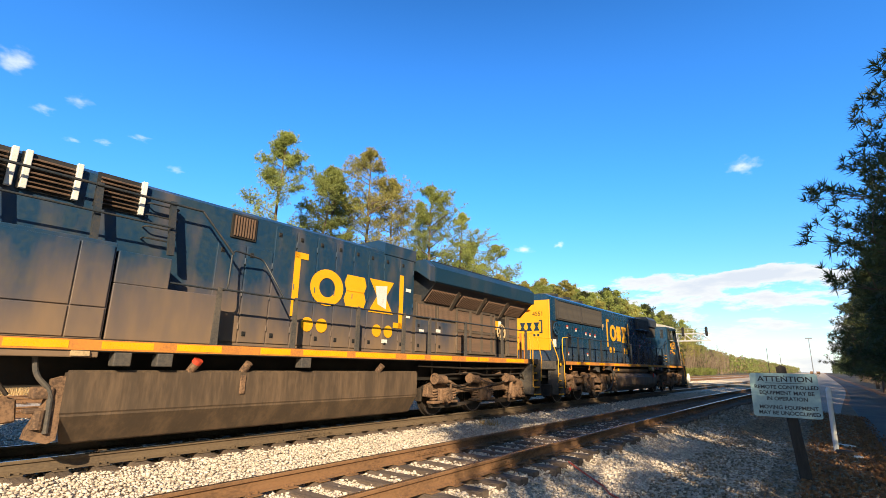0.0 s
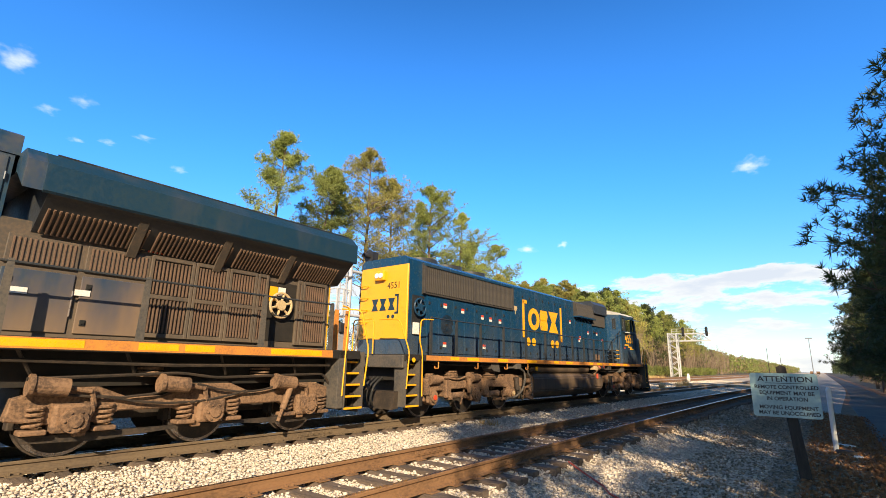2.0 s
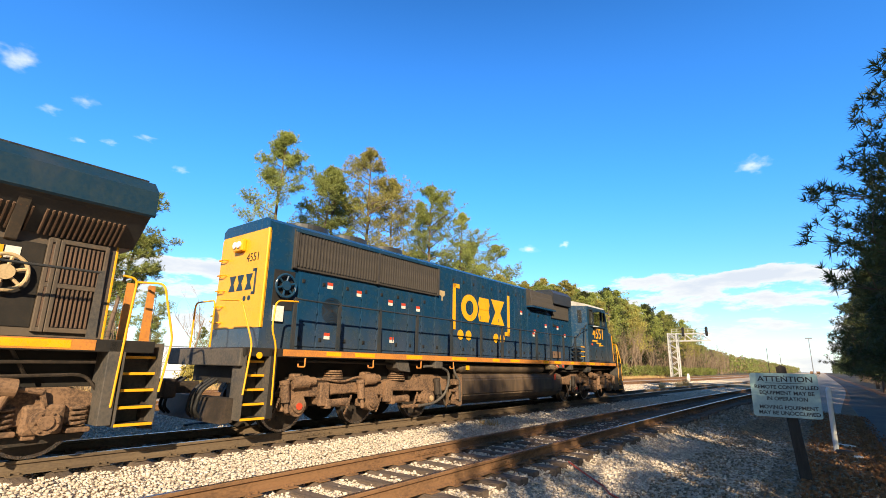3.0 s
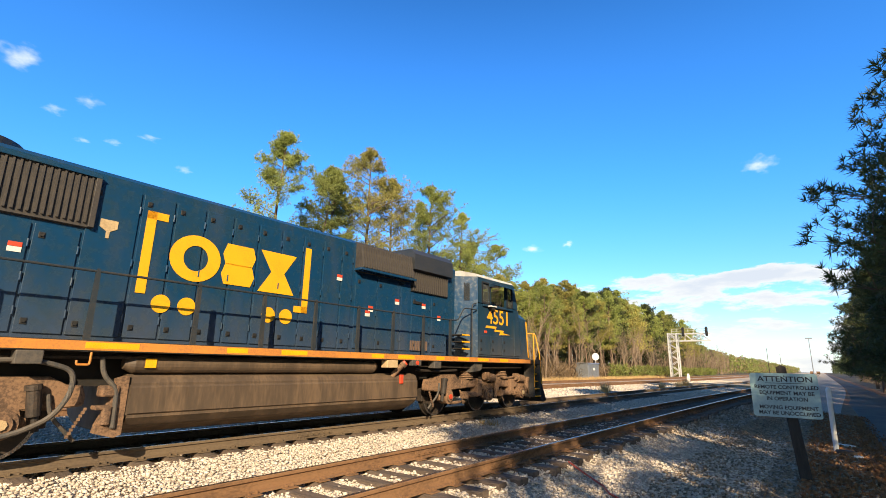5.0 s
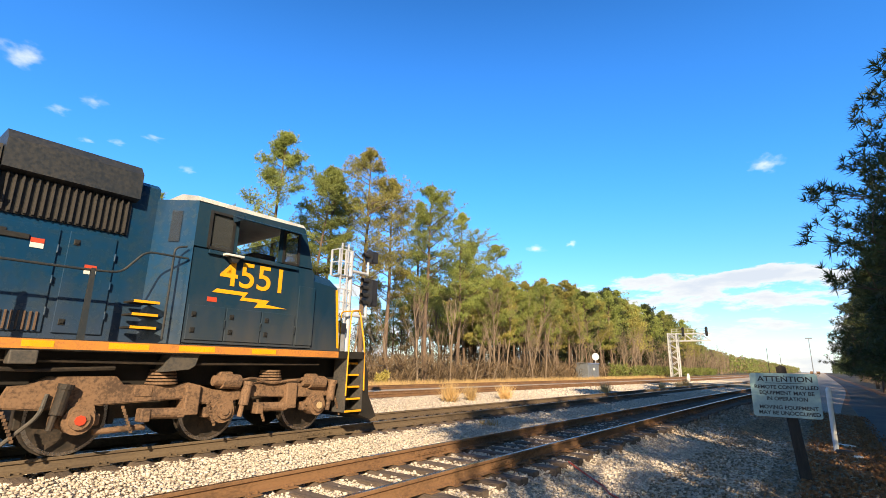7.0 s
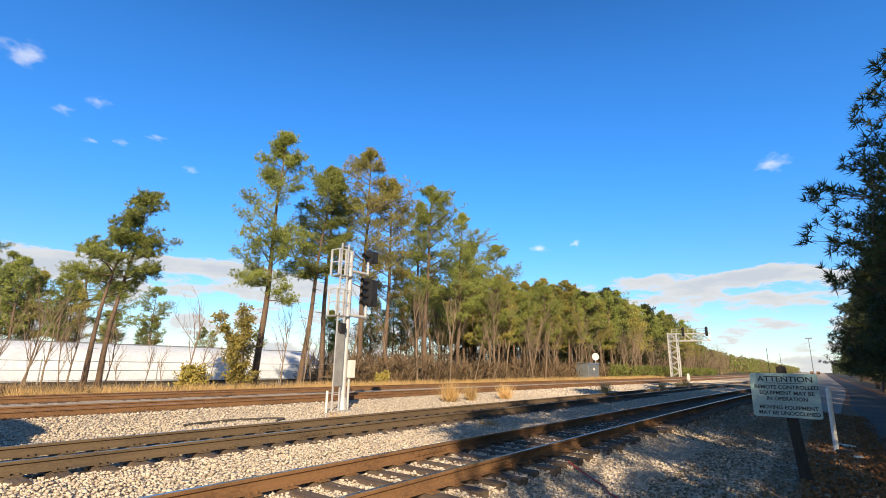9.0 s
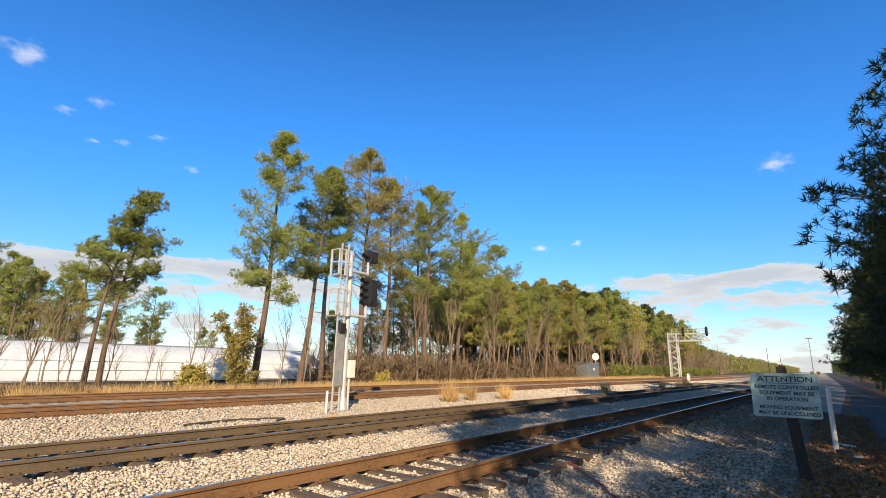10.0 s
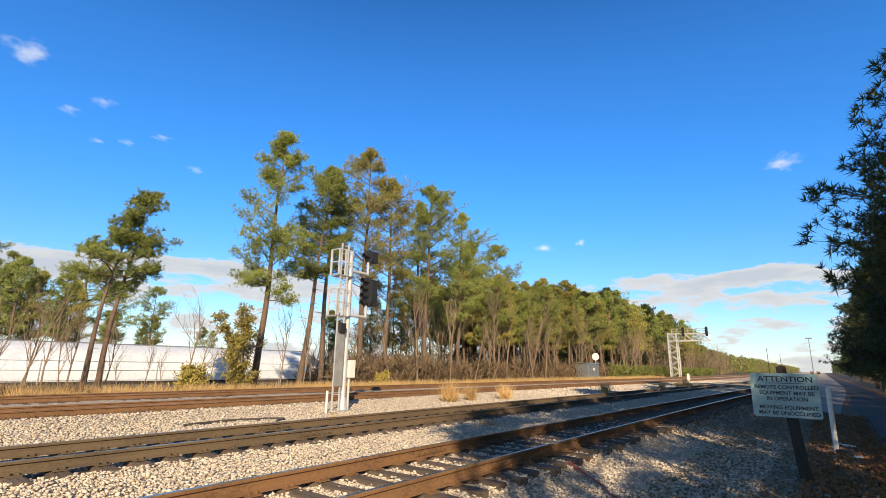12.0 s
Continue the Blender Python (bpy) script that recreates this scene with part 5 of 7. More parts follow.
    for v in bm.verts:                                    # the tank's end is cut on the slant
        if v.co.x < 0:
            v.co.x += (v.co.y + 1.38) * 0.55 + max(0.0, v.co.z - 0.2) * 0.0
    bmesh.ops.bevel(bm, geom=[e for e in bm.edges if abs(e.calc_face_angle(0)) > 0.3], offset=0.03, segments=2, affect="EDGES")
    part("fuel_tank", bm, M_TANK, L)
    tank_bracket(L, -3.2, 1.38)
    for x in (-1.5, -0.55, 2.9):
        part("tank_fitting", cyl(B(), (x, -1.3, 1.2), (x + 0.05, -1.42, 1.36), 0.07, 14), M_TRUCK, L)
    part("fuel_cap", cyl(B(), (-1.46, -1.4, 1.34), (-1.44, -1.44, 1.4), 0.08, 12), M_RED, L)
    part("sight_glass", box(B(), -0.62, -0.52, -1.41, -1.37, 0.82, 1.14, 0.012), M_TRUCK, L)
    for x in (-2.6, -2.0, 0.7):
        part("equipment_box", box(B(), x - 0.12, x + 0.12, -1.5, -1.3, 1.28, 1.48, 0.015), M_STANG, L)
    bm = B()
    for x in (4.9, 6.2, 7.7, 9.2):
        tube(bm, [(x, -1.35, 1.5), (x + 0.25, -1.15, 1.15)], 0.025, 6)
    tube(bm, [(4.4, -1.3, 1.36), (7, -1.28, 1.3), (10.2, -1.3, 1.34)], 0.03, 6)
    part("piping", bm, M_TRUCKD, L)
    truck(L, (5.7, 7.72, 9.73))
    truck(L, (-8.42, -6.4, -4.38))
    steps(L, 10.5, 11.02, 0.42, 1.64, 1.5, 5, 1)
    part("step_side_panel", box(B(), 10.28, 10.46, -1.5, -1.05, 0.45, 1.64, 0.01), M_STANG, L)
    grab(L, [(10.42, -1.5, 0.7), (10.46, -1.5, 1.7), (10.5, -1.5, 2.6), (10.3, -1.5, 2.62)])
    grab(L, [(11.05, -1.5, 0.9), (11.15, -1.5, 1.7), (10.95, -1.4, 2.6), (10.7, -1.0, 2.62)])
    bm = B()
    for x in (10.62, 10.95):
        prism(bm, [(x - 0.07, 1.66), (x + 0.07, 1.66), (x + 0.05, 2.6), (x - 0.05, 2.6)], -0.95, -0.91, "y")
    part("end_post", bm, M_ORANGE, L)
    part("end_plate", prism(B(), [(10.95, 0.35), (11.15, 0.32), (11.08, 0.72), (10.95, 0.74)], -1.25, 1.25, "y"), M_TRUCKD, L)
    coupler(L, 11.0, 1)
    return L


LEAD = loco_four_axle_cab()
cab_shell(LEAD)
loco_running_gear(LEAD)
TRAIL = trailing_loco()
# ---- trees and undergrowth ----
M_BARK = mat("pine_bark", (0.19, 0.125, 0.085), (0.075, 0.055, 0.042), rough=0.95, scale=2.0, fine=14, bump=0.8, bump_scale=0.04, stretch=(3, 3, 0.7))
M_GREYBARK = mat("grey_winter_bark", (0.29, 0.215, 0.15), (0.15, 0.11, 0.08), rough=0.95, scale=2.0, fine=16, bump=0.5, stretch=(3, 3, 0.7))


def foliage(name, col, col2, isl=0.5):
    m = mat(name, col, col2, rough=0.6, scale=0.35, fine=3.0, mix=0.4, bump=0.0, isl=isl, lo=0.35, hi=0.7)
    bs = m.node_tree.nodes["Principled BSDF"]
    tr = m.node_tree.nodes.new("ShaderNodeBsdfTranslucent")
    mx = m.node_tree.nodes.new("ShaderNodeMixShader")
    src = bs.inputs["Base Color"].links[0].from_socket
    m.node_tree.links.new(src, tr.inputs["Color"])
    mx.inputs[0].default_value = 0.22
    m.node_tree.links.new(bs.outputs[0], mx.inputs[1])
    m.node_tree.links.new(tr.outputs[0], mx.inputs[2])
    out = [n for n in m.node_tree.nodes if n.type == "OUTPUT_MATERIAL"][0]
    m.node_tree.links.new(mx.outputs[0], out.inputs["Surface"])
    return m


M_PINE = foliage("pine_needles", (0.31, 0.345, 0.085), (0.17, 0.21, 0.055))
M_PINEY = foliage("yellowing_pine_needles", (0.40, 0.345, 0.09), (0.25, 0.25, 0.07))
# darker copy of the needle colour; carries the shade on the road-side pines
M_PINE_SHADED = foliage("shaded_pine_needles", (0.075, 0.095, 0.028), (0.04, 0.055, 0.018))
M_CEDAR = foliage("yellow_green_leaves", (0.46, 0.37, 0.10), (0.28, 0.25, 0.07))
M_DRYGRASS = foliage("dry_grass", (0.72, 0.49, 0.22), (0.5, 0.33, 0.14))
M_BRUSH = foliage("brown_brush", (0.30, 0.20, 0.115), (0.16, 0.12, 0.07))


def tri_mesh(name, v, material, tri_count):
    me = bpy.data.meshes.new(name)
    me.vertices.add(tri_count * 3)
    me.vertices.foreach_set("co", np.ascontiguousarray(v, dtype=np.float32).reshape(-1))
    me.loops.add(tri_count * 3)
    me.loops.foreach_set("vertex_index", np.arange(tri_count * 3, dtype=np.int32))
    me.polygons.add(tri_count)
    me.polygons.foreach_set("loop_start", np.arange(0, tri_count * 3, 3, dtype=np.int32))
    me.update(calc_edges=True)
    me.materials.append(material)
    return me


def tufts(name, pts, ways, material, n, length, width, seed, spread=0.9):
    """Sprays of narrow leaves at the points, each spray bushing out along its way."""
    rg = np.random.default_rng(seed)
    p, w = np.asarray(pts, float), np.asarray(ways, float)
    k = len(p)
    d = w[:, None] + rg.normal(0, spread, (k, n, 3))
    d /= np.linalg.norm(d, axis=2, keepdims=True)
    side = np.cross(d, rg.normal(0, 1, (k, n, 3)))
    side /= np.linalg.norm(side, axis=2, keepdims=True) + 1e-6
    ln = length * rg.uniform(0.6, 1.25, (k, n, 1))
    a = p[:, None] + d * ln * rg.uniform(0.0, 0.35, (k, n, 1))
    m = p[:, None] + d * ln * 0.6
    tip = p[:, None] + d * ln
    v = np.stack([a, m + side * width * 0.5 + (tip - m) * 0.1, tip], 2)
    v2 = np.stack([a, tip, m - side * width * 0.5], 2)
    v = np.concatenate([v, v2], 1) if width > 0.06 else np.stack([a - side * width * 0.5, a + side * width * 0.5, tip], 2)
    return tri_mesh(name, v, material, v.shape[0] * v.shape[1])


def bent(a, d, length, rg, n=5, droop=0.0, wild=0.12):
    pts, d = [Vector(a)], Vector(d).normalized()
    for i in range(n):
        d = (d + Vector((rg.uniform(-wild, wild), rg.uniform(-wild, wild), rg.uniform(-wild, wild) + droop))).normalized()
        pts.append(pts[-1] + d * length / n)
    return pts


def taper(bm, pts, r0, r1, seg=6):
    rings = []
    for i, p in enumerate(pts):
        d = (pts[min(i + 1, len(pts) - 1)] - pts[max(i - 1, 0)]).normalized()
        s = d.cross(Vector((0.31, 0.9, 0.12))).normalized()
        u = s.cross(d)
        r = r0 + (r1 - r0) * i / (len(pts) - 1)
        rings.append([bm.verts.new(p + (s * math.cos(k * 2 * math.pi / seg) + u * math.sin(k * 2 * math.pi / seg)) * r) for k in range(seg)])
    for a, b in zip(rings, rings[1:]):
        for k in range(seg):
            bm.faces.new((a[k], a[(k + 1) % seg], b[(k + 1) % seg], b[k]))


def pine(seed, h, base, spread, material, sprays=1500, n=9, length=0.42, width=0.085, lean=(0, 0), shape="open", label="", rad=None, reach=None, twigs=4, dense=1, clump=5, ball=0.13, fine_twigs=True):
    """A loblolly-like pine: bare tapered trunk, crooked limbs, tufted irregular crown."""
    rg = random.Random(seed)
    t = new("pine_tree")
    bm = B()
    rad = rad or h * 0.0105 + 0.06
    trunk = [Vector((lean[0] * (z / h) ** 1.3 + 0.12 * math.sin(z * 0.5 + seed), lean[1] * z / h + 0.1 * math.cos(z * 0.43 + seed), z)) for z in [h * i / 14 for i in range(15)]]
    trunk[0].z -= 0.2
    taper(bm, trunk, rad, 0.03, 9)
    at = lambda f: trunk[min(int(f * 14), 13)].lerp(trunk[min(int(f * 14), 13) + 1], f * 14 - int(f * 14)) if f < 1 else trunk[-1]
    pts, ways = [], []
    limbs = int((26 + h * 0.7) * dense)
    gaps = [rg.uniform(base / h, 1) for _ in range(2)]
    lobes = [(rg.uniform(0, 6.28), rg.uniform(0.35, 1.0)) for _ in range(5)]
    for i in range(limbs):
        f = base / h + (1 - base / h) * ((i + rg.random()) / limbs)
        if any(abs(f - g) < 0.022 for g in gaps):
            continue
        u = (f - base / h) / (1 - base / h)
        prof = math.sin(math.pi * min(1, 0.18 + 0.85 * u)) ** 0.7 if shape == "open" else (1 - u) ** 0.65 * 0.95 + 0.08
        a = rg.uniform(0, 6.283)
        lob = (0.62 if dense < 3 else 0.88) + (0.38 if dense < 3 else 0.12) * max(math.cos(a - l[0]) * l[1] for l in lobes)
        lob = lob + (0.22 * max(0.0, math.cos(a - reach)) if reach is not None else 0.0)
        ln = spread * prof * rg.uniform(0.55, 1.12) * lob + 0.25
        limb = bent(at(f), (math.cos(a), math.sin(a), rg.uniform(0.0, 0.55) + u * 0.35), ln, rg, 6, 0.02, 0.16)
        taper(bm, limb, 0.022 + ln * 0.012, 0.008, 5)
        for j in range(2, 7):
            for _ in range(twigs):
                d = (limb[j] - limb[j - 1]).normalized()
                d = (d * 0.6 + Vector((rg.uniform(-1, 1), rg.uniform(-1, 1), rg.uniform(-0.3, 0.6)))).normalized()
                tw = bent(limb[j], d, ln * rg.uniform(0.12, 0.34) + 0.15, rg, 3, 0.05)
                if fine_twigs:
                    taper(bm, tw, 0.012, 0.005, 3)
                for q in range(clump):
                    pts.append(tw[3 - q % 2] + Vector((rg.gauss(0, ball), rg.gauss(0, ball), rg.gauss(0, ball * 0.6))))
                    ways.append(d * 0.6 + Vector((0, 0, 0.45)))
        pts.append(limb[-1])
        ways.append(Vector((0, 0, 0.8)))
    for k in range(rg.randint(3, 7)):                       # dead stubs under the crown
        f = rg.uniform(0.25, max(0.3, base / h))
        a = rg.uniform(0, 6.28)
        taper(bm, bent(at(f), (math.cos(a), math.sin(a), rg.uniform(-0.2, 0.3)), rg.uniform(0.4, 1.5), rg, 4, -0.05), 0.025, 0.006, 4)
    part("trunk", bm, M_BARK, t, smooth=True)
    keep = list(range(len(pts)))
    rg.shuffle(keep)
    keep = keep[:sprays]
    cr = new("crown", tufts("crown", [pts[i] for i in keep], [ways[i] for i in keep], material, n, length, width, seed))
    cr.parent = t
    return tagged(t, label or "tall loblolly pine with bare trunk and tufted olive-green crown", "tree", group="pines along the railway")


def bare_tree(seed, h, material, label, name="bare_tree"):
    rg = random.Random(seed)
    t = new(name)
    bm = B()

    def grow(a, d, ln, r, lev):
        p = bent(a, d, ln, rg, 5, 0.03, 0.14)
        taper(bm, p, r, r * 0.45, 6 if lev == 0 else 4 if lev == 1 else 3)
        if lev < 3:
            for k in range(7 if lev == 0 else 5):
                i = rg.randint(2 if lev == 0 else 1, 5)
                w = (p[i] - p[i - 1]).normalized()
                q = (w * 0.75 + Vector((rg.uniform(-1, 1), rg.uniform(-1, 1), rg.uniform(-0.1, 0.7))) * 0.55).normalized()
                grow(p[i], q, ln * rg.uniform(0.34, 0.55), r * 0.42, lev + 1)
    grow(Vector((0, 0, -0.2)), Vector((rg.uniform(-0.1, 0.1), rg.uniform(-0.1, 0.1), 1)), h * 0.72, h * 0.0075 + 0.02, 0)
    part("trunk", bm, material, t)
    return tagged(t, label, "tree", group="bare trees in the woods")


def leafy(seed, h, w, material, label, n=900, name="young_tree"):
    """A small dense tree or bush: several stems, leaf sprays in uneven clumps."""
    rg = random.Random(seed)
    t = new(name)
    bm = B()
    pts, ways = [], []
    for k in range(3):
        stem = bent((rg.uniform(-0.2, 0.2), rg.uniform(-0.2, 0.2), -0.1), (rg.uniform(-0.25, 0.25), rg.uniform(-0.25, 0.25), 1), h * rg.uniform(0.75, 1), rg, 7, 0.02, 0.1)
        taper(bm, stem, 0.03 + h * 0.008, 0.01, 5)
        for j in range(1, 8):
            for _ in range(4):
                a = rg.uniform(0, 6.28)
                ln = w * (1.15 - j / 9) * rg.uniform(0.3, 1.0)
                b = bent(stem[j], (math.cos(a), math.sin(a), 0.45), ln, rg, 4, 0.04)
                taper(bm, b, 0.015, 0.004, 3)
                for p in b[1:]:
                    for _ in range(3):
                        pts.append(p + Vector((rg.gauss(0, 0.16), rg.gauss(0, 0.16), rg.gauss(0, 0.16))))
                        ways.append(Vector((rg.uniform(-0.4, 0.4), rg.uniform(-0.4, 0.4), 0.4)))
    part("trunk", bm, M_GREYBARK, t)
    idx = list(range(len(pts)))
    rg.shuffle(idx)
    idx = idx[:n]
    c = new("crown", tufts("crown", [pts[i] for i in idx], [ways[i] for i in idx], material, 7, 0.3, 0.09, seed, 1.1))
    c.parent = t
    return tagged(t, label, "tree", group="young trees by the fence")


def put(t, x, y, z=None, rz=0.0, s=1.0):
    t.matrix_basis = pose(x, y, ground_z(x, y) if z is None else z, 0, 0, rz)
    t.scale = (s, s, s)
    return t


def plant(src, x, y, rz, s):
    src.scale = (1, 1, 1)
    c = copy_thing(src, pose(x, y, ground_z(x, y), 0, 0, rz))
    c.scale = (s, s, s * 1.0)
    return c


def build_trees():
    # the pines that stand out one by one, front row behind the far track
    put(pine(11, 20.3, 6.5, 3.3, M_PINE, 8500, 9, 0.25, 0.042, dense=1.15, twigs=4, clump=8, ball=0.2, lean=(0.5, 0)), 20.8, 33)
    put(pine(12, 19.2, 9.0, 3.0, M_PINE, 8500, 9, 0.25, 0.042, dense=1.15, twigs=4, clump=8, ball=0.2, lean=(1.9, 0)), 26.2, 35)
    put(pine(13, 24.6, 9.5, 5.2, M_PINEY, 8500, 9, 0.25, 0.042, dense=1.15, twigs=4, clump=8, ball=0.2, lean=(0.3, 0)), 34.0, 36.5)
    put(pine(14, 21.5, 10.0, 3.8, M_PINE, 8500, 9, 0.25, 0.042, dense=1.15, twigs=4, clump=8, ball=0.2), 30.6, 38)
    put(pine(15, 24.4, 8.0, 5.0, M_PINE, 8500, 9, 0.25, 0.042, dense=1.15, twigs=4, clump=8, ball=0.2, lean=(0.8, 0)), 43.6, 36)
    put(pine(16, 22.8, 8.5, 4.8, M_PINEY, 8500, 9, 0.25, 0.042, dense=1.15, twigs=4, clump=8, ball=0.2), 38.9, 37.5)
    put(pine(17, 22.6, 7.0, 5.0, M_PINE, 8500, 9, 0.25, 0.042, dense=1.15, twigs=4, clump=8, ball=0.2, lean=(0.6, 0)), 52.4, 37.5)
    put(pine(18, 23.0, 8.0, 4.4, M_PINE, 8500, 9, 0.25, 0.042, dense=1.15, twigs=4, clump=8, ball=0.2), 48.0, 41)
    put(pine(21, 9.4, 5.4, 2.5, M_PINE, 2600, 9, 0.24, 0.042, dense=0.7, twigs=3, clump=7, ball=0.13, lean=(1.0, 0), label="slender leaning pine with one long side limb", rad=0.17), 10.0, 33)
    put(pine(22, 12.4, 6.4, 2.0, M_PINE, 3200, 9, 0.24, 0.042, dense=0.75, twigs=3, clump=7, ball=0.13, lean=(1.0, 0), label="slender leaning pine with a sparse high crown", rad=0.17), 10.9, 33.2)
    put(leafy(31, 6.6, 1.5, M_CEDAR, "yellow-green young tree beside the fence"), 18.7, 31.5)
    put(leafy(32, 1.8, 0.8, M_CEDAR, "low yellow-green bush in dry grass", 260, "bush"), 15.2, 31)
    put(leafy(33, 1.3, 0.7, M_CEDAR, "low yellow-green bush in dry grass", 200, "bush"), 33.0, 32)
    # stock for the woods
    stock = [pine(40 + i, h, b, w * 1.1, m, 3600, 8, 0.34, 0.058, ball=0.2, twigs=3, clump=8) for i, (h, b, w, m) in enumerate(((19, 7, 3.8, M_PINE), (21, 8.5, 4.2, M_PINE), (17, 5, 3.6, M_PINEY), (22, 9, 4.4, M_PINE), (14, 2.5, 3.0, M_PINE_SHADED)))]
    light = [pine(40 + i, h, b, w * 1.1, m, 1000, 8, 0.6, 0.11, ball=0.25, clump=3, fine_twigs=False, label="distant pine in the woods along the line")
             for i, (h, b, w, m) in enumerate(((19, 7, 3.8, M_PINE), (21, 8.5, 4.2, M_PINE), (17, 5, 3.6, M_PINEY), (22, 9, 4.4, M_PINE), (14, 2.5, 3.0, M_PINE_SHADED)))]
    bare = [bare_tree(60 + i, h, M_GREYBARK, "leafless grey winter tree in the woods") for i, h in enumerate((11, 14, 9, 12))]
    for i, s in enumerate(stock):
        put(s, 60 + 3.2 * i, 42 + i % 3)
    for i, s in enumerate(light):
        put(s, 150 + 5 * i, 47 + i % 3, s=0.9)
    for i, s in enumerate(bare):
        put(s, 58 + 4 * i, 35 + i % 2)
    rg = random.Random(5)
    x = 42.0
    while x < 330:
        gap = 2.6 if x < 120 else 4.5
        for row in range(4 if x < 140 else 3):
            y = 37.5 + row * 4.2 + rg.uniform(-1.6, 1.6) + max(0, (x - 60) * 0.035)
            if x < 56 and row < 3:
                continue
            want = (9.5 if x < 45 else 15.0 if x < 60 else 14.5 + (x - 60) * 0.10 if x < 120 else 20.0) if row < 2 else (8.5 if x < 48 else 13.0) if x < 60 else 16.0
            if x > 235:
                want = 13.5 - (x - 235) * 0.02
            s = rg.choice(stock[:4]) if rg.random() > 0.12 else stock[4]
            k = want / (19, 21, 17, 22, 14)[stock.index(s)] * rg.uniform(0.82, 1.06)
            plant(s if x < 105 and row < 3 else light[stock.index(s)], x + rg.uniform(-1.2, 1.2), y, rg.uniform(0, 360), k)
        for _ in range(2 if x > 110 else 1 if rg.random() < 0.5 else 0):
            plant(rg.choice(bare), x + rg.uniform(-1, 1), 33.2 + rg.uniform(0, 3.5) + max(0, (x - 60) * 0.03), rg.uniform(0, 360), rg.uniform(0.6, 1.05))
        if x > 235 or rg.random() < 0.5:
            plant(rg.choice(bare), x + rg.uniform(-1, 1), 36 + rg.uniform(0, 5) + max(0, (x - 60) * 0.03), rg.uniform(0, 360), rg.uniform(0.8, 1.25))
        x += gap
    for x, y, s in ((13, 70, 0.78), (17, 76, 0.72), (20.5, 72, 0.74), (15, 82, 0.8), (10, 74, 0.8), (27, 80, 0.5), (24, 60, 0.46), (23, 86, 0.7), (31, 95, 0.45), (38, 98, 0.45), (45, 90, 0.42)):
        plant(stock[rg.randint(0, 4)], x, y, rg.uniform(0, 360), s)
    for x, y, s in ((9.2, 32.6, 0.42), (13.6, 34.0, 0.4), (16.4, 34.5, 0.5), (7.6, 33.5, 0.45), (12, 35.5, 0.55), (36, 34, 0.8), (29, 33.5, 0.7), (46, 34.0, 0.8), (55, 34.5, 0.85), (33.5, 37, 0.95)):
        plant(rg.choice(bare), x, y, rg.uniform(0, 360), s)
    for x, y, k in ((14.5, 66, 0.6), (18.5, 68, 0.62), (21.5, 64, 0.5), (12.6, 64, 0.62), (16, 62, 0.55), (26.5, 66, 0.42), (40, 104, 0.4), (52, 100, 0.42), (60, 96, 0.45), (36, 110, 0.4), (30, 112, 0.42)):
        plant(light[int(x) % 4], x, y, rg.uniform(0, 360), k)
    for x, y, k in ((5.6, 31.5, 0.4), (6.3, 32.2, 0.34), (6.9, 31.2, 0.45), (8.1, 32.4, 0.5), (8.6, 31.4, 0.3), (11.6, 32.0, 0.3), (14.2, 32.5, 0.32), (15.8, 31.8, 0.38), (17.2, 33, 0.3), (23.2, 33.5, 0.5), (24.6, 32.5, 0.4), (26.5, 34, 0.55)):
        plant(bare[int(x * 3) % 4], x, y, rg.uniform(0, 360), k)
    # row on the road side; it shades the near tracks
    edge = [pine(80, 13.6, 3.2, 4.3, M_PINE_SHADED, 24000, 20, 0.22, 0.03, twigs=6, dense=4, clump=5, ball=0.1, shape="cone", label="dense pine leaning over the access road, needles toned dark for shade"),
            pine(81, 16.0, 2.6, 5.0, M_PINE_SHADED, 1900, 8, 0.45, 0.1, clump=9, twigs=2, ball=0.22, fine_twigs=False, label="dense pine at the road edge, needles toned dark for shade"),
            pine(82, 18.5, 3.2, 5.2, M_PINE_SHADED, 1900, 8, 0.45, 0.1, clump=9, twigs=2, ball=0.22, fine_twigs=False, label="dense pine at the road edge, needles toned dark for shade"),
            pine(83, 13.0, 1.2, 4.6, M_PINE_SHADED, 8000, 10, 0.34, 0.05, twigs=5, dense=2.2, clump=4, shape="cone", label="bushy pine beside the access road, needles toned dark for shade")]
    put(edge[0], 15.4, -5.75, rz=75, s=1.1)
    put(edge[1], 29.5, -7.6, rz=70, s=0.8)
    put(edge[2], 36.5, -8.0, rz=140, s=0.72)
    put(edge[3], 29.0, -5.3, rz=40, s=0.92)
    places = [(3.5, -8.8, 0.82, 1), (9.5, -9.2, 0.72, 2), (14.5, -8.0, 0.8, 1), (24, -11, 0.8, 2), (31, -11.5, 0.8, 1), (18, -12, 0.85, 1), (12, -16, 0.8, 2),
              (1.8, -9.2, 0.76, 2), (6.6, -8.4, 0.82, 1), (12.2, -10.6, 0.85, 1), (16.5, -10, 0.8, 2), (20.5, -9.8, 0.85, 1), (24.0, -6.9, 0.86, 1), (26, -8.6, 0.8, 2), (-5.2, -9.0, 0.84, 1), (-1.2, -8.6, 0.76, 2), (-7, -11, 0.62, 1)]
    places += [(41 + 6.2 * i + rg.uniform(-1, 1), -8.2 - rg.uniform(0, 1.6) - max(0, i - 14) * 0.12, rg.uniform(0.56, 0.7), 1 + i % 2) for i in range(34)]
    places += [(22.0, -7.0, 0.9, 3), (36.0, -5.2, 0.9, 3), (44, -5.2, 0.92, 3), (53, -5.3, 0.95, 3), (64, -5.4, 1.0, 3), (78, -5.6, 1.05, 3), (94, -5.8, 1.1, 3)]
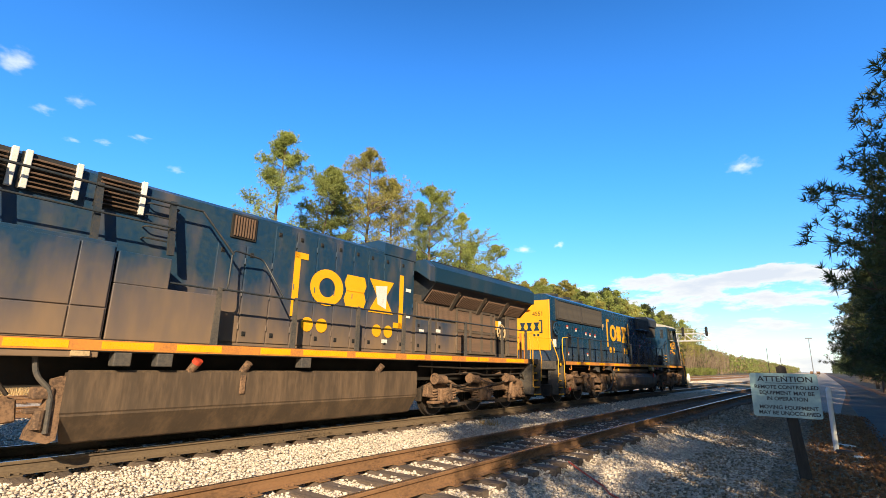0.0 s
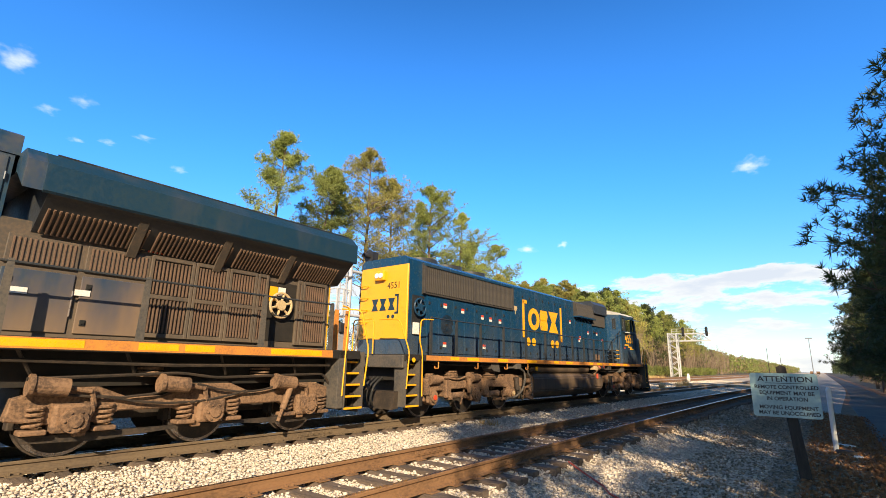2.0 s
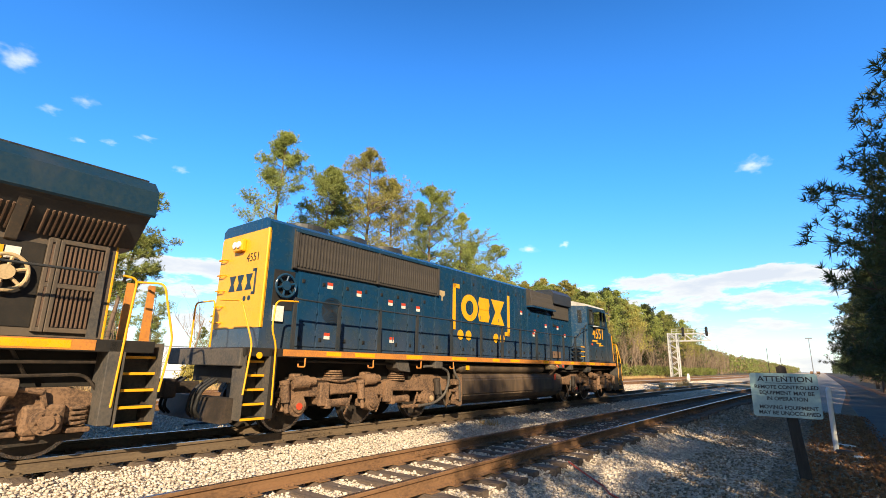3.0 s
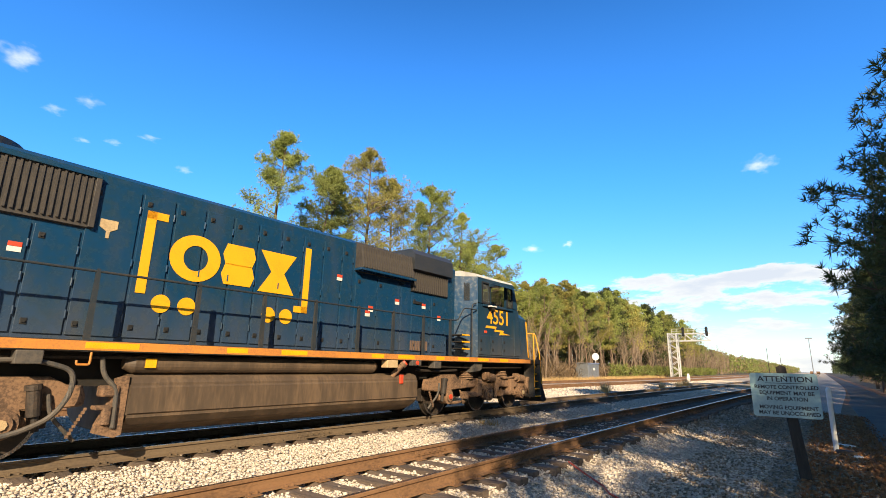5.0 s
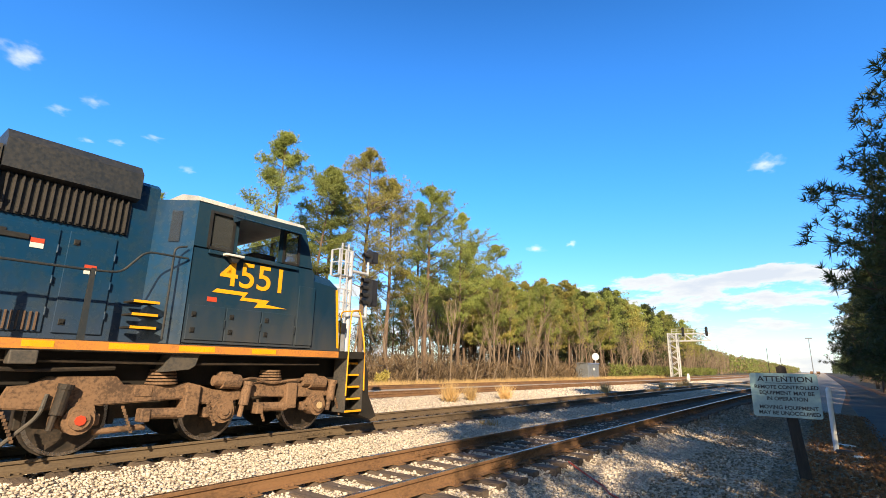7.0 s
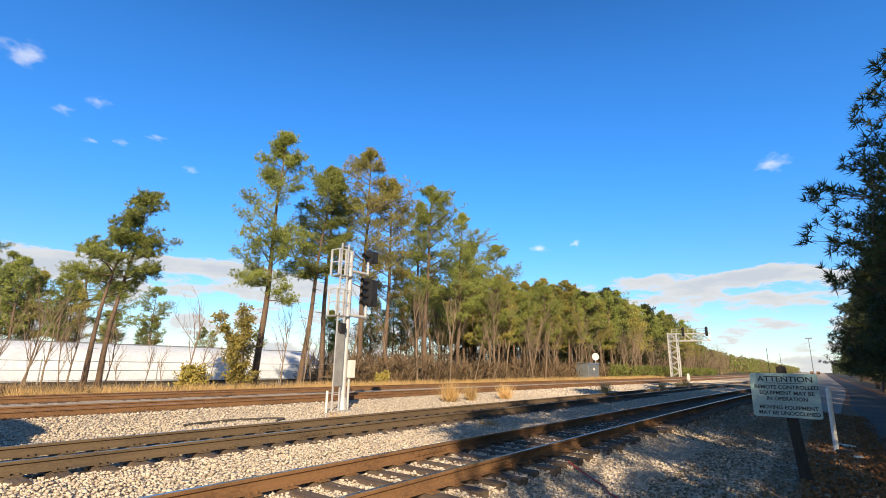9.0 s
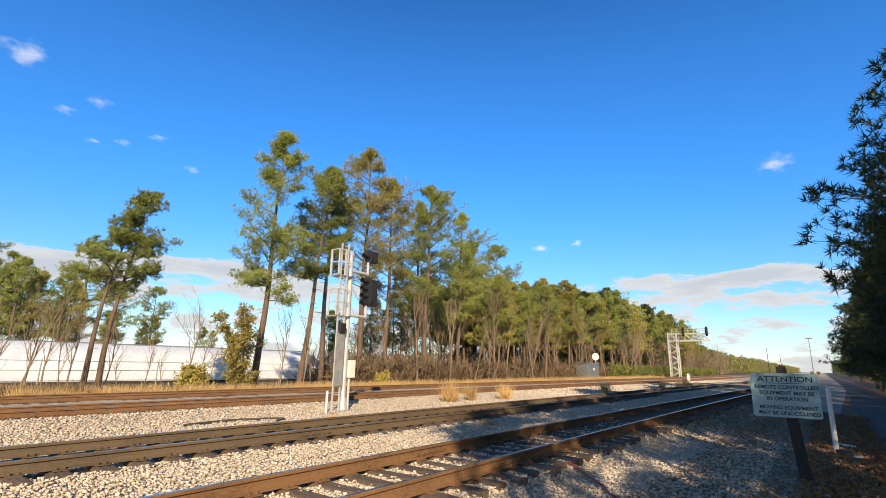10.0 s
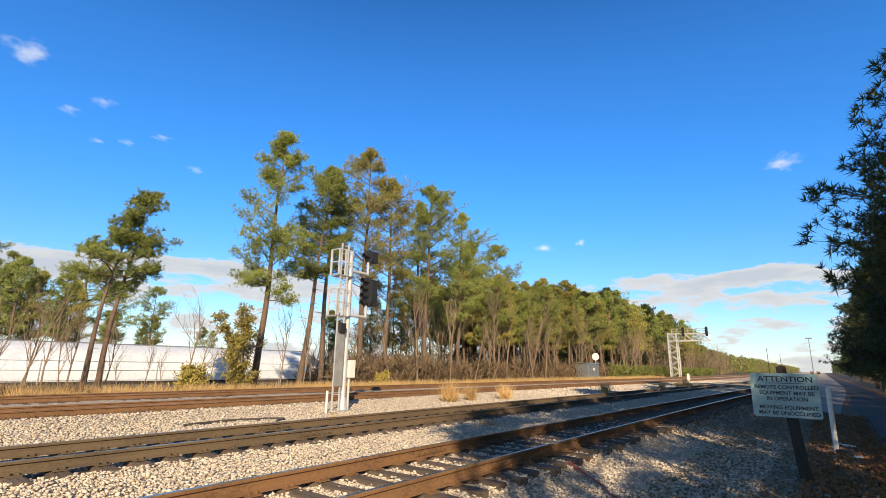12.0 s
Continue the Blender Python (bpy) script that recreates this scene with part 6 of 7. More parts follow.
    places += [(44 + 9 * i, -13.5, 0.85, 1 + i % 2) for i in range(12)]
    # unseen pines behind the camera, added to block skylight from the shaded ground
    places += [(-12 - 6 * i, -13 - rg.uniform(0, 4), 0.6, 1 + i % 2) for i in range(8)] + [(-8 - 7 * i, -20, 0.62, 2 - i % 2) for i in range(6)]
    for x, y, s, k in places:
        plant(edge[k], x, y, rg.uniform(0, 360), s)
    for i in range(34):
        x = 16 + i * 3.0
        plant(rg.choice(bare), x, -8.4 - rg.random() * 2.6, rg.uniform(0, 360), rg.uniform(0.4, 0.75))


def blades(name, spots, material, n, h, w, seed, label, category="grass", kind="stuff", spread=0.35):
    ob = new(name, tufts(name, spots, [(0, 0, 1.0)] * len(spots), material, n, h, w, seed, spread))
    return tagged(ob, label, category, kind=kind)


def build_undergrowth():
    rg = random.Random(9)
    spots = []
    for i in range(7500):
        x = 6 + 110 * rg.random() ** 1.4
        y = 26.6 + rg.random() * 5.0
        if noise.noise((x * 0.7, y * 0.9, 2.0)) > -0.12:
            spots.append((x, y, ground_z(x, y) - 0.25 * rg.random()))
    blades("dry_grass", spots, M_DRYGRASS, 9, 0.75, 0.03, 1, "fringe of tall straw-coloured dry grass along the far track")
    for i, (x, y, n, h) in enumerate(((19.4, 14.3, 34, 0.95), (20.9, 14.1, 24, 0.85), (23.5, 13.7, 24, 0.85), (35, 12.3, 26, 0.8), (46, 11.2, 18, 0.7), (50, 10.8, 20, 0.7), (57, 11.6, 26, 0.9), (12.2, 7.6, 8, 0.22), (10.4, 11.9, 6, 0.2))):
        sp = [(x + rg.gauss(0, 0.14), y + rg.gauss(0, 0.14), ground_z(x, y)) for _ in range(n)]
        blades("grass_clump", sp, M_DRYGRASS, 12, h, 0.02, 20 + i, "clump of dry straw-coloured grass in the ballast", "grass clump", "")
    spots = []
    for i in range(2600):
        x = 31 + 210 * rg.random() ** 1.3
        y = 33.5 + rg.random() * 9 + max(0, (x - 60) * 0.03)
        spots.append((x, y, ground_z(x, y) + rg.random() ** 2 * 2.2))
    for i in range(5200):
        x = 43 + 290 * rg.random() ** 1.15
        y = 40 + rg.random() * 17 + max(0, (x - 60) * 0.035)
        spots.append((x, y, ground_z(x, y) + rg.random() ** 1.5 * 5.5))
    blades("brushwood", spots, M_BRUSH, 12, 1.5, 0.09, 3, "tangle of brown leafless brush under the trees", "undergrowth", spread=0.8)
    spots = []
    for i in range(2400):
        x = 17 + 150 * rg.random() ** 1.5
        y = -7.2 - rg.random() * 4.5
        spots.append((x, y, -0.65 + rg.random() ** 1.6 * 3.0))
    blades("brushwood", spots, M_BRUSH, 12, 0.9, 0.04, 4, "reddish brown brush along the road edge", "undergrowth", spread=0.9)
    spots = []
    for i in range(300):
        x = 100 + 150 * rg.random()
        y = 31.0 + rg.random() * 3 + max(0, (x - 60) * 0.03)
        spots.append((x, y, -0.6 + rg.random() * 2.2))
    blades("green_shrubs", spots, M_PINE, 40, 1.1, 0.1, 5, "green shrubs at the edge of the woods", "shrub", spread=1.0)
    spots = [(20 + 34 * rg.random() ** 1.3, -5.6 + rg.random() * 1.0, -0.7 + 2.6 * rg.random() ** 1.7) for _ in range(900)]
    blades("brushwood", spots, foliage("rusty_leaves", (0.42, 0.19, 0.075), (0.22, 0.11, 0.05)), 9, 0.5, 0.045, 6, "rust-brown leafy brush beside the access road", "undergrowth", spread=0.9)
    spots = [(4.6 + 4.6 * rg.random(), 28.6 + rg.random() * 2.4, -0.6 + 0.5 * rg.random()) for _ in range(260)]
    blades("brushwood", spots, M_BRUSH, 10, 0.55, 0.03, 7, "low dark heap of cut brush beside the far track", "undergrowth", spread=0.9)
    # fallen leaves on the road shoulder
    spots = [(9 + 24 * rg.random() ** 1.7, -1.4 + 2.0 * rg.random(), 0) for _ in range(11000)]
    spots = [(x, y, ground_z(x, y) + 0.01) for x, y, _ in spots]
    ob = new("fallen_leaves", tufts("fallen_leaves", spots, [(rg.uniform(-1, 1), rg.uniform(-1, 1), 0.1) for _ in spots], mat("fallen_leaf", (0.36, 0.16, 0.06), (0.18, 0.09, 0.04), rough=0.8, isl=0.5, bump=0), 2, 0.09, 0.07, 8, 0.3))
    tagged(ob, "scattered reddish-brown fallen leaves and pine straw", "leaves", kind="stuff")


def far_woods():
    """The last of the woods towards the horizon, on both sides of the line."""
    rg = random.Random(15)
    spots, low, shady = [], [], []
    for i in range(5200):
        x = 325 + 1300 * rg.random() ** 1.6
        y = 47 + rg.random() * 22
        h = 11.5 + 2.5 * noise.noise((x * 0.03, y * 0.1, 0)) + 2 * noise.noise((x * 0.11, 3, 0))
        (spots if rg.random() < 0.55 + 0.4 * noise.noise((x * 0.012, 7, 0)) else low).append((x, y, -0.6 + h * rg.random() ** 0.7))
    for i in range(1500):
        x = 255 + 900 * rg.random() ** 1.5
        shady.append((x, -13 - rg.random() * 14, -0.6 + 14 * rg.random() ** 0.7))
    # the shade on this side of the line is put into the needle colour
    blades("far_woods", shady, M_PINE_SHADED, 14, 2.2, 0.5, 33, "distant pines along the access road, coloured dark for shade", "woods", spread=1.1)
    blades("far_woods", spots, M_PINE, 14, 2.2, 0.5, 31, "distant band of green pine woods along the line", "woods", spread=1.1)
    blades("far_woods", low, M_BRUSH, 14, 2.4, 0.3, 32, "distant band of grey-brown leafless woods", "woods", spread=0.9)


build_trees()
build_undergrowth()
far_woods()
# ---- signals, sign, buildings ----
M_ALU = mat("pale_galvanised_steel", (0.66, 0.66, 0.66), (0.5, 0.5, 0.5), rough=0.45, metal=0.25, scale=2, fine=25, bump=0.03)
M_GREYSTEEL = mat("grey_steel_grating", (0.42, 0.43, 0.44), (0.3, 0.3, 0.3), rough=0.55, metal=0.3, bump=0.05)
M_SIGNAL = mat("matt_black_signal", (0.018, 0.018, 0.02), (0.03, 0.03, 0.032), rough=0.55, bump=0.03)
M_SIGN = mat("pale_blue_white_sign", (0.35, 0.52, 0.52), (0.29, 0.44, 0.45), rough=0.35, scale=2.5, fine=20, bump=0.02)
M_INK = mat("black_sign_ink", (0.02, 0.025, 0.03), (0.03, 0.03, 0.035), rough=0.5, bump=0)
M_POST = mat("dark_treated_timber", (0.035, 0.03, 0.026), (0.07, 0.055, 0.045), rough=0.9, scale=4, fine=30, bump=0.5, stretch=(4, 4, 0.6))
M_PVC = mat("white_plastic_post", (0.78, 0.76, 0.72), (0.5, 0.46, 0.4), rough=0.45, bump=0.02, lo=0.55, hi=0.8)
M_TARP = mat("white_film_roof", (0.74, 0.78, 0.85), (0.60, 0.65, 0.73), rough=0.45, scale=0.5, fine=3, bump=0.25, bump_scale=0.05)
M_SILVER = mat("silver_cabinet", (0.36, 0.38, 0.40), (0.24, 0.26, 0.28), rough=0.4, metal=0.6, bump=0.04)
M_HOSE = mat("red_cable", (0.55, 0.10, 0.06), (0.4, 0.08, 0.05), rough=0.5, bump=0.02)
M_FENCE = mat("fence_wire", (0.4, 0.4, 0.4), (0.3, 0.3, 0.3), rough=0.5, metal=0.5, bump=0)
M_CROSS = mat("packed_gravel", (0.42, 0.33, 0.22), (0.27, 0.21, 0.14), rough=0.95, scale=2, fine=30, bump=0.5)


def signal_head(parent, x, y, z0, z1, n, w):
    """Black backboard with hooded lamps that face the coming trains."""
    bm = B()
    r = w / 2
    prof = [(y - r * math.cos(a), z0 + r - r * math.sin(a)) for a in [i * math.pi / 8 for i in range(9)]] + [(y + r * math.cos(a), z1 - r + r * math.sin(a)) for a in [i * math.pi / 8 for i in range(9)]]
    prism(bm, prof, x, x + 0.03)
    h = part("signal_head", bm, M_SIGNAL, parent)
    part("lamp_housing", box(B(), x + 0.03, x + 0.42, y - r * 0.62, y + r * 0.62, z0 + 0.06, z1 - 0.06, 0.03), M_SIGNAL, h)
    for i in range(n):
        z = z0 + (z1 - z0) * (i + 0.5) / n
        bm = B()
        k = 12
        ring = []
        for j in range(k + 1):
            a = -0.35 + (math.pi + 0.7) * j / k
            ring.append([bm.verts.new((xx, y + rr * math.cos(a), z + rr * math.sin(a))) for xx, rr in ((x, 0.12), (x - 0.3, 0.12), (x - 0.3, 0.108), (x, 0.108))])
        for a, b in zip(ring, ring[1:]):
            for j in range(4):
                bm.faces.new((a[j], b[j], b[(j + 1) % 4], a[(j + 1) % 4]))
        bmesh.ops.recalc_face_normals(bm, faces=bm.faces)
        part("visor", bm, M_SIGNAL, h)
        part("lens", cyl(B(), (x - 0.012, y, z), (x, y, z), 0.1, 16), M_BLACK, h)


def gallery(parent, x0, x1, y0, y1, z):
    """A small service platform with railings."""
    bm = box(B(), x0, x1, y0, y1, z - 0.05, z, 0.01)
    g = part("service_platform", bm, M_GREYSTEEL, parent)
    for x, y in ((x0, y0), (x0, y1), (x1, y0), ((x0 + x1) / 2, y0)):
        part("rail_post", box(B(), x - 0.03, x + 0.03, y - 0.03, y + 0.03, z, z + 1.0, 0.005), M_ALU, g)
    for zz in (z + 0.5, z + 1.0):
        part("rail_bar", tube(B(), [(x1, y0, zz), (x0, y0, zz), (x0, y1, zz)], 0.022, 6), M_ALU, g)


def signal_mast():
    S = tagged(new("railway_signal"), "pale steel railway signal mast with ladder, platforms and black lamp heads", "railway signal")
    X, Y, Z = 12.75, 14.4, -0.34
    bm = B()
    cyl(bm, (0, 0, 0.05), (0, 0, 6.1), 0.1, 20, 0.085)
    part("mast", bm, M_ALU, S, smooth=False)
    bm = cyl(B(), (0, 0, 0.0), (0, 0, 0.5), 0.19, 20, 0.115)
    part("mast_foot", bm, M_ALU, S)
    part("base_plate", box(B(), -0.42, 0.42, -0.42, 0.42, -0.12, 0.06, 0.02), M_GREYSTEEL, S)
    gallery(S, -0.74, -0.1, -0.16, 0.3, 5.05)
    gallery(S, -0.74, -0.1, -0.16, 0.3, 3.5)
    for x in (-0.62, -0.3):
        part("ladder_stile", box(B(), x - 0.025, x + 0.025, -0.16, -0.11, 0.0, 6.3), M_ALU, S)
    for i in range(20):
        part("ladder_rung", cyl(B(), (-0.62, -0.135, 0.3 + i * 0.31), (-0.3, -0.135, 0.3 + i * 0.31), 0.014, 6), M_ALU, S)
    part("ladder_guard", box(B(), -0.66, -0.26, -0.2, -0.17, 0.9, 2.9, 0.01), M_GREYSTEEL, S)
    part("ladder_latch", box(B(), -0.6, -0.3, -0.3, -0.16, 2.85, 3.2, 0.02), M_SIGNAL, S)
    for z in (5.3, 3.55):
        part("head_arm", tube(B(), [(0, 0, z), (0.92, 0, z)], 0.06, 10), M_ALU, S)
        part("head_pipe", tube(B(), [(0.92, 0, z - 0.05), (0.92, 0, z + 0.5)], 0.05, 10), M_ALU, S)
    signal_head(S, 0.94, 0, 5.75, 6.35, 1, 0.46)
    signal_head(S, 0.94, 0, 3.95, 5.15, 4, 0.62)
    part("relay_box", box(B(), 0.14, 0.42, -0.14, 0.14, 1.2, 1.85, 0.015), M_PVC, S)
    part("conduit", tube(B(), [(0.25, 0, 1.2), (0.25, 0, 0.0)], 0.05, 8), M_ALU, S)
    S.matrix_basis = pose(X, Y, Z, 0, 0, 0)
    p = tagged(part("marker_post", cyl(B(), (0, 0, -0.1), (0, 0, 0.75), 0.045, 12), M_PVC), "short white plastic marker post in ballast", "post")
    p.location = (11.75, 14.1, -0.32)


def signal_gantry():
    """A far cantilever signal bridge of lattice steel."""
    G = tagged(new("signal_gantry"), "pale lattice steel cantilever signal bridge over the tracks", "signal gantry")
    X, Y = 138.0, 30.0
    bm = B()
    w = 1.0
    for dx, dy in ((-w, -w), (w, -w), (-w, w), (w, w)):
        box(bm, dx - 0.14, dx + 0.14, dy - 0.14, dy + 0.14, 0, 11.0)
    part("tower_leg", bm, M_ALU, G)
    bm = B()
    for i in range(8):
        z0, z1 = 11.0 * i / 8, 11.0 * (i + 1) / 8
        s = 1 if i % 2 else -1
        for q in (-w, w):
            tube(bm, [(q, -w * s, z0), (q, w * s, z1)], 0.09, 4)
            tube(bm, [(-w * s, q, z0), (w * s, q, z1)], 0.09, 4)
    part("tower_lattice", bm, M_ALU, G)
    bm = B()
    for x in (-0.8, 0.8):
        for z in (9.0, 10.8):
            box(bm, x - 0.12, x + 0.12, -8.6, 1.0, z - 0.12, z + 0.12)
    for i in range(5):
        y0 = 1 - 1.92 * i
        s = i % 2
        for x in (-0.8, 0.8):
            tube(bm, [(x, y0, 9.0 if s else 10.8), (x, y0 - 1.92, 10.8 if s else 9.0)], 0.08, 4)
            tube(bm, [(x, y0 - 1.92, 9.0), (x, y0 - 1.92, 10.8)], 0.07, 4)
    part("cantilever_arm", bm, M_ALU, G)
    bm = B()
    for i in range(7):
        y = 0 - 1.3 * i
        tube(bm, [(-0.9, y, 10.9), (-0.9, y, 12.0)], 0.05, 4)
    tube(bm, [(-0.9, 0, 12.0), (-0.9, -8.4, 12.0)], 0.05, 4)
    tube(bm, [(-0.9, 0, 11.45), (-0.9, -8.4, 11.45)], 0.05, 4)
    part("walkway_rail", bm, M_ALU, G)
    for y in (-2.8, -8.2):
        signal_head(G, -1.4, y, 10.0, 12.4, 3, 0.62)
    G.matrix_basis = pose(X, Y, -0.4)


def attention_sign():
    S = tagged(new("warning_sign"), "pale metal warning sign with black lettering on leaning dark timber post", "sign")
    bm = B()
    prism(bm, [(-0.1, -0.2), (0.1, -0.2), (0.095, 1.1), (0.085, 2.06), (0.0, 2.1), (-0.085, 2.06), (-0.095, 1.1)], -0.07, 0.07)
    post = part("post", bm, M_POST, S)
    post.matrix_basis = pose(0.085, -0.12, 0, -4.5, 0, 0)
    r, w, h = 0.05, 1.16, 0.87
    prof = []
    for cx, cz, a0 in ((w / 2 - r, h / 2 - r, 0), (-w / 2 + r, h / 2 - r, 90), (-w / 2 + r, -h / 2 + r, 180), (w / 2 - r, -h / 2 + r, 270)):
        prof += [(cx + r * math.cos(radians(a0 + k * 30)), cz + r * math.sin(radians(a0 + k * 30))) for k in range(4)]
    board = part("sign_board", prism(B(), prof, -0.004, 0.004, "y"), M_SIGN, S, "pale blue-white aluminium board")
    for words, size, z, st in (("ATTENTION", 0.15, 0.315, 1.12), ("REMOTE CONTROLLED", 0.102, 0.155, 1.0), ("EQUIPMENT MAY BE", 0.102, 0.04, 1.0), ("IN OPERATION", 0.102, -0.075, 1.0),
                               ("MOVING EQUIPMENT", 0.102, -0.245, 1.0), ("MAY BE UNOCCUPIED", 0.102, -0.355, 1.0)):
        lettering("sign_lettering", words, size, Matrix.Translation((0.03, -0.006, z)) @ UPRIGHT, M_INK, board, 0.001, stretch=st, bold=0.0025)
    part("sign_rule", box(B(), -0.31, 0.37, -0.007, -0.004, 0.232, 0.242), M_INK, board)
    for z in (0.38, -0.38):
        part("bolt", disc(B(), (0.03, -0.014, z), 0.014, 0.012, 10), M_POST, board)
    board.matrix_basis = Matrix.Translation((-0.02, 0.03, 1.49)) @ pose(0, 0, 0, 0, -1.0, 0) @ Matrix.Rotation(radians(-90), 4, "Z")
    S.matrix_basis = pose(12.5, 0.655, -0.58)
    p = tagged(new("marker_post"), "white plastic marker post with rounded top, slightly leaning", "post")
    bm = cyl(B(), (0, 0, -0.1), (0, 0, 1.68), 0.062, 16)
    cyl(bm, (0, 0, 1.68), (0, 0, 1.73), 0.062, 16, 0.03)
    part("tube", bm, M_PVC, p)
    p.matrix_basis = pose(17.9, -0.02, -0.76, 1.0, -1.5, 0)
    b = tagged(part("concrete_block", box(B(), -0.16, 0.16, -0.2, 0.2, -0.05, 0.14, 0.03), M_POST), "dark square block beside the white post", "block")
    b.matrix_basis = pose(17.4, -0.22, -0.76, 0, 0, 12)
    for i, (x, y, s) in enumerate(((17.2, -0.45, 0.22), (19.5, -0.25, 0.3), (10.15, -0.42, 0.3))):
        bm = B()
        box(bm, -s, s, -s * 0.45, s * 0.45, 0, 0.05, 0.02)
        c = tagged(part("litter_scrap", bm, M_PVC), "crumpled white scrap lying on fallen leaves", "litter")
        c.matrix_basis = pose(x, y, ground_z(x, y) + 0.005, 4, 3, 25 * i)
    pts = [(8.6, 3.75), (8.35, 3.3), (8.05, 2.95), (7.75, 2.75), (7.6, 2.5), (7.72, 2.2), (7.6, 2.0)]
    tagged(part("cable", tube(B(), [(x, y, ground_z(x, y) + 0.05) for x, y in pts], 0.016, 8), M_HOSE), "thin red cable lying loose across the ballast", "cable")
    pts = [(6.6, 13.6), (8.0, 13.9), (9.3, 13.5), (9.4, 13.1), (8.8, 12.7)]
    tagged(part("cable", tube(B(), arc([(x, y, ground_z(x, y) + 0.06) for x, y in pts], 0.6), 0.03, 8), M_STANG), "loose weathered cable lying on pale ballast", "cable")


def backdrop_buildings():
    T = tagged(new("film_covered_shed"), "long low shed under shiny white plastic film with rounded side", "shed")
    x0, x1 = -30.0, 37.5
    prof = [(46.2, -0.7), (46.3, 0.4), (46.8, 1.4), (47.8, 2.15), (49.5, 2.65), (52, 2.8), (56, 2.6), (58, 1.6), (58.4, -0.7)]
    bm = B()
    rings = []
    n = 60
    for i in range(n + 1):
        x = x0 + (x1 - x0) * i / n
        sag = 0.04 * (i % 2)
        rings.append([bm.verts.new((x, y + sag, z - sag * 0.8 + 0.03 * noise.noise((x, y, z)))) for y, z in prof])
    for k, f in enumerate((0.82, 0.55, 0.2)):
        x = x1 + 0.9 * (k + 1)
        rings.append([bm.verts.new((x, 52 + (y - 52) * (0.6 + 0.4 * f), -0.7 + (z + 0.7) * f)) for y, z in prof])
    for a, b in zip(rings, rings[1:]):
        for j in range(len(prof) - 1):
            bm.faces.new((a[j], b[j], b[j + 1], a[j + 1]))
    bmesh.ops.recalc_face_normals(bm, faces=bm.faces)
    part("film_cover", bm, M_TARP, T, smooth=True)
    part("ridge_pipe", tube(B(), [(x0, 49.5, 2.7), (x1, 49.5, 2.7)], 0.05, 6), M_SILVER, T)
    part("base_board", box(B(), x0, x1, 46.1, 46.18, -0.7, -0.35), M_POST, T)
    f = tagged(new("wire_fence"), "thin wire fence on slim metal posts beside dry grass", "fence")
    me = part("fence_post", cyl(B(), (0, 0, -0.2), (0, 0, 1.9), 0.035, 8), M_FENCE, f)
    me.location = (-4, 36, -0.6)
    for i in range(1, 14):
        share("fence_post", me.data, f, pose(-4 + 3.2 * i, 36, -0.6))
    for z in (0.1, 0.7, 1.25):
        part("fence_wire", tube(B(), [(-4, 36, z), (17, 35.98, z - 0.02), (37.6, 36, z)], 0.018, 4), M_FENCE, f)
    c = tagged(new("equipment_cabin"), "silver metal signalling equipment cabin beside the woods", "equipment cabin")
    part("body", box(B(), -2.7, 2.7, -1.1, 1.1, 0.2, 2.75, 0.03), M_SILVER, c)
    part("roof", prism(B(), [(-1.25, 2.75), (1.25, 2.75), (1.1, 2.9), (-1.1, 2.9)], -2.85, 2.85), M_SILVER, c)
    for x in (-1.8, 0.0, 1.8):
        part("door", box(B(), x - 0.8, x + 0.8, -1.13, -1.1, 0.35, 2.6, 0.01), M_SILVER, c)
    part("notice", box(B(), -0.4, 0.5, -1.15, -1.13, 1.6, 2.0), M_PVC, c)
    part("plinth", box(B(), -2.6, 2.6, -1.0, 1.0, -0.1, 0.2), M_POST, c)
    c.matrix_basis = pose(87.6, 33.8, -0.6)
    d = tagged(new("round_target"), "white round disc on a thin pole near the woods", "disc sign")
    part("pole", cyl(B(), (0, 0.06, 0), (0, 0.06, 4.0), 0.05, 8), M_ALU, d)
    part("disc", cyl(B(), (0, -0.03, 3.95), (0, 0.03, 3.95), 0.66, 28), M_WHITE, d)
    d.matrix_basis = pose(90.2, 33.2, -0.5, 0, 0, -50)
    b = tagged(part("crossing_sign", prism(B(), [(-0.16, 0), (0.16, 0), (0.18, 0.7), (0.1, 1.2), (-0.1, 1.2), (-0.18, 0.7)], -0.04, 0.04), M_PVC), "white board leaning at the gravel crossing", "sign")
    b.matrix_basis = pose(66, 13.0, -0.25, 0, 0, 0)
    k = tagged(part("crossing", prism(B(), [(3.0, -0.45), (3.9, -0.03), (12.0, -0.03), (13.2, -0.4)], 58, 64), M_CROSS), "tan packed gravel crossing over the tracks", "crossing", kind="structure")
    p = tagged(new("light_pole"), "tall slim yard light pole in the distance", "street lamp")
    part("pole", cyl(B(), (0, 0, 0), (0, 0, 18.0), 0.22, 10, 0.14), M_SILVER, p)
    part("lamp_bar", box(B(), -0.3, 0.3, -1.4, 1.4, 17.9, 18.5), M_SILVER, p)
    p.matrix_basis = pose(300, 3.6, -0.7)
    for i, (x, y, h) in enumerate(((420, 30, 18), (520, 28, 17))):
        q = tagged(part("utility_pole", cyl(B(), (0, 0, 0), (0, 0, h), 0.25, 8, 0.15), M_POST), "distant dark timber utility pole", "utility pole")
        q.matrix_basis = pose(x, y, -0.7)
    for i, (x, y) in enumerate(((470, 6.5), (500, 3.0))):
        v = tagged(new("rail_wagon"), "rust-red freight wagon far down the line", "wagon")
        part("body", box(B(), -6, 6, -1.2, 1.2, 0.9, 2.6, 0.1), M_RAILSIDE, v)
        part("frame", box(B(), -6.4, 6.4, -1.2, 1.2, 0.5, 1.0), M_SHADE, v)
        v.matrix_basis = pose(x, y, -0.6)


CLOUDS = []


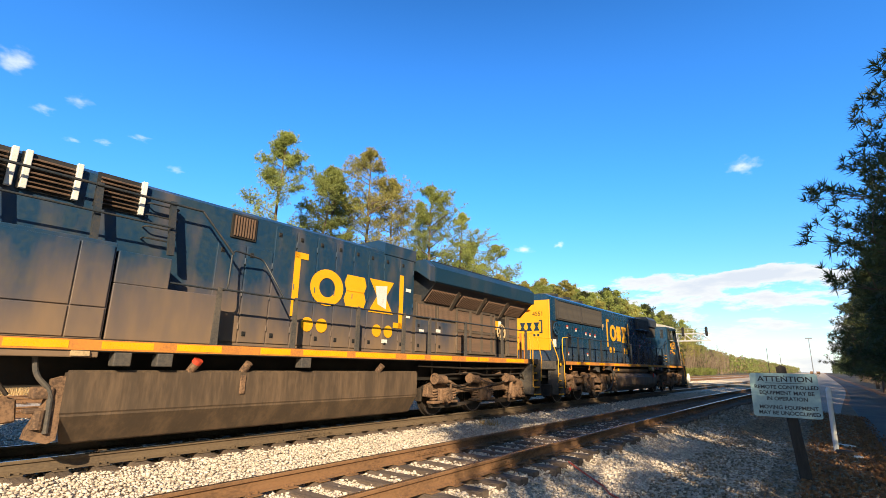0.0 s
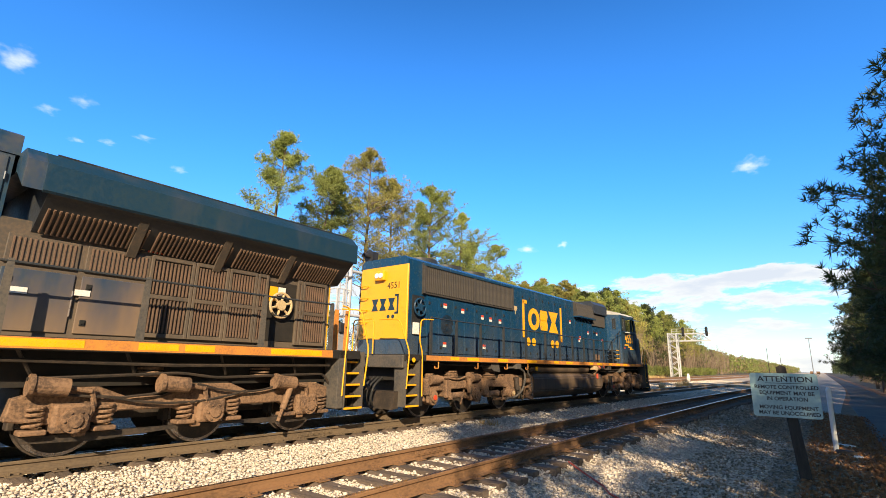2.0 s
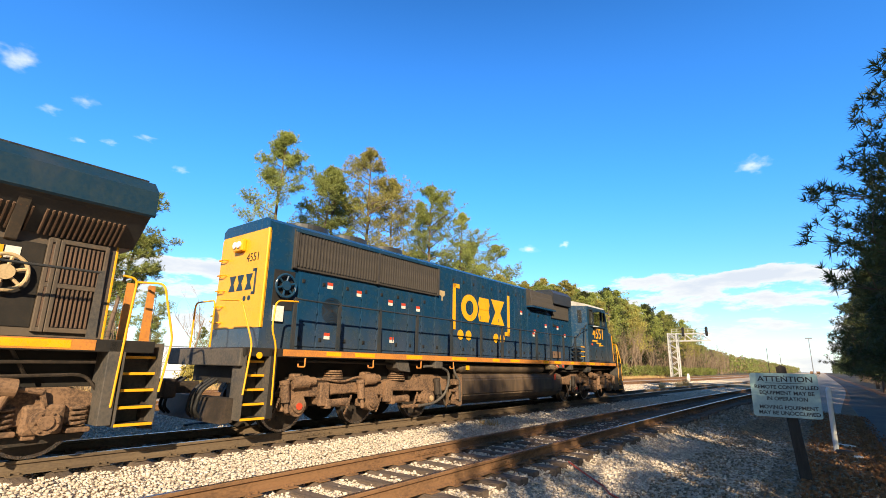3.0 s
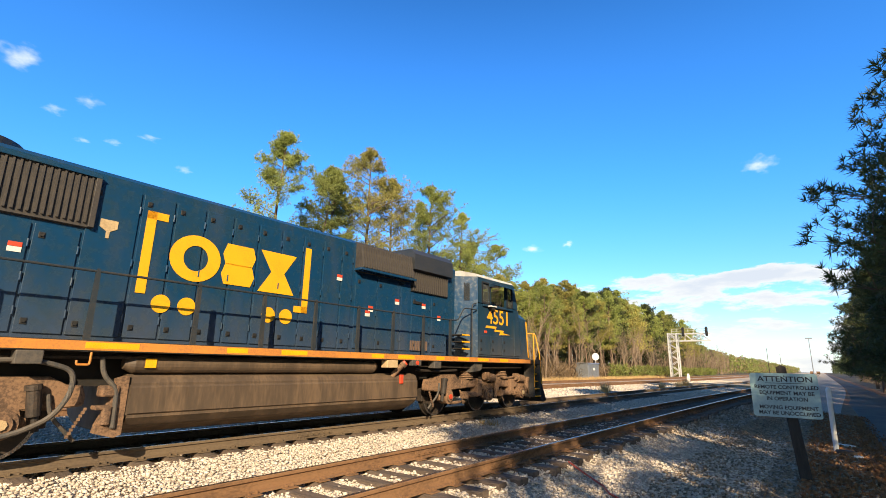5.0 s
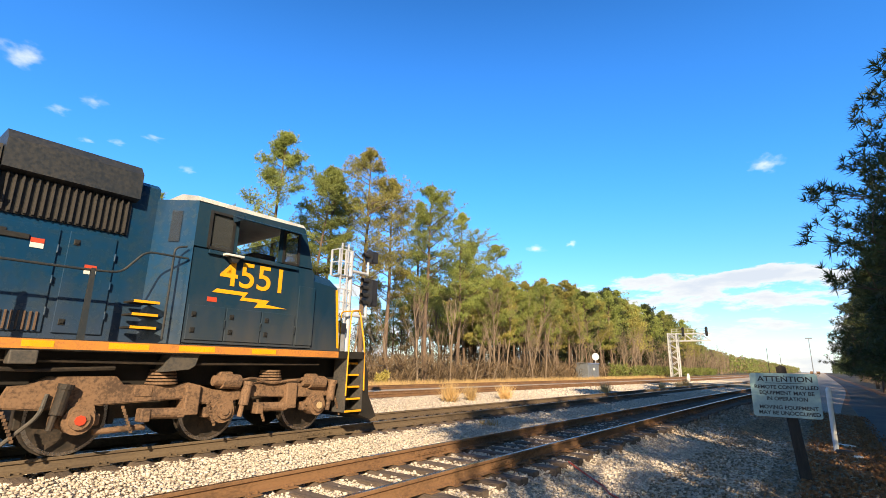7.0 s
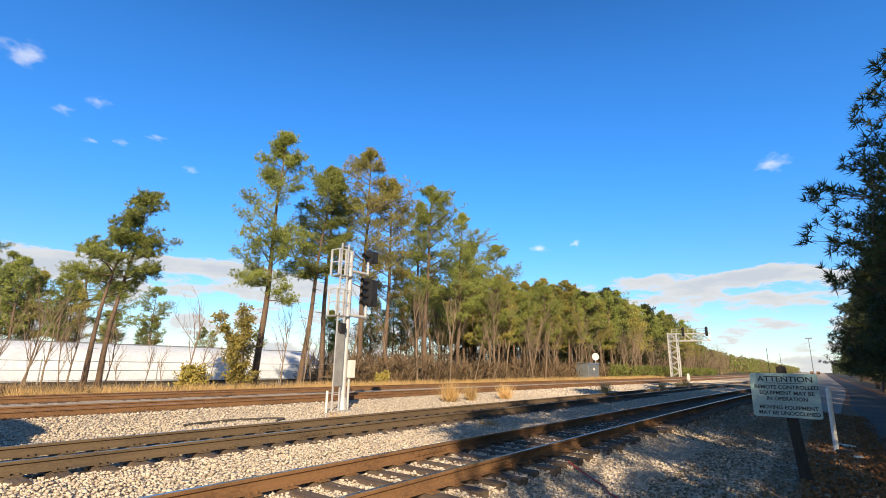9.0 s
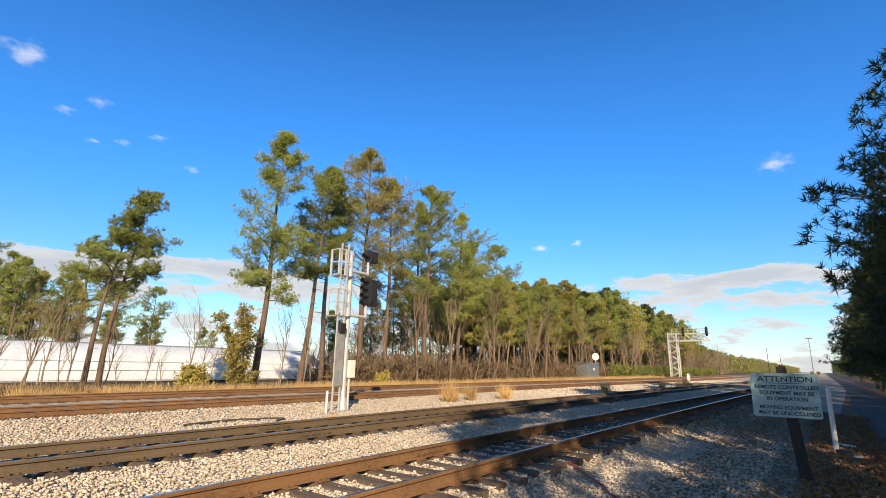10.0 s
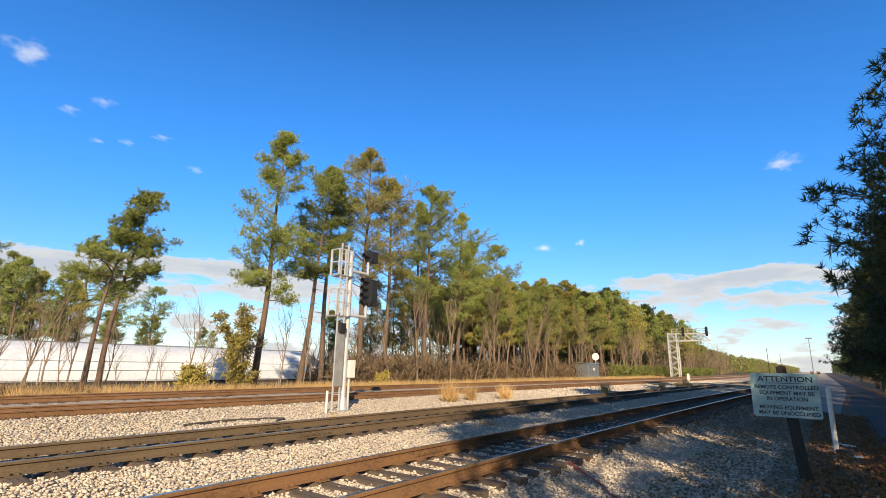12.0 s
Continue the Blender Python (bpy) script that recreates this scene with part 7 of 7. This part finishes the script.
def cloud_material(name, most):
    m = bpy.data.materials.new(name)
    m.use_nodes = True
    nt = m.node_tree
    nt.nodes.clear()
    N = lambda kind, **kw: make_node(nt, kind, **kw)
    tc, oi = N("ShaderNodeTexCoord"), N("ShaderNodeObjectInfo")
    nz = N("ShaderNodeTexNoise")
    nz.noise_dimensions = "4D"
    nz.inputs["Scale"].default_value, nz.inputs["Detail"].default_value = 2.2, 8
    nt.links.new(tc.outputs["Object"], nz.inputs["Vector"])
    ml = N("ShaderNodeMath", operation="MULTIPLY")
    ml.inputs[1].default_value = 30.0
    nt.links.new(oi.outputs["Random"], ml.inputs[0])
    nt.links.new(ml.outputs[0], nz.inputs["W"])
    ln = N("ShaderNodeVectorMath", operation="LENGTH")
    nt.links.new(tc.outputs["Object"], ln.inputs[0])
    sub = N("ShaderNodeMath", operation="MULTIPLY_ADD")
    sub.inputs[1].default_value, sub.inputs[2].default_value = -0.75, 0.28
    nt.links.new(ln.outputs["Value"], sub.inputs[0])
    add = N("ShaderNodeMath", operation="ADD")
    nt.links.new(nz.outputs["Fac"], add.inputs[0])
    nt.links.new(sub.outputs[0], add.inputs[1])
    mr = N("ShaderNodeMapRange", interpolation_type="SMOOTHSTEP")
    for k, v in zip(("From Min", "From Max", "To Min", "To Max"), (0.36, 0.95, 0.0, most)):
        mr.inputs[k].default_value = v
    nt.links.new(add.outputs[0], mr.inputs["Value"])
    em, tr, mx, out = N("ShaderNodeEmission"), N("ShaderNodeBsdfTransparent"), N("ShaderNodeMixShader"), N("ShaderNodeOutputMaterial")
    em.inputs["Color"].default_value, em.inputs["Strength"].default_value = (0.9, 0.94, 1.0, 1), 0.9
    nt.links.new(mr.outputs[0], mx.inputs[0])
    nt.links.new(tr.outputs[0], mx.inputs[1])
    nt.links.new(em.outputs[0], mx.inputs[2])
    nt.links.new(mx.outputs[0], out.inputs["Surface"])
    return m


def build_clouds():
    thick, thin = cloud_material("small_cloud", 0.62), cloud_material("thin_cloud", 0.33)
    # azimuth, elevation (degrees), width, height (degrees)
    for az, el, w, h, va, ve in ((83.2, 25.4, 7.0, 4.4, -0.07, 0.09), (80.0, 22.15, 3.2, 1.8, -0.16, 0.05), (77.6, 23.6, 4.0, 2.4, -0.16, 0.05), (77.5, 20.1, 2.6, 1.2, -0.16, 0.04), (75.0, 20.6, 2.8, 1.2, -0.16, 0.04),
                                 (71.8, 21.8, 3.6, 1.4, -0.16, 0.04), (68.3, 19.4, 3.2, 1.6, -0.16, 0.03), (4.0, 20.3, 5.2, 3.4, -0.28, -0.03), (27.7, 13.4, 3.8, 2.0, -0.2, 0.01), (23.6, 13.9, 2.6, 1.8, -0.2, 0.01)):
        bm = B()
        bmesh.ops.create_grid(bm, x_segments=2, y_segments=2, size=1.0)
        c = tagged(part("cloud", bm, thick if max(w, az) > 83 or az < 30 else thin), "small thin white fair-weather cloud", "cloud", group="small clouds")
        CLOUDS.append((c, az, el, va, ve))
        c.scale = (1500 * radians(w) / 2, 1500 * radians(h) / 2, 1)


signal_mast()
signal_gantry()
attention_sign()
backdrop_buildings()
build_clouds()
# ---- movement ----
def motions():
    """Both units back past the camera at one steady speed; their wheels roll."""
    times = [i * 0.5 for i in range(25)]
    for unit, off in ((LEAD, 0.0), (TRAIL, -22.7)):
        rows = []
        for t in times:
            x = unit_x(t) + off
            rows.append((t, pose(x, track_y(x, TRACKS["b"]), 0, 0, 0, math.degrees(math.atan(-0.0008 * x)) if x < 50 else 0)))
        walk(unit, rows)
    for c, az, el, va, ve in CLOUDS:                       # the wind carries the clouds slowly along the line
        rows = []
        for t in (0.0, 4.0, 8.0, 12.0):
            a, e = radians(az + va * t), radians(el + ve * t)
            eye = EYE + 1500 * Vector((math.cos(a) * math.cos(e), math.sin(a) * math.cos(e), math.sin(e)))
            rows.append((t, look(eye, EYE)))
        walk(c, rows)
    steps_t = [i * 0.15 for i in range(81)]
    for w, x in WHEELS:
        walk(w, [(t, pose(x, 0, 0.533, 0, -math.degrees(SPEED * t / 0.533) % 360, 0)) for t in steps_t])


motions()
